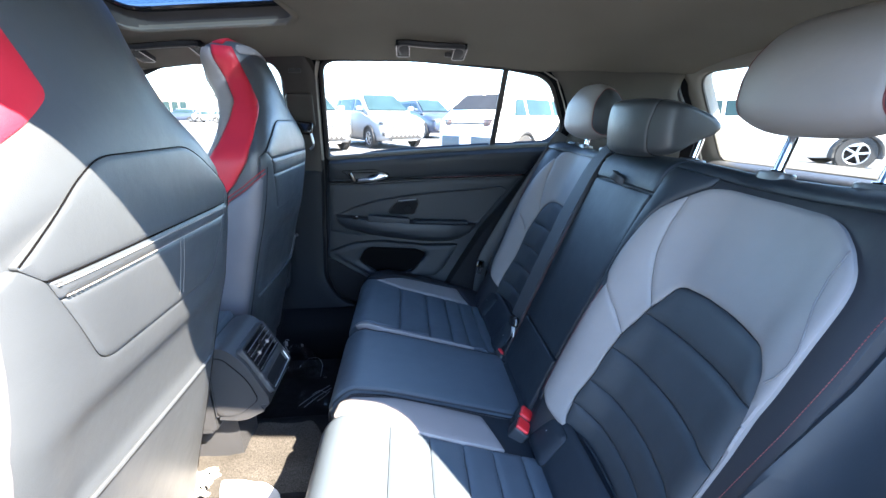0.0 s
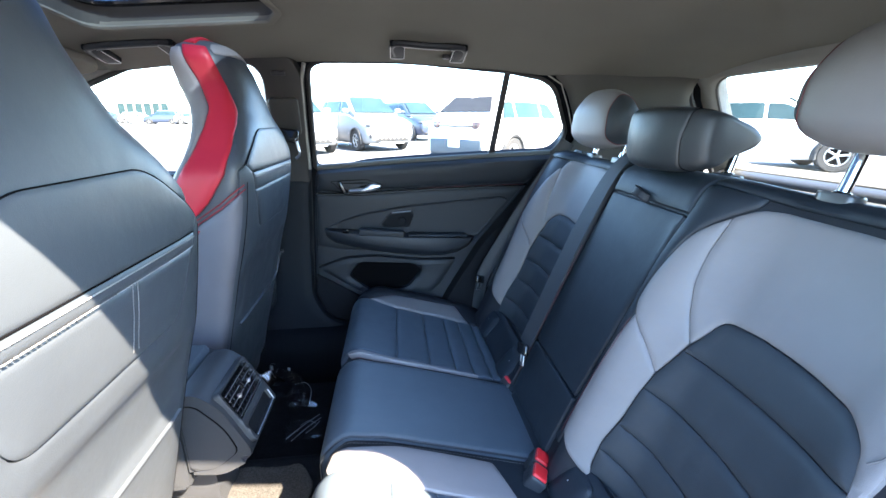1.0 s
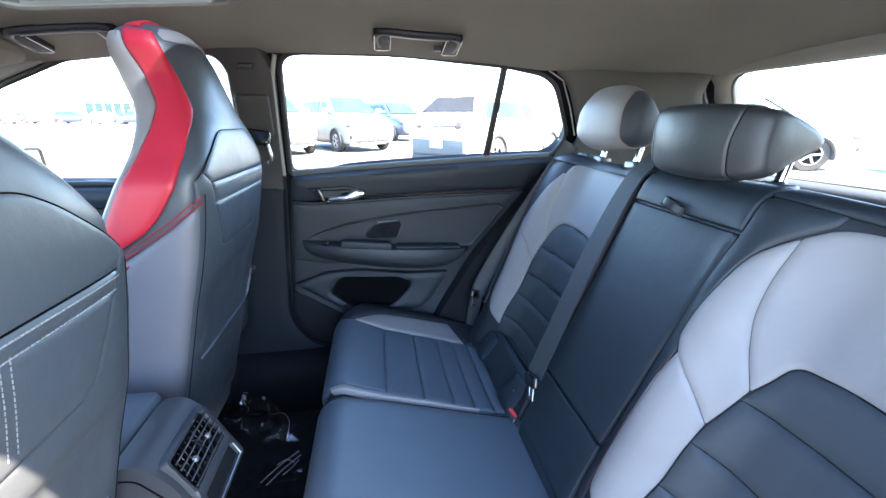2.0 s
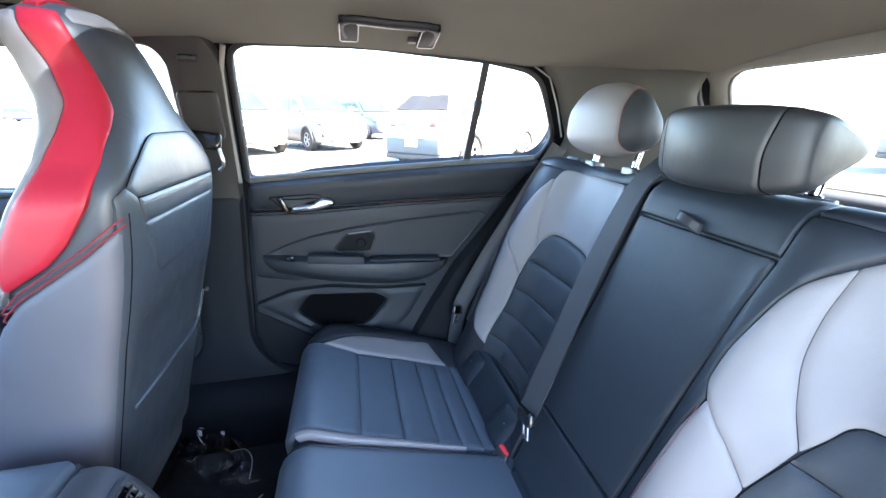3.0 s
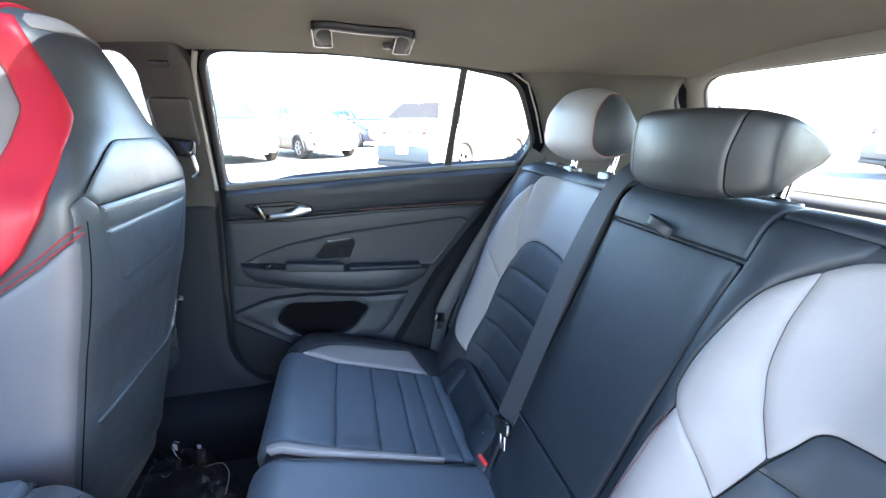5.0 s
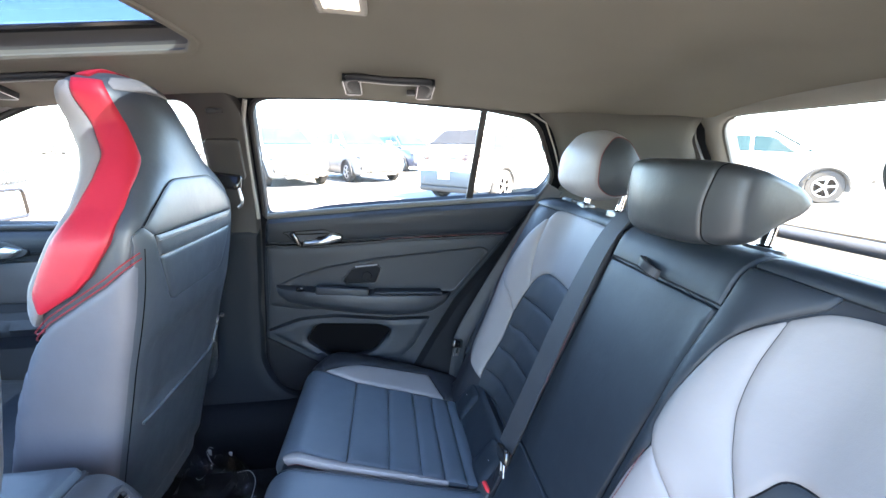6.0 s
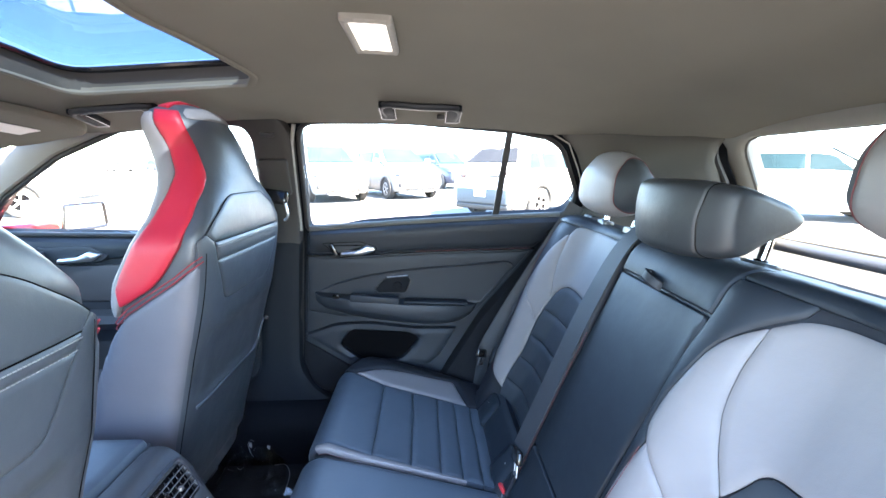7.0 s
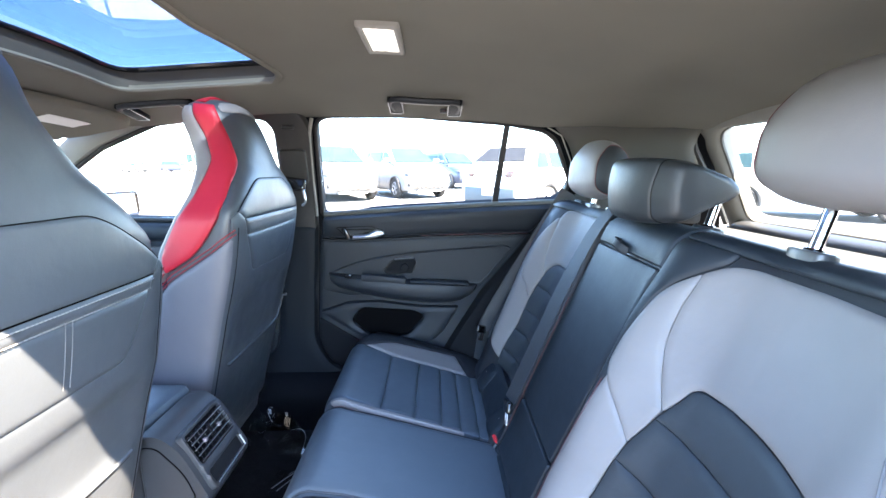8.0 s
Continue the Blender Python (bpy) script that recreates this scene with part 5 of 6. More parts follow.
def flap(y, s):
    f = thing("anchor_flap", (0.27, y, 0.52), "black leather flap over a child seat anchor with a pale stud", "flap", "anchor flaps")
    sf = numeric(lambda u, v: Vector((0.243 + 0.62 * v, y + u, 0.480 + 0.78 * v)), -1.0)
    part("leather", panel(fillet([(-0.040, 0.0), (0.040, 0.0), (0.036, 0.085), (-0.036, 0.085)], 0.014), sf, 0.007, 0.02, 0.012, 0.012), BLACK, f)
    stud = bmesh.new()
    bmesh.ops.create_uvsphere(stud, u_segments=10, v_segments=6, radius=0.0032)
    part("stud", turned(stud, Matrix.Translation((0.2722, y + 0.01 * s, 0.5235))), CARD, f, "pale stud")
    return f


for y, s in ((0.435, 1), (0.205, -1), (-0.205, 1), (-0.45, -1)):
    flap(y, s)
skirt = thing("seat_skirt", (0.25, 0, 0.49), "black leather skirt between rear cushion and backrest", "seat trim")
SKIRT = numeric(lambda u, v: Vector((0.250 + 0.62 * v, u, 0.474 + 0.78 * v)), -1.0)
for a, b in ((-0.58, -0.131), (-0.128, 0.113), (0.116, 0.58)):
    part("leather_panel", panel(fillet([(a, 0.0), (b, 0.0), (b, 0.10), (a, 0.10)], 0.008), SKIRT, 0.007, 0.02, 0.04, 0.025), BLACK, skirt)

# ---- front seats ----
SEAT_ROWS = np.array([
    (0.36, -0.690, -0.490, 0.205), (0.48, -0.684, -0.464, 0.215), (0.60, -0.640, -0.432, 0.222), (0.75, -0.595, -0.393, 0.226), (0.80, -0.572, -0.380, 0.227), (0.87, -0.536, -0.359, 0.228),
    (0.92, -0.542, -0.348, 0.228), (0.96, -0.534, -0.340, 0.228), (1.02, -0.501, -0.331, 0.226), (1.06, -0.480, -0.330, 0.222), (1.10, -0.471, -0.333, 0.205), (1.14, -0.468, -0.339, 0.178),
    (1.18, -0.478, -0.346, 0.152), (1.22, -0.498, -0.355, 0.134), (1.26, -0.511, -0.367, 0.117), (1.29, -0.511, -0.382, 0.106), (1.308, -0.505, -0.398, 0.090), (1.320, -0.487, -0.420, 0.062), (1.325, -0.467, -0.438, 0.032)])
SEAT_Y = 0.388
FINE_Z = np.linspace(0.36, 1.325, 194)


def smoothed(col):
    v = np.interp(FINE_Z, SEAT_ROWS[:, 0], SEAT_ROWS[:, col])
    k = np.exp(-np.linspace(-2, 2, 9) ** 2)
    k /= k.sum()
    out = np.convolve(np.pad(v, 4, mode="edge"), k, mode="valid")
    out[-6:] = v[-6:]
    return out


SEAT_XF, SEAT_XB, SEAT_W = smoothed(1), smoothed(2), smoothed(3)


def section(z):
    return np.interp(z, FINE_Z, SEAT_XF), np.interp(z, FINE_Z, SEAT_XB), np.interp(z, FINE_Z, SEAT_W)


def half_width(z, outboard):
    """The seat is a little slimmer towards the car's middle at the height of the shoulders."""
    w = np.interp(z, FINE_Z, SEAT_W)
    return w if outboard else w - 0.024 * step(1.03, 1.10, z) * (1 - step(1.22, 1.29, z))


def seat_pow(z, rear=True):
    """How square the seat's cross-section is at a height: the head is rounder at the back than in front."""
    return 6.0 - 3.7 * step(1.06, 1.17, z) if rear else 5.4 - 1.8 * step(0.96, 1.26, z)


def front_seat(s, shift):
    """s = 1: the seat beside the far door, s = -1: the one beside the open door. p is measured outboard from the seat's middle."""
    yc = SEAT_Y * s
    seat = thing("front_seat", (-0.55, yc, 0.22), "black sports front seat with red and light grey leather side panels", "car seat", "front seats")

    def ring(z, shrink=0.0, n=44):
        xf, xb, w = section(z)
        xc, a = (xf + xb) / 2, (xb - xf) / 2 - shrink
        out = []
        for k in range(n):
            t = k * math.tau / n
            c, q = math.cos(t), math.sin(t)
            e = 2 / seat_pow(z, c > 0)
            w = half_width(z, q * s > 0) - shrink
            out.append((xc + a * math.copysign(abs(c) ** e, c), yc + w * math.copysign(abs(q) ** e, q), z))
        return out
    zs = list(np.linspace(0.36, 1.0, 18)) + list(np.linspace(1.02, 1.30, 22)) + [1.308, 1.315, 1.320, 1.3235, 1.325]
    part("backrest", loft([ring(z, 0.009 - 0.0078 * step(1.03, 1.08, z)) for z in zs]), BACK, seat, sharp=70)

    def back_pt(p, z):
        xf, xb, w = section(z)
        k = min(0.995, abs(p) / half_width(z, p > 0))
        return Vector(((xf + xb) / 2 + (xb - xf) / 2 * (1 - k ** seat_pow(z)) ** (1 / seat_pow(z)), yc + p * s, z))

    def side_fn(o):
        def pt(x, z):
            xf, xb, w = section(z)
            k = min(0.995, abs(x - (xf + xb) / 2) / ((xb - xf) / 2))
            e = seat_pow(z, x > (xf + xb) / 2)
            return Vector((x, yc + o * half_width(z, o == s) * (1 - k ** e) ** (1 / e), z))
        return numeric(pt, -1.0 if o > 0 else 1.0)
    BACKS = numeric(back_pt, 1.0 * s)

    def bp(pts, r=0.012):
        return fillet(pts, r)
    # heights of the hem, its stitch line, the shoulder panel's top, the pocket's floor, the sunk field and the rib
    hem, line, top, floor_z, field, rib = (1.0385, 0.997, 1.130, 0.900, 0.836, 0.665) if s > 0 else (1.0150, 0.994, 1.111, 0.905, 0.856, 0.7355)
    c = hem + 0.017
    m = (hem - line) * 0.25
    half = [(0.200, 0.42, 0.02)] + [(half_width(z, True) - 0.0075, z) for z in (0.50, 0.60, 0.70, 0.80, 0.90, 0.97)] + [(0.2170, c - 0.012, 0.004), (0.1950, c, 0.003), (0.1765, hem, 0.004), (0.1660, line, 0.004), (0.123, floor_z, 0.02)]
    part("back_shell", panel(bp(half + [(-p[0] * (0.985 if p[0] > 0.21 else 1.0), *p[1:]) for p in half[::-1]], 0.01),
         BACKS, 0.0010, 0.007, 0.012, 0.012, relief=lambda p, z: -0.008 * step(rib + 0.004, rib + 0.018, z) * (1 - step(field - 0.014, field + 0.016, z)) * (1 - step(0.13, 0.195, abs(p)))), BACK, seat, "black leatherette seat back")
    part("pocket", panel(bp([(-0.1650, line, 0.004), (-0.122, floor_z + 0.0005, 0.022), (0.122, floor_z + 0.0005, 0.022), (0.1650, line, 0.004)], 0.01), BACKS, 0.0024, 0.008, 0.011, 0.012), BACK, seat, "map pocket")
    part("pocket_hem", panel(bp([(-0.1660, line + 0.001, 0.004), (0.1660, line + 0.001, 0.004), (0.1750, hem - 0.0005, 0.004), (-0.1750, hem - 0.0005, 0.004)], 0.004), BACKS, 0.0034, 0.008, 0.011, 0.010), BACK, seat, "hemmed pocket edge")
    part("stitching", stitches(BACKS, [(-0.171, hem - m), (0.171, hem - m)], 0.0034, 0.005, 0.0009), PALE_THREAD, seat, "pale thread")
    part("stitching", stitches(BACKS, [(-0.164, line + 0.0035), (0.164, line + 0.0035)], 0.0034, 0.005, 0.0008), PALE_THREAD, seat, "pale thread")
    part("seam", tube(on(BACKS, dense([(-0.175, hem), (0.175, hem)], 0.015, False), 0.0004), 0.0010, 5), SEAM, seat)
    for dx in (-0.034, -0.025) if s < 0 else ():
        part("stitching", stitches(BACKS, [(dx, hem - 0.004), (dx + 0.003, floor_z + 0.012)], 0.0026, 0.005, 0.0005), GREY_THREAD, seat, "pale thread")
    shoulder = [(0.1760, hem + 0.0008, 0.003), (0.1942, c + 0.0005, 0.003), (0.171, c + 0.021, 0.03), (0.117, top - 0.018, 0.03), (0.082, top - 0.001, 0.03)]
    part("shoulder_pad", panel(bp(shoulder + [(-p[0], *p[1:]) for p in shoulder[::-1]], 0.01), BACKS, 0.0016, 0.007, 0.011, 0.012), BACK, seat, "black leatherette shoulder panel")
    part("seam", tube(on(BACKS, dense([p[:2] for p in bp(shoulder[1:] + [(-p[0], *p[1:]) for p in shoulder[:0:-1]], 0.01)][4:-4], 0.015, False), 0.0002), 0.0009, 5), SEAM, seat)
    part("rib", tube(on(BACKS, dense([(-0.165, rib), (0.140, rib + 0.004)] + ([(0.165, rib + 0.018), (0.180, rib + 0.055), (0.184, rib + 0.08)] if s > 0 else []), 0.015, False), 0.0015), 0.0034, 8), BACK, seat)
    part("seam", tube(on(BACKS, dense([(-0.160, rib - 0.005), (0.140, rib - 0.001)], 0.015, False), 0.0022), 0.0010, 5), SEAM, seat)
    # both flanks: grey edge, red band, anthracite lower part
    for o in (-1, 1):
        F = side_fn(o)

        def fp(pts, r=0.012, back=0.0):
            pts = [(q[0] + back, *q[1:]) for q in pts]
            return fillet(pts if o < 0 else pts[::-1], r)
        rear = (0.0 if s == 1 else 0.014) if o == -1 else -0.045
        part("edge_panel", panel(fp([(-0.4745, 1.302, 0.004), (-0.4655, 1.274), (-0.4425, 1.225), (-0.4215, 1.174, 0.01), (-0.4290, 1.1325), (-0.4500, 1.075), (-0.4995, 0.979), (-0.5100, 0.951, 0.008), (-0.5030, 0.917, 0.004), (-0.524, 0.890, 0.006), (-0.538, 0.915), (-0.535, 0.944), (-0.523, 0.975), (-0.500, 1.020), (-0.482, 1.061), (-0.474, 1.108), (-0.472, 1.142), (-0.484, 1.181), (-0.506, 1.238), (-0.507, 1.284), (-0.501, 1.304, 0.004)], 0.008, rear), F, 0.004, 0.010, 0.008, 0.010), WHITE, seat, "light grey leather edge")
        part("band_panel", panel(fp([(-0.473, 1.308, 0.004), (-0.425, 1.304, 0.004), (-0.4130, 1.284), (-0.3980, 1.2415), (-0.3780, 1.195), (-0.3680, 1.168, 0.01), (-0.3640, 1.138), (-0.3680, 1.090), (-0.3800, 1.035), (-0.4150, 0.981), (-0.4430, 0.953), (-0.5020, 0.9175, 0.006), (-0.5085, 0.951, 0.008), (-0.4980, 0.979), (-0.4485, 1.075), (-0.4275, 1.1325), (-0.4200, 1.174, 0.01), (-0.4410, 1.225), (-0.4640, 1.274)], 0.008, rear), F, 0.004, 0.010, 0.008, 0.010), RED, seat, "red leather band")
        part("flank_panel", panel(fp([(section(z)[1] - 0.013, z) for z in (1.000, 0.95, 0.90, 0.85, 0.80, 0.74, 0.68, 0.62, 0.56, 0.50, 0.46)] + [(-0.66, 0.46), (-0.632, 0.62), (-0.610, 0.760, 0.02), (-0.560, 0.830, 0.02), (-0.484, 0.902, 0.01), (-0.447, 0.926), (-0.390, 0.963)], 0.006), F, 0.004, 0.012, 0.010, 0.016), GREY_SIDE, seat, "anthracite leather flank")
        if o == s:
            continue
        for d in (0.0, 0.010):
            part("piping", tube(on(F, dense([(-0.345, 1.006 + d), (-0.390, 0.968 + d), (-0.447, 0.931 + d), (-0.484, 0.907 + d), (-0.545, 0.848 + d), (-0.572 - 0.3 * d, 0.815 + d), (-0.583 - 0.4 * d, 0.790 + d)], 0.015, False), 0.003), 0.0013, 6), PIPE_RED, seat, "red piping")
        part("seam", tube(on(F, [(section(z)[1] - 0.009, z) for z in np.linspace(1.02, 0.47, 40)], 0.0006), 0.0012, 6), SEAM, seat)
    part("top_band", panel(fillet([(-0.480, -0.070), (-0.446, -0.088), (-0.446, 0.088), (-0.480, 0.070)], 0.008), numeric(lambda x, y: Vector((x, yc + y, 1.3290 - 1.6 * max(0.0, abs(y) - 0.03) ** 1.6 - 7.0 * (x + 0.45) ** 2)), 1.0), 0.002, 0.006, 0.010, 0.012), RED, seat, "red leather band")
    # Paler piece over the rear slope of the head's top.
    part("head_panel", panel(bp([(-0.090, 1.2880, 0.004), (0.0, 1.2900), (0.090, 1.2880, 0.004), (0.086, 1.3000), (0.070, 1.3110, 0.006), (0.0, 1.3190), (-0.070, 1.3110, 0.006), (-0.086, 1.3000)], 0.004), BACKS, 0.0016, 0.006, 0.010, 0.008), WHITE, seat, "pale grey panel at the top")
    # base
    part("cushion", turned(prism(fillet([(-1.08, 0.44, 0.04), (-1.10, 0.58, 0.05), (-0.66, 0.54, 0.05), (-0.57, 0.56, 0.03), (-0.55, 0.42, 0.03)], 0.03), "y", -0.23, 0.23, 0.03, 3), Matrix.Translation((0, yc, 0))), BLACK, seat, "black leather seat cushion")
    part("base_cover", turned(prism(fillet([(-1.02, 0.30), (-1.02, 0.43), (-0.56, 0.42), (-0.55, 0.34), (-0.60, 0.29)], 0.02), "y", -0.215, 0.215, 0.01), Matrix.Translation((0, yc, 0))), PLASTIC, seat, "black plastic seat base")
    for dy in (-0.18, 0.18):
        part("rail", box((-1.05, yc + dy - 0.02, 0.22), (-0.62, yc + dy + 0.02, 0.275), 0.004), STEEL, seat, "steel seat rail")
        part("rail_cap", box((-0.64, yc + dy - 0.026, 0.218), (-0.59, yc + dy + 0.026, 0.262), 0.008), PLASTIC, seat)
    knob = bmesh.new()
    bmesh.ops.create_cone(knob, cap_ends=True, segments=16, radius1=0.006, radius2=0.005, depth=0.010)
    part("knob", turned(knob, Matrix.Translation((-0.40, yc + s * 0.213, 0.735)) @ pose(0, 0, 0, 90, 0, 30)), PLASTIC, seat, "small black knob")
    seat.location += Vector(shift)
    return seat


front_seat(1, (0, 0, 0))
front_seat(-1, (0.034, 0.048, -0.014))

# ---- centre console ----
console = thing("centre_console", (-0.50, 0, 0.36), "black plastic centre console end with rear air vents", "console")
PROFILE = [(-1.05, 0.475), (-1.05, 0.66), (-0.425, 0.676, 0.004), (-0.425, 0.48, 0.01)]
part("base", prism(fillet(PROFILE, 0.01), "y", -0.090, 0.090, 0.008), PLASTIC, console)
CAP = [(-0.420, 0.515, 0.006), (-0.420, 0.684, 0.006), (-0.384, 0.687, 0.02), (-0.348, 0.655, 0.03), (-0.305, 0.562, 0.015), (-0.310, 0.536, 0.02), (-0.362, 0.508, 0.02)]
part("end_cap", prism(fillet(CAP, 0.01), "y", -0.092, 0.066, 0.016, 4), PLASTIC, console, "rounded grey-black end cap")
SIDE_CUT = [(-0.415, 0.525, 0.01), (-0.415, 0.665, 0.01), (-0.388, 0.663, 0.02), (-0.345, 0.612, 0.03), (-0.328, 0.562, 0.01), (-0.370, 0.526, 0.02)]
part("side_cover", prism(fillet(SIDE_CUT, 0.01), "y", -0.0945, -0.086, 0.002), PLASTIC, console)
part("side_joint", tube([(x, -0.0925, z) for x, z in dense(fillet(SIDE_CUT, 0.01), 0.02)], 0.0016, 5, True), SEAM, console)
part("lid", panel(fillet([(-0.80, -0.086), (-0.428, -0.086), (-0.428, 0.086), (-0.80, 0.086)], 0.012), flat_surf((0, 0, 0.680), (1, 0, 0), (0, 1, 0)), 0.014, 0.016, 0.012, 0.02), PAD, console, "black leather lid")
FACE = flat_surf((-0.358, 0.006, 0.672), (0, 1, 0), Vector((0.050, 0, -0.096)).normalized())
FACE_N = FACE(0, 0)[1] * (1 if FACE(0, 0)[1].x > 0 else -1)
FV = Vector((0.050, 0, -0.096)).normalized()


def face(y, v, lift):
    return Vector((-0.358, 0.006, 0.672)) + Vector((0, y, 0)) + FV * v + FACE_N * lift


AXES = Matrix((Vector((0, 1, 0)), FV, FACE_N)).transposed().to_4x4()
FACE2 = lambda y, v: (face(y, v, 0.004), FACE_N)
FRAME = fillet([(-0.086, -0.002), (-0.086, 0.121), (0.050, 0.121), (0.050, -0.002)], 0.012)
HOLE_V = fillet([(-0.078, 0.006), (-0.078, 0.067), (0.037, 0.067), (0.037, 0.006)], 0.004)
HOLE_T = fillet([(-0.076, 0.086), (-0.076, 0.113), (0.036, 0.113), (0.036, 0.086)], 0.006)
vent = part("vent_frame", panel(FRAME, FACE2, 0.004, 0.005, 0.02, 0.012, (HOLE_V, HOLE_T)), PLASTIC, console, "vent surround")
# Flat black sheet stands for the unlit depth of the air duct.
part("duct", panel(HOLE_V, lambda y, v: (face(y, v, 0.0005), FACE_N), 0, 0.01, 0.002, 0.03), SEAM, vent)
for i in range(9):
    part("vane", turned(box((-0.0007, -0.027, -0.0012), (0.0007, 0.027, 0.0012), 0.0003, 1), Matrix.Translation(face(-0.068 + 0.012 * i, 0.0365, 0.0036)) @ AXES), GLOSSY, vent)
for i in range(5):
    v = 0.0125 + 0.0120 * i
    part("slat", turned(box((-0.057, -0.0009, -0.0045), (0.057, 0.0009, 0.0045), 0.0006, 1), Matrix.Translation(face(-0.0205, v, 0.0055)) @ pose(0, 0, 0, 62, 0, 90)), GLOSSY, vent)
    part("slat_edge", tube([face(-0.077, v + 0.002, 0.0088), face(0.036, v + 0.002, 0.0092)], 0.0008, 5), SATIN, vent, "bright slat edge")
part("divider", turned(box((-0.002, -0.004, -0.025), (0.002, 0.004, 0.025), 0.001), Matrix.Translation(face(-0.020, 0.038, 0.006)) @ pose(0, 0, 0, 0, -22, 90)), GLOSSY, vent)
for y in (-0.046, 0.004):
    part("thumb_tab", turned(box((-0.0035, -0.003, -0.004), (0.0035, 0.005, 0.004), 0.0015), Matrix.Translation(face(y, 0.038, 0.011)) @ pose(0, 0, 0, 0, 0, 90)), SATIN, vent, "bright tab")
part("tray", panel(HOLE_T, lambda y, v: (face(y, v, 0.0005), FACE_N), 0, 0.01, 0.002, 0.03), DARK, vent, "dark tray recess")
part("tray_edge", tube([face(-0.074, 0.1135, 0.0085), face(0.034, 0.1135, 0.0085), face(0.0355, 0.090, 0.0085)], 0.0013, 6), SATIN, vent, "bright edge")
part("foot", prism(fillet([(-0.95, 0.34), (-0.95, 0.52), (-0.405, 0.52, 0.01), (-0.400, 0.42, 0.03), (-0.400, 0.34)], 0.01), "y", -0.042, 0.050, 0.008), PLASTIC, console, "lower console foot")

# ---- roof fittings ----


def grab_handle(x0, x1, front=False):
    h = thing("grab_handle", ((x0 + x1) / 2, 0.54, 1.33), "dark grey fold-down grab handle on the headliner edge", "grab handle", "grab handles")

    def at(x, y, dz):
        return Vector((x, y, roof_z(x, y) + dz))
    bar = [at(x0 + 0.014, 0.510, -0.012), at(x0 + 0.006, 0.470, -0.013), at(x0 + 0.012, 0.444, -0.014), at(x0 + 0.035, 0.434, -0.015), at((x0 + x1) / 2, 0.432, -0.017), at(x1 - 0.035, 0.434, -0.015), at(x1 - 0.012, 0.444, -0.014), at(x1 - 0.006, 0.470, -0.013), at(x1 - 0.014, 0.510, -0.012)]
    part("bar", tube(spline(bar, 6), 0.0095, 10, False, 0.8, (0, 0.4, 1)), INSERT_DARK, h)
    part("bar_edge", tube([q + Vector((0, 0.004, -0.0085)) for q in spline(bar[3:6], 6)], 0.0009, 5), STEEL, h, "thin bright edge")
    for x in (x0 + 0.020, x1 - 0.020):
        a, b = at(x, 0.474, -0.012), at(x, 0.520, -0.010)
        m = Matrix.Translation((a + b) / 2) @ pose(0, 0, 0, math.degrees(math.atan2(b.z - a.z, b.y - a.y)), 0, 0)
        part("mount", turned(box((-0.020, -0.062, -0.008), (0.020, 0.030, 0.010), 0.005, 3), m), FOOT_TRIM, h)
        part("mount_edge", turned(tube([(-0.019, -0.050, -0.0070), (-0.019, 0.024, -0.0080), (-0.014, 0.029, -0.0080), (0.014, 0.029, -0.0080), (0.019, 0.024, -0.0080), (0.019, -0.050, -0.0070)], 0.0011, 5), m), STEEL, h, "thin bright edge")
    if not front:
        part("coat_hook", turned(box((-0.010, -0.010, -0.008), (0.010, 0.010, 0.004), 0.003), Matrix.Translation(at(x1 - 0.052, 0.505, -0.010))), PLASTIC, h, "small coat hook")
    return h


grab_handle(-0.022, 0.186)
grab_handle(-0.765, -0.555, True)
dome = thing("dome_lamp", (0.018, 0.01, 1.385), "rectangular interior lamp with a bright clear lens", "lamp")
DOME = numeric(lambda x, y: Vector((x, y, roof_z(x, y))), -1.0)
part("frame", panel(fillet([(-0.023, -0.030), (0.050, -0.030), (0.050, 0.125), (-0.023, 0.125)], 0.006), DOME, 0.004, 0.005, 0.01, 0.02, (fillet([(-0.013, -0.020), (0.040, -0.020), (0.040, 0.115), (-0.013, 0.115)], 0.004),), lift=0.013), REAR_TRIM, dome, "pale plastic frame")
part("lens", panel(fillet([(-0.013, -0.020), (0.040, -0.020), (0.040, 0.115), (-0.013, 0.115)], 0.004), DOME, 0.002, 0.004, 0.006, 0.02, lift=0.012), LAMP, dome, "bright clear lens")
visor = thing("sun_visor", (-0.98, 0.42, 1.31), "grey cloth sun visor with a pale warning label folded up", "sun visor")
part("flap", panel(fillet([(-1.10, 0.20), (-0.90, 0.16), (-0.83, 0.36), (-0.775, 0.505), (-0.80, 0.545), (-0.93, 0.56), (-1.10, 0.54)], 0.03), ROOF, 0.008, 0.012, 0.012, 0.03, lift=0.022), LINER, visor)
part("label", panel(fillet([(-0.965, 0.40), (-0.905, 0.395), (-0.865, 0.485), (-0.925, 0.490)], 0.004), ROOF, 0, 0.004, 0.001, 0.04, lift=0.032), CARD, visor, "pale label")

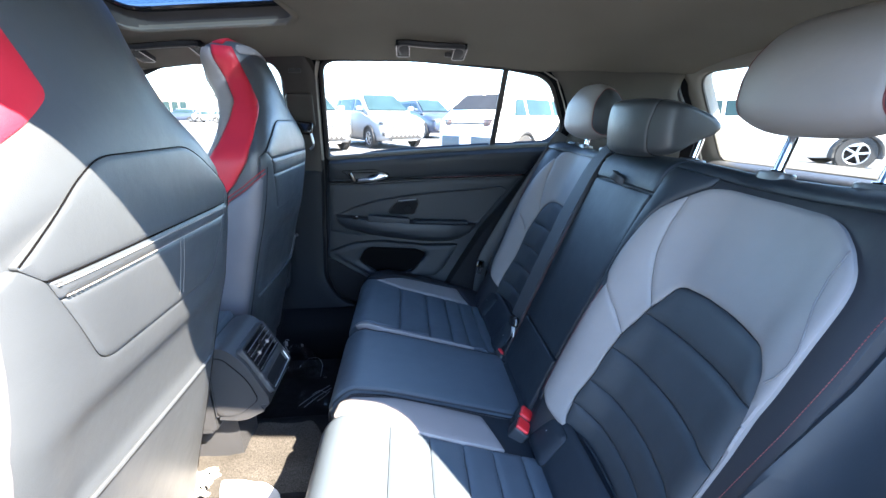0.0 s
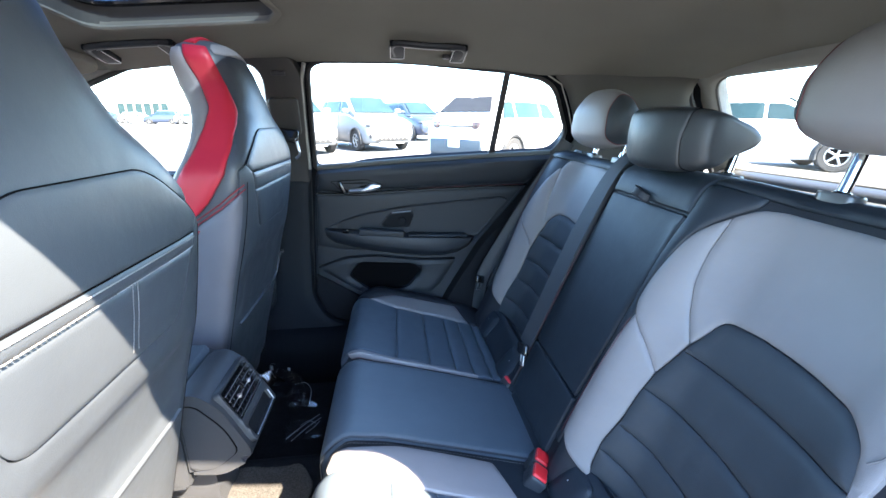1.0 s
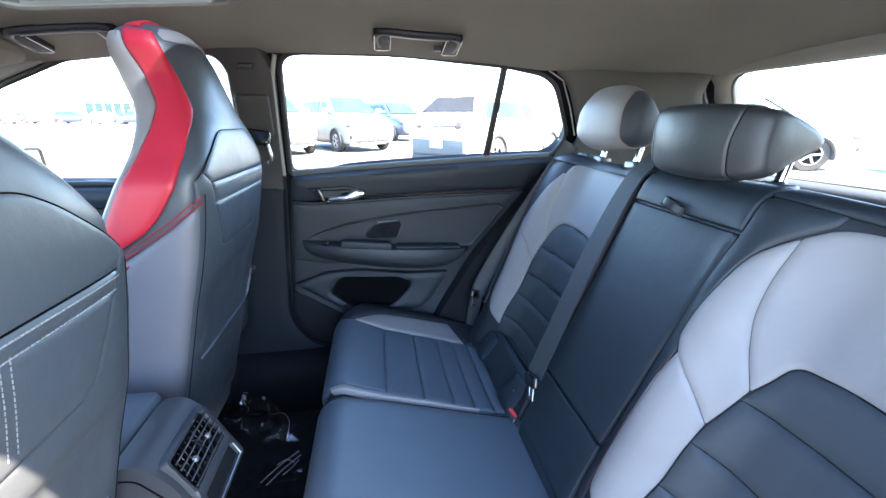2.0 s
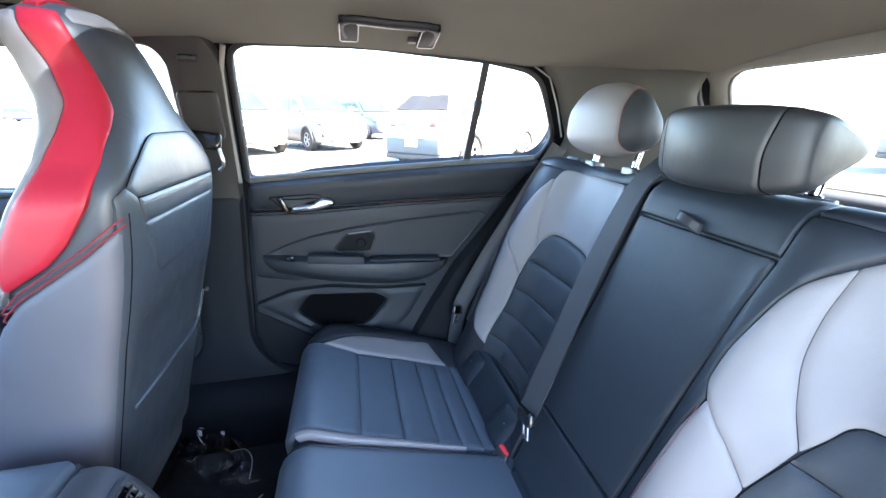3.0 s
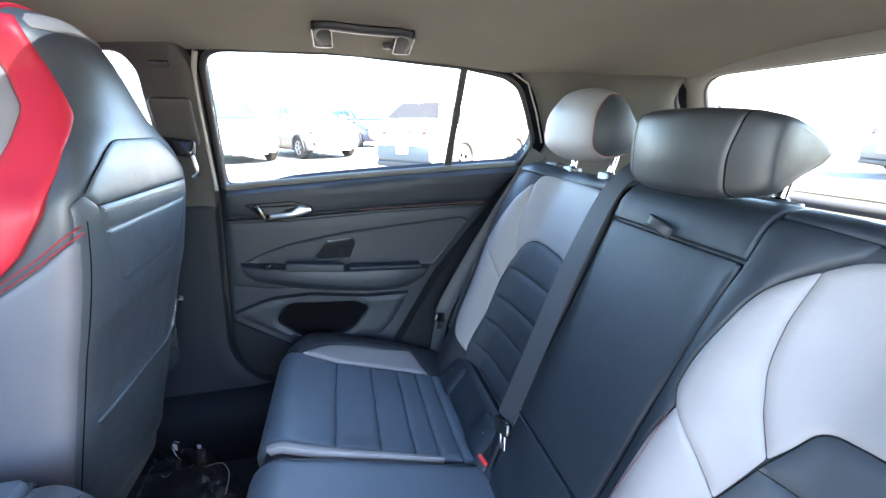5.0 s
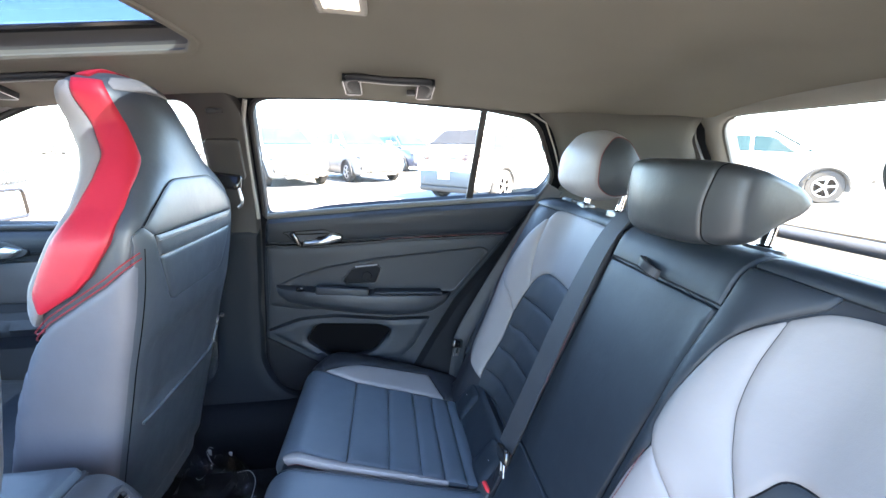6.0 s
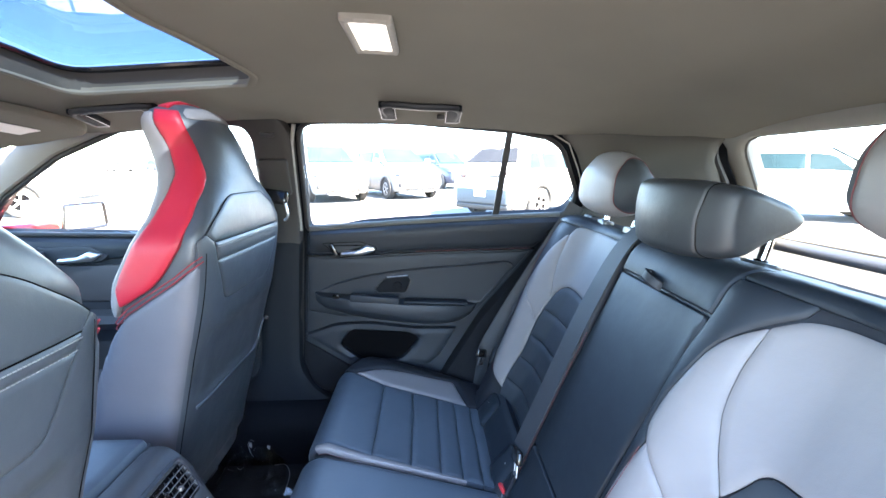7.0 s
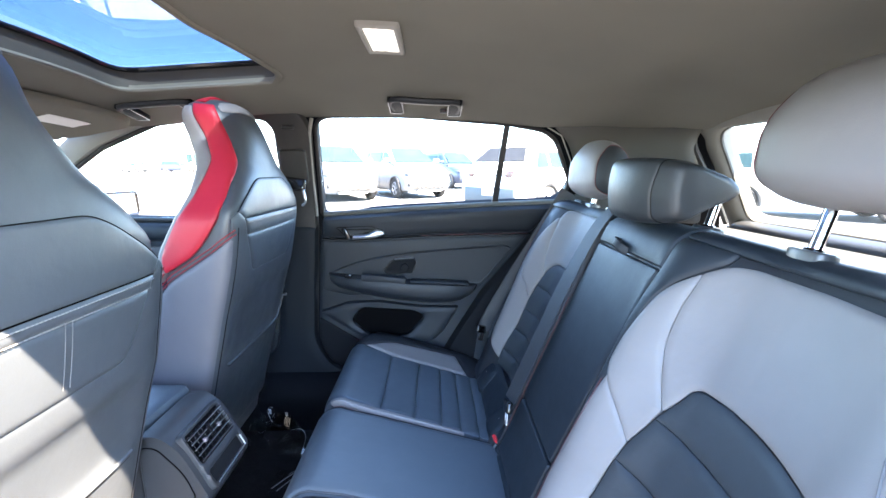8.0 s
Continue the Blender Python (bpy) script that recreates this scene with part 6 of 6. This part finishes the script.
# ---- things on the floor ----


def crumple(centre, size, height, seed, n=26, amp=0.5):
    bm = bmesh.new()
    grid = []
    for i in range(n + 1):
        row = []
        for j in range(n + 1):
            u, v = i / n * 2 - 1, j / n * 2 - 1
            r = max(abs(u), abs(v))
            q = Vector((u * 2.2 + seed, v * 2.2, seed * 1.7))
            k = 1 - abs(noise.noise(q * 1.3)) * 2.2
            z = height * (0.35 + amp * k + 0.25 * noise.noise(q * 3.1)) * (1 - r ** 4) + 0.002
            row.append(bm.verts.new((centre[0] + u * size[0] + 0.02 * noise.noise(q * 2.0), centre[1] + v * size[1] + 0.02 * noise.noise(q * 2.3 + Vector((5, 1, 0))), centre[2] + max(0.001, z))))
        grid.append(row)
    for i in range(n):
        for j in range(n):
            bm.faces.new((grid[i][j], grid[i + 1][j], grid[i + 1][j + 1], grid[i][j + 1]))
    return bm


bag = thing("plastic_bag", (-0.445, 0.560, 0.222), "crumpled clear plastic bag lying on the dark carpet", "bag")
for name, bm in (("body", crumple((-0.460, 0.535, 0.222), (0.100, 0.055), 0.11, 3.3, 11, 0.6)), ("loose_end", crumple((-0.365, 0.500, 0.222), (0.045, 0.040), 0.020, 5.9, 5))):
    part(name, bm, BAG_FILM, bag, sharp=8).visible_shadow = False
# Pale tubes and chips along the bag's folds stand in for glints.
for line in ([(-0.492, 0.592, 0.302), (-0.482, 0.594, 0.318), (-0.470, 0.592, 0.316)], [(-0.489, 0.592, 0.300), (-0.480, 0.585, 0.280), (-0.470, 0.580, 0.268)],
             [(-0.400, 0.560, 0.250), (-0.362, 0.555, 0.256), (-0.338, 0.525, 0.245), (-0.336, 0.470, 0.230)], [(-0.515, 0.560, 0.245), (-0.500, 0.550, 0.246), (-0.488, 0.560, 0.252)]):
    part("fold", tube(spline([Vector(p) for p in line], 5), 0.0010, 5, False, 0.5, (0, 0, 1)), FOLD_GLINT, bag, "pale fold painted for a glint on the film")
for y, (x0, z0), (x1, z1) in ((0.592, (-0.487, 0.312), (-0.478, 0.290)), (0.590, (-0.428, 0.300), (-0.420, 0.284))):
    part("fold", prism(fillet([(x0, z0), (x0 + 0.010, z0 - 0.002), (x1, z1), (x1 - 0.008, z1 + 0.006)], 0.002), "y", y, y + 0.0015, 0.0005), FOLD_GLINT, bag, "pale fold painted for a glint on the film")
film = thing("plastic_film", (-0.330, 0.355, 0.222), "folded strip of clear protective film on the dark carpet", "film")
part("sheet", crumple((-0.330, 0.355, 0.222), (0.055, 0.045), 0.012, 8.1, 6), FILM, film, sharp=8).visible_shadow = False
# The strip's folds carry painted glints too.
for line in ([(-0.376, 0.316, 0.226), (-0.335, 0.362, 0.232), (-0.290, 0.405, 0.236)], [(-0.358, 0.306, 0.226), (-0.322, 0.348, 0.233), (-0.282, 0.386, 0.238)],
             [(-0.322, 0.334, 0.226), (-0.300, 0.352, 0.231), (-0.284, 0.371, 0.238)], [(-0.345, 0.372, 0.226), (-0.318, 0.372, 0.240), (-0.296, 0.366, 0.234)]):
    part("fold", tube(spline([Vector(p) for p in line], 5), 0.0017, 5, False, 0.5, (0, 0, 1)), FOLD_GLINT, film, "pale fold painted for a glint on the film")
mat = thing("floor_mat", (-0.42, -0.40, 0.222), "grey-beige speckled carpet mat lying over the footwell and tunnel", "mat")


def carpet_z(y):
    """Height of the carpet across the car, with the tunnel in the middle."""
    return 0.222 + 0.145 * (1 - step(0.10, 0.17, abs(y)))


MATS = numeric(lambda x, y: Vector((x, y, carpet_z(y) + 0.008 + 0.008 * noise.noise(Vector((x * 14, y * 14, 3))) + 0.004 * noise.noise(Vector((x * 40, y * 40, 1))))), 1.0)
part("sheet", panel(fillet([(-0.60, -0.42), (-0.30, -0.45), (-0.26, -0.30), (-0.235, -0.15), (-0.225, 0.0), (-0.26, 0.060, 0.03), (-0.44, 0.060), (-0.60, 0.055), (-0.62, -0.13)], 0.012), MATS, 0.002, 0.004, 0.003, 0.014), MAT_PILE, mat)
single("paper_sheet", crumple((-0.490, -0.120, 0.372), (0.052, 0.036), 0.020, 6.3, 12, 0.3), PAPER, "crumpled white protective paper lying on the carpeted tunnel", "paper", sharp=14)
single("paper_sheet", panel(fillet([(-0.430, -0.150), (-0.290, -0.155), (-0.298, -0.122), (-0.330, -0.112), (-0.425, -0.108)], 0.008), MATS, 0.001, 0.003, 0.001, 0.02, lift=0.008), PAPER, "flat strip of white protective paper on the carpet mat", "paper")

# ---- outside: ground, parked cars, a far building ----
single("ground", prism([(900 * math.cos(a * math.tau / 48), 900 * math.sin(a * math.tau / 48)) for a in range(48)], "z", -0.5, 0.0, 0), ASPHALT, "sunlit grey asphalt of an open parking lot", "ground", "structure")


def body_ring(x, w, z0, z1, top, n=9):
    """Half outline of a car body's cross-section, mirrored to a closed ring."""
    half = [(0, z0), (w * 0.86, z0), (w * 0.97, z0 + 0.10), (w, lerp(z0, z1, 0.45)), (w * 0.985, lerp(z0, z1, 0.8)), (w * 0.95, z1), (w * 0.80, lerp(z1, top, 0.75)), (w * 0.45, top), (0, top + 0.01)]
    return [(x, y, z) for y, z in half] + [(x, -y, z) for y, z in half[-2:0:-1]]


def parked_car(name, paint, label, length=4.6, tall=1.68, width=0.92, square=0.0):
    """A parked five-door car: front to +x, on the ground, its middle at the origin."""
    car = thing(name, (0, 0, 0), label, "car", "parked cars")
    L = length / 2
    belt, hood = tall * 0.675, tall * 0.635
    st = [(-L, 0.80, 0.46, 0.72, 0.80), (-L + 0.06, 0.90, 0.34, belt * 0.94, belt * 0.99), (-L + 0.25, 0.97, 0.27, belt, belt + 0.03), (-L + 1.0, 1.0, 0.24, belt, belt + 0.03), (0.0, 1.0, 0.24, belt * 0.985, belt + 0.02), (L - 1.55, 1.0, 0.24, belt * 0.97, belt), (L - 1.2, 1.0, 0.25, hood * 0.93, hood),
          (L - 0.6, 0.985, 0.26, hood * 0.88, hood * 0.965), (L - 0.22, 0.94, 0.28, hood * 0.80, hood * 0.90), (L - 0.05, 0.86, 0.36, hood * 0.70, hood * 0.80), (L, 0.78, 0.46, hood * 0.62, hood * 0.68)]
    part("body", loft([body_ring(x, k * width, z0, z1, t) for x, k, z0, z1, t in st]), paint, car, sharp=50)
    # greenhouse
    x0 = -L + 0.10 + 0.12 * (1 - square)
    x1 = x0 + 0.20 + 0.50 * (1 - square)
    gx = [(x0, 0.86, belt - 0.02, 0.0), (lerp(x0, x1, 0.35), 0.86, belt, 0.33), (lerp(x0, x1, 0.9), 0.87, belt, 0.90), (x1 + 0.2, 0.88, belt, 1.0), (-0.1, 0.90, belt, 1.0), (0.35, 0.90, belt - 0.01, 0.96), (L - 1.28, 0.90, belt - 0.03, 0.12), (L - 1.12, 0.88, belt - 0.05, 0.0)]

    def green(x, k, zb, h):
        zt = zb + 0.02 + (tall - belt - 0.02) * h
        wt = width * k * lerp(1.0, 0.80, h)
        half = [(0, zb - 0.05), (width * k, zb - 0.05), (width * k, zb), (lerp(width * k, wt, 0.9), lerp(zb, zt, 0.85)), (wt * 0.88, zt - 0.01 * h), (0, zt + 0.03 * h)]
        return [(x, y, z) for y, z in half] + [(x, -y, z) for y, z in half[-2:0:-1]]
    cabin = part("cabin", loft([green(*g) for g in gx]), paint, car, sharp=50)

    def flank(s):
        def pt(x, h):
            rows = sorted((g[0], g[1], g[2], g[3]) for g in gx)
            k, zb, hh = table(rows, x)
            zt = zb + 0.02 + (tall - belt - 0.02) * hh
            wt = width * k * lerp(1.0, 0.80, hh)
            return Vector((x, s * lerp(width * k, lerp(width * k, wt, 0.9), h), lerp(zb, lerp(zb, zt, 0.85), h)))
        return numeric(pt, -1.0 if s > 0 else 1.0)
    xr, xm, xf = x1 - 0.06, -0.05, L - 1.38
    for s in (-1, 1):
        f = flank(s)
        for a, b, c, d in ((xr + 0.55, xm, xm, xr + 0.55), (xm + 0.07, xf - 0.02, xf - 0.42, xm + 0.07), (xr, xr + 0.48, xr + 0.48, xr + 0.16)):
            pl = fillet([(a, 0.08), (b, 0.08), (c, 0.86), (d, 0.86)], 0.05)
            part("side_window", panel(pl if s < 0 else pl[::-1], f, 0.004, 0.02, 0.02, 0.12, lift=0.008), CAR_GLASS, cabin)

    def screen(xa, za, ha, xb, zb, hb, out):
        o = Vector((xa, 0, za))
        d = Vector((xb - xa, 0, zb - za))
        nrm = Vector((-d.z, 0, d.x)).normalized()
        nrm = nrm if nrm.x * out > 0 else -nrm
        return lambda y, t: (o + Vector((0, y * lerp(ha, hb, t), 0)) + d * t, nrm)
    zt = tall
    part("windscreen", panel([(-1, 0.06), (1, 0.06), (1, 0.94), (-1, 0.94)], screen(L - 1.14, belt - 0.02, width * 0.82, 0.34, zt - 0.03, width * 0.64, 1), 0.0, 0.02, 0.03, 0.3, lift=0.045), CAR_GLASS, cabin, "dark windscreen")
    part("rear_window", panel([(-1, 0.30), (1, 0.30), (0.82, 0.92), (-0.82, 0.92)], screen(x0, belt + 0.02, width * 0.80, x1, zt - 0.02, width * 0.66, -1), 0.0, 0.02, 0.03, 0.3, lift=0.03), DARK_GLASS, cabin, "dark rear window")
    # wheels, arches
    for s in (-1, 1):
        for x in (-L + 0.92, L - 0.90):
            arch = []
            for k in range(17):
                a = math.pi * (k / 16) * 1.16 - 0.25
                arch.append((x + 0.405 * math.cos(a), s * (width * 0.985), 0.36 + 0.405 * math.sin(a)))
            part("wheel_arch", tube(arch, 0.062, 8, False, 0.8), CLADDING, car, "dark wheel arch moulding")
            prof = [(0.20, 0.105), (0.235, 0.118), (0.335, 0.112), (0.36, 0.085), (0.36, -0.085), (0.335, -0.112), (0.20, -0.105)]
            rings = [[(x + r * math.cos(k * math.tau / 28), s * (width * 0.90) + h, 0.36 + r * math.sin(k * math.tau / 28)) for k in range(28)] for r, h in prof]
            wheel = part("tyre", loft(rings, False), TYRE, car)
            hub = bmesh.new()
            bmesh.ops.create_cone(hub, cap_ends=True, segments=28, radius1=0.215, radius2=0.205, depth=0.12)
            part("well", turned(hub, Matrix.Translation((x, s * (width * 0.90 + 0.02), 0.36)) @ pose(0, 0, 0, 90, 0, 0)), SEAM, wheel)
            spokes = []
            for k in range(5):
                spokes.append(turned(box((-0.022, -0.014, 0.0), (0.022, 0.014, 0.215), 0.006), Matrix.Translation((x, s * (width * 0.90 + 0.090), 0.36)) @ pose(0, 0, 0, 0, 72 * k + 12, 0)))
            rim = tube([(x + 0.215 * math.cos(k * math.tau / 28), s * (width * 0.90 + 0.095), 0.36 + 0.215 * math.sin(k * math.tau / 28)) for k in range(28)], 0.016, 6, True)
            part("rim", joined(rim, *spokes), ALLOY, wheel, "five-spoke alloy rim")
    # front
    for s in (-1, 1):
        part("head_lamp", turned(box((-0.14, -0.22, -0.055), (0.06, 0.22, 0.055), 0.03, 3), Matrix.Translation((L - 0.17, s * width * 0.66, hood * 0.74)) @ pose(0, 0, 0, 0, 0, -s * 24)), HEAD, car, "clear head lamp")
        part("tail_lamp", turned(box((-0.05, -0.20, -0.07), (0.12, 0.20, 0.07), 0.03, 3), Matrix.Translation((-L + 0.10, s * width * 0.70, belt * 0.90)) @ pose(0, 0, 0, 0, 0, -s * 24)), TAIL, car, "red tail lamp")
        part("mirror", turned(box((-0.07, -0.11, -0.07), (0.07, 0.11, 0.07), 0.035, 3), Matrix.Translation((L - 1.42, s * (width + 0.09), belt + 0.10))), paint, car)
        part("roof_rail", tube(spline([(-L + 0.65, s * width * 0.66, tall - 0.015), (-L + 0.85, s * width * 0.68, tall + 0.035), (0.1, s * width * 0.68, tall + 0.035), (0.3, s * width * 0.66, tall - 0.015)], 4), 0.018, 6), SATIN, car, "bright roof rail")
    grille = part("grille", box((L - 0.10, -width * 0.50, hood * 0.56), (L + 0.012, width * 0.50, hood * 0.74), 0.02, 2), CLADDING, car, "black grille")
    for i in range(3):
        part("grille_bar", box((L + 0.006, -width * 0.48, hood * (0.585 + 0.05 * i)), (L + 0.022, width * 0.48, hood * (0.60 + 0.05 * i)), 0.004), SATIN, grille, "bright bar")
    lower = part("lower_grille", box((L - 0.20, -width * 0.66, 0.36), (L - 0.005, width * 0.66, 0.42), 0.02, 2), CLADDING, car, "black lower grille")
    for i in range(7):
        y = (i - 3) * width * 0.17
        part("grille_tooth", prism([(y - 0.07, 0.41), (y + 0.07, 0.41), (y, 0.52)], "x", L - 0.10, L + 0.004, 0.004), CLADDING, lower)
    part("skid_plate", box((L - 0.22, -width * 0.50, 0.26), (L + 0.0, width * 0.50, 0.32), 0.02), ALLOY, car, "silver skid plate")
    for s in (-1, 1):
        part("fog_vent", turned(box((-0.05, -0.13, -0.07), (0.05, 0.13, 0.07), 0.03, 2), Matrix.Translation((L - 0.10, s * width * 0.74, 0.52)) @ pose(0, 0, 0, 0, 0, -s * 28)), CLADDING, car, "dark corner vent")
    bumper = part("rear_bumper", box((-L - 0.02, -width * 0.78, 0.36), (-L + 0.25, width * 0.78, 0.70), 0.05, 3), BUMPER, car, "blue-grey rear bumper insert")
    part("diffuser", box((-L - 0.01, -width * 0.80, 0.24), (-L + 0.25, width * 0.80, 0.37), 0.04, 3), CLADDING, car, "dark lower edge")
    part("plate", box((-L - 0.034, -0.16, 0.52), (-L + 0.06, 0.16, 0.67), 0.006), CARD, bumper, "blank white number plate")
    part("lamp_bar", box((-L - 0.004, -width * 0.62, belt * 0.875), (-L + 0.12, width * 0.62, belt * 0.900), 0.008), CLADDING, car, "slim dark lamp bar")
    # Dark tube paints the shade line of the tailgate's crease.
    part("crease_shade", tube([(-L + 0.012, -width * 0.80, belt * 0.955), (-L + 0.004, 0, belt * 0.945), (-L + 0.012, width * 0.80, belt * 0.955)], 0.010, 6), CLADDING, car)
    for s in (-1, 1):
        for x in (0.02, -0.92):
            part("door_joint", tube([(x, s * (width * 1.0 + 0.001), 0.36), (x, s * (width * 0.997), belt * 0.80), (x - 0.02, s * width * 0.955, belt)], 0.005, 5), SEAM, car)
    return car


SLOPE = pose(0, 0, 0, 0.7, 0, 0)
bpy.data.objects["ground"].matrix_world = SLOPE
white_suv = parked_car("parked_suv", GREY_PAINT, "silver sport utility car parked in a row on the asphalt", 4.75, 1.84, 0.95, 0.8)
white_suv.matrix_world = SLOPE @ pose(-1.17, 15.85, 0, 0, 0, -61)
copy_thing(white_suv, SLOPE @ pose(-3.55, 14.55, 0, 0, 0, -62))
dark_suv = parked_car("parked_suv", DARK_PAINT, "dark blue sport utility car parked behind a silver one", 4.75, 1.86, 0.95, 0.8)
dark_suv.matrix_world = SLOPE @ pose(1.0, 22.0, 0, 0, 0, -62)
hatch = parked_car("parked_hatchback", BODY_PAINT, "white crossover seen from its dark rear window", 4.55, 1.60, 0.93, 0.35)
hatch.matrix_world = SLOPE @ pose(2.99, 9.83, 0, 0, 0, 42)
silver = parked_car("parked_car", GREY_PAINT, "silver crossover parked on the asphalt", 4.55, 1.60, 0.92, 0.3)
silver.matrix_world = SLOPE @ pose(-24, 60, 0, 0, 0, 10)
tagged(copy_thing(hatch, SLOPE @ pose(8.7, 8.67, 0, 0, 0, -30)), "white crossover parked beyond the rear window")
tagged(copy_thing(hatch, SLOPE @ pose(13.5, 5.0, 0, 0, 0, -30)), "white crossover parked beyond the rear window")
tagged(copy_thing(hatch, SLOPE @ pose(-10.5, 9.5, 0, 0, 0, 15)), "white crossover parked beyond the front window")
k = 0
for x, y, a in ((-28, 64, 5), (-33, 66, 185), (-38, 69, 8), (-20, 63, 170), (-44, 72, 4), (-15, 66, 12), (-50, 70, 178)):
    k += 1
    tagged(copy_thing((hatch, silver, dark_suv)[k % 3], SLOPE @ pose(x, y, 0, 0, 0, a)), "car parked far off in a row before a building")

building = thing("building", (-55, 105, 0), "low flat-roofed tan and grey commercial building far off", "building")
part("wall", box((-70, 98, 0), (-44, 112, 5.2), 0.05, 1), BUILDING_GREY, building)
part("tower", box((-58, 97.2, 0), (-47, 110, 6.6), 0.05, 1), STUCCO, building, "tan stucco front block")
part("roof", box((-70.4, 97.6, 5.2), (-43.6, 112.4, 5.5), 0.05, 1), ROOFING, building)
for i in range(6):
    x = -56.8 + 1.7 * i
    w = part("window", box((x, 97.05, 1.0), (x + 1.3, 97.4, 3.6), 0.03, 1), CAR_GLASS, building, "dark shop window")

building.location = SLOPE @ Vector((-55, 105, 0))
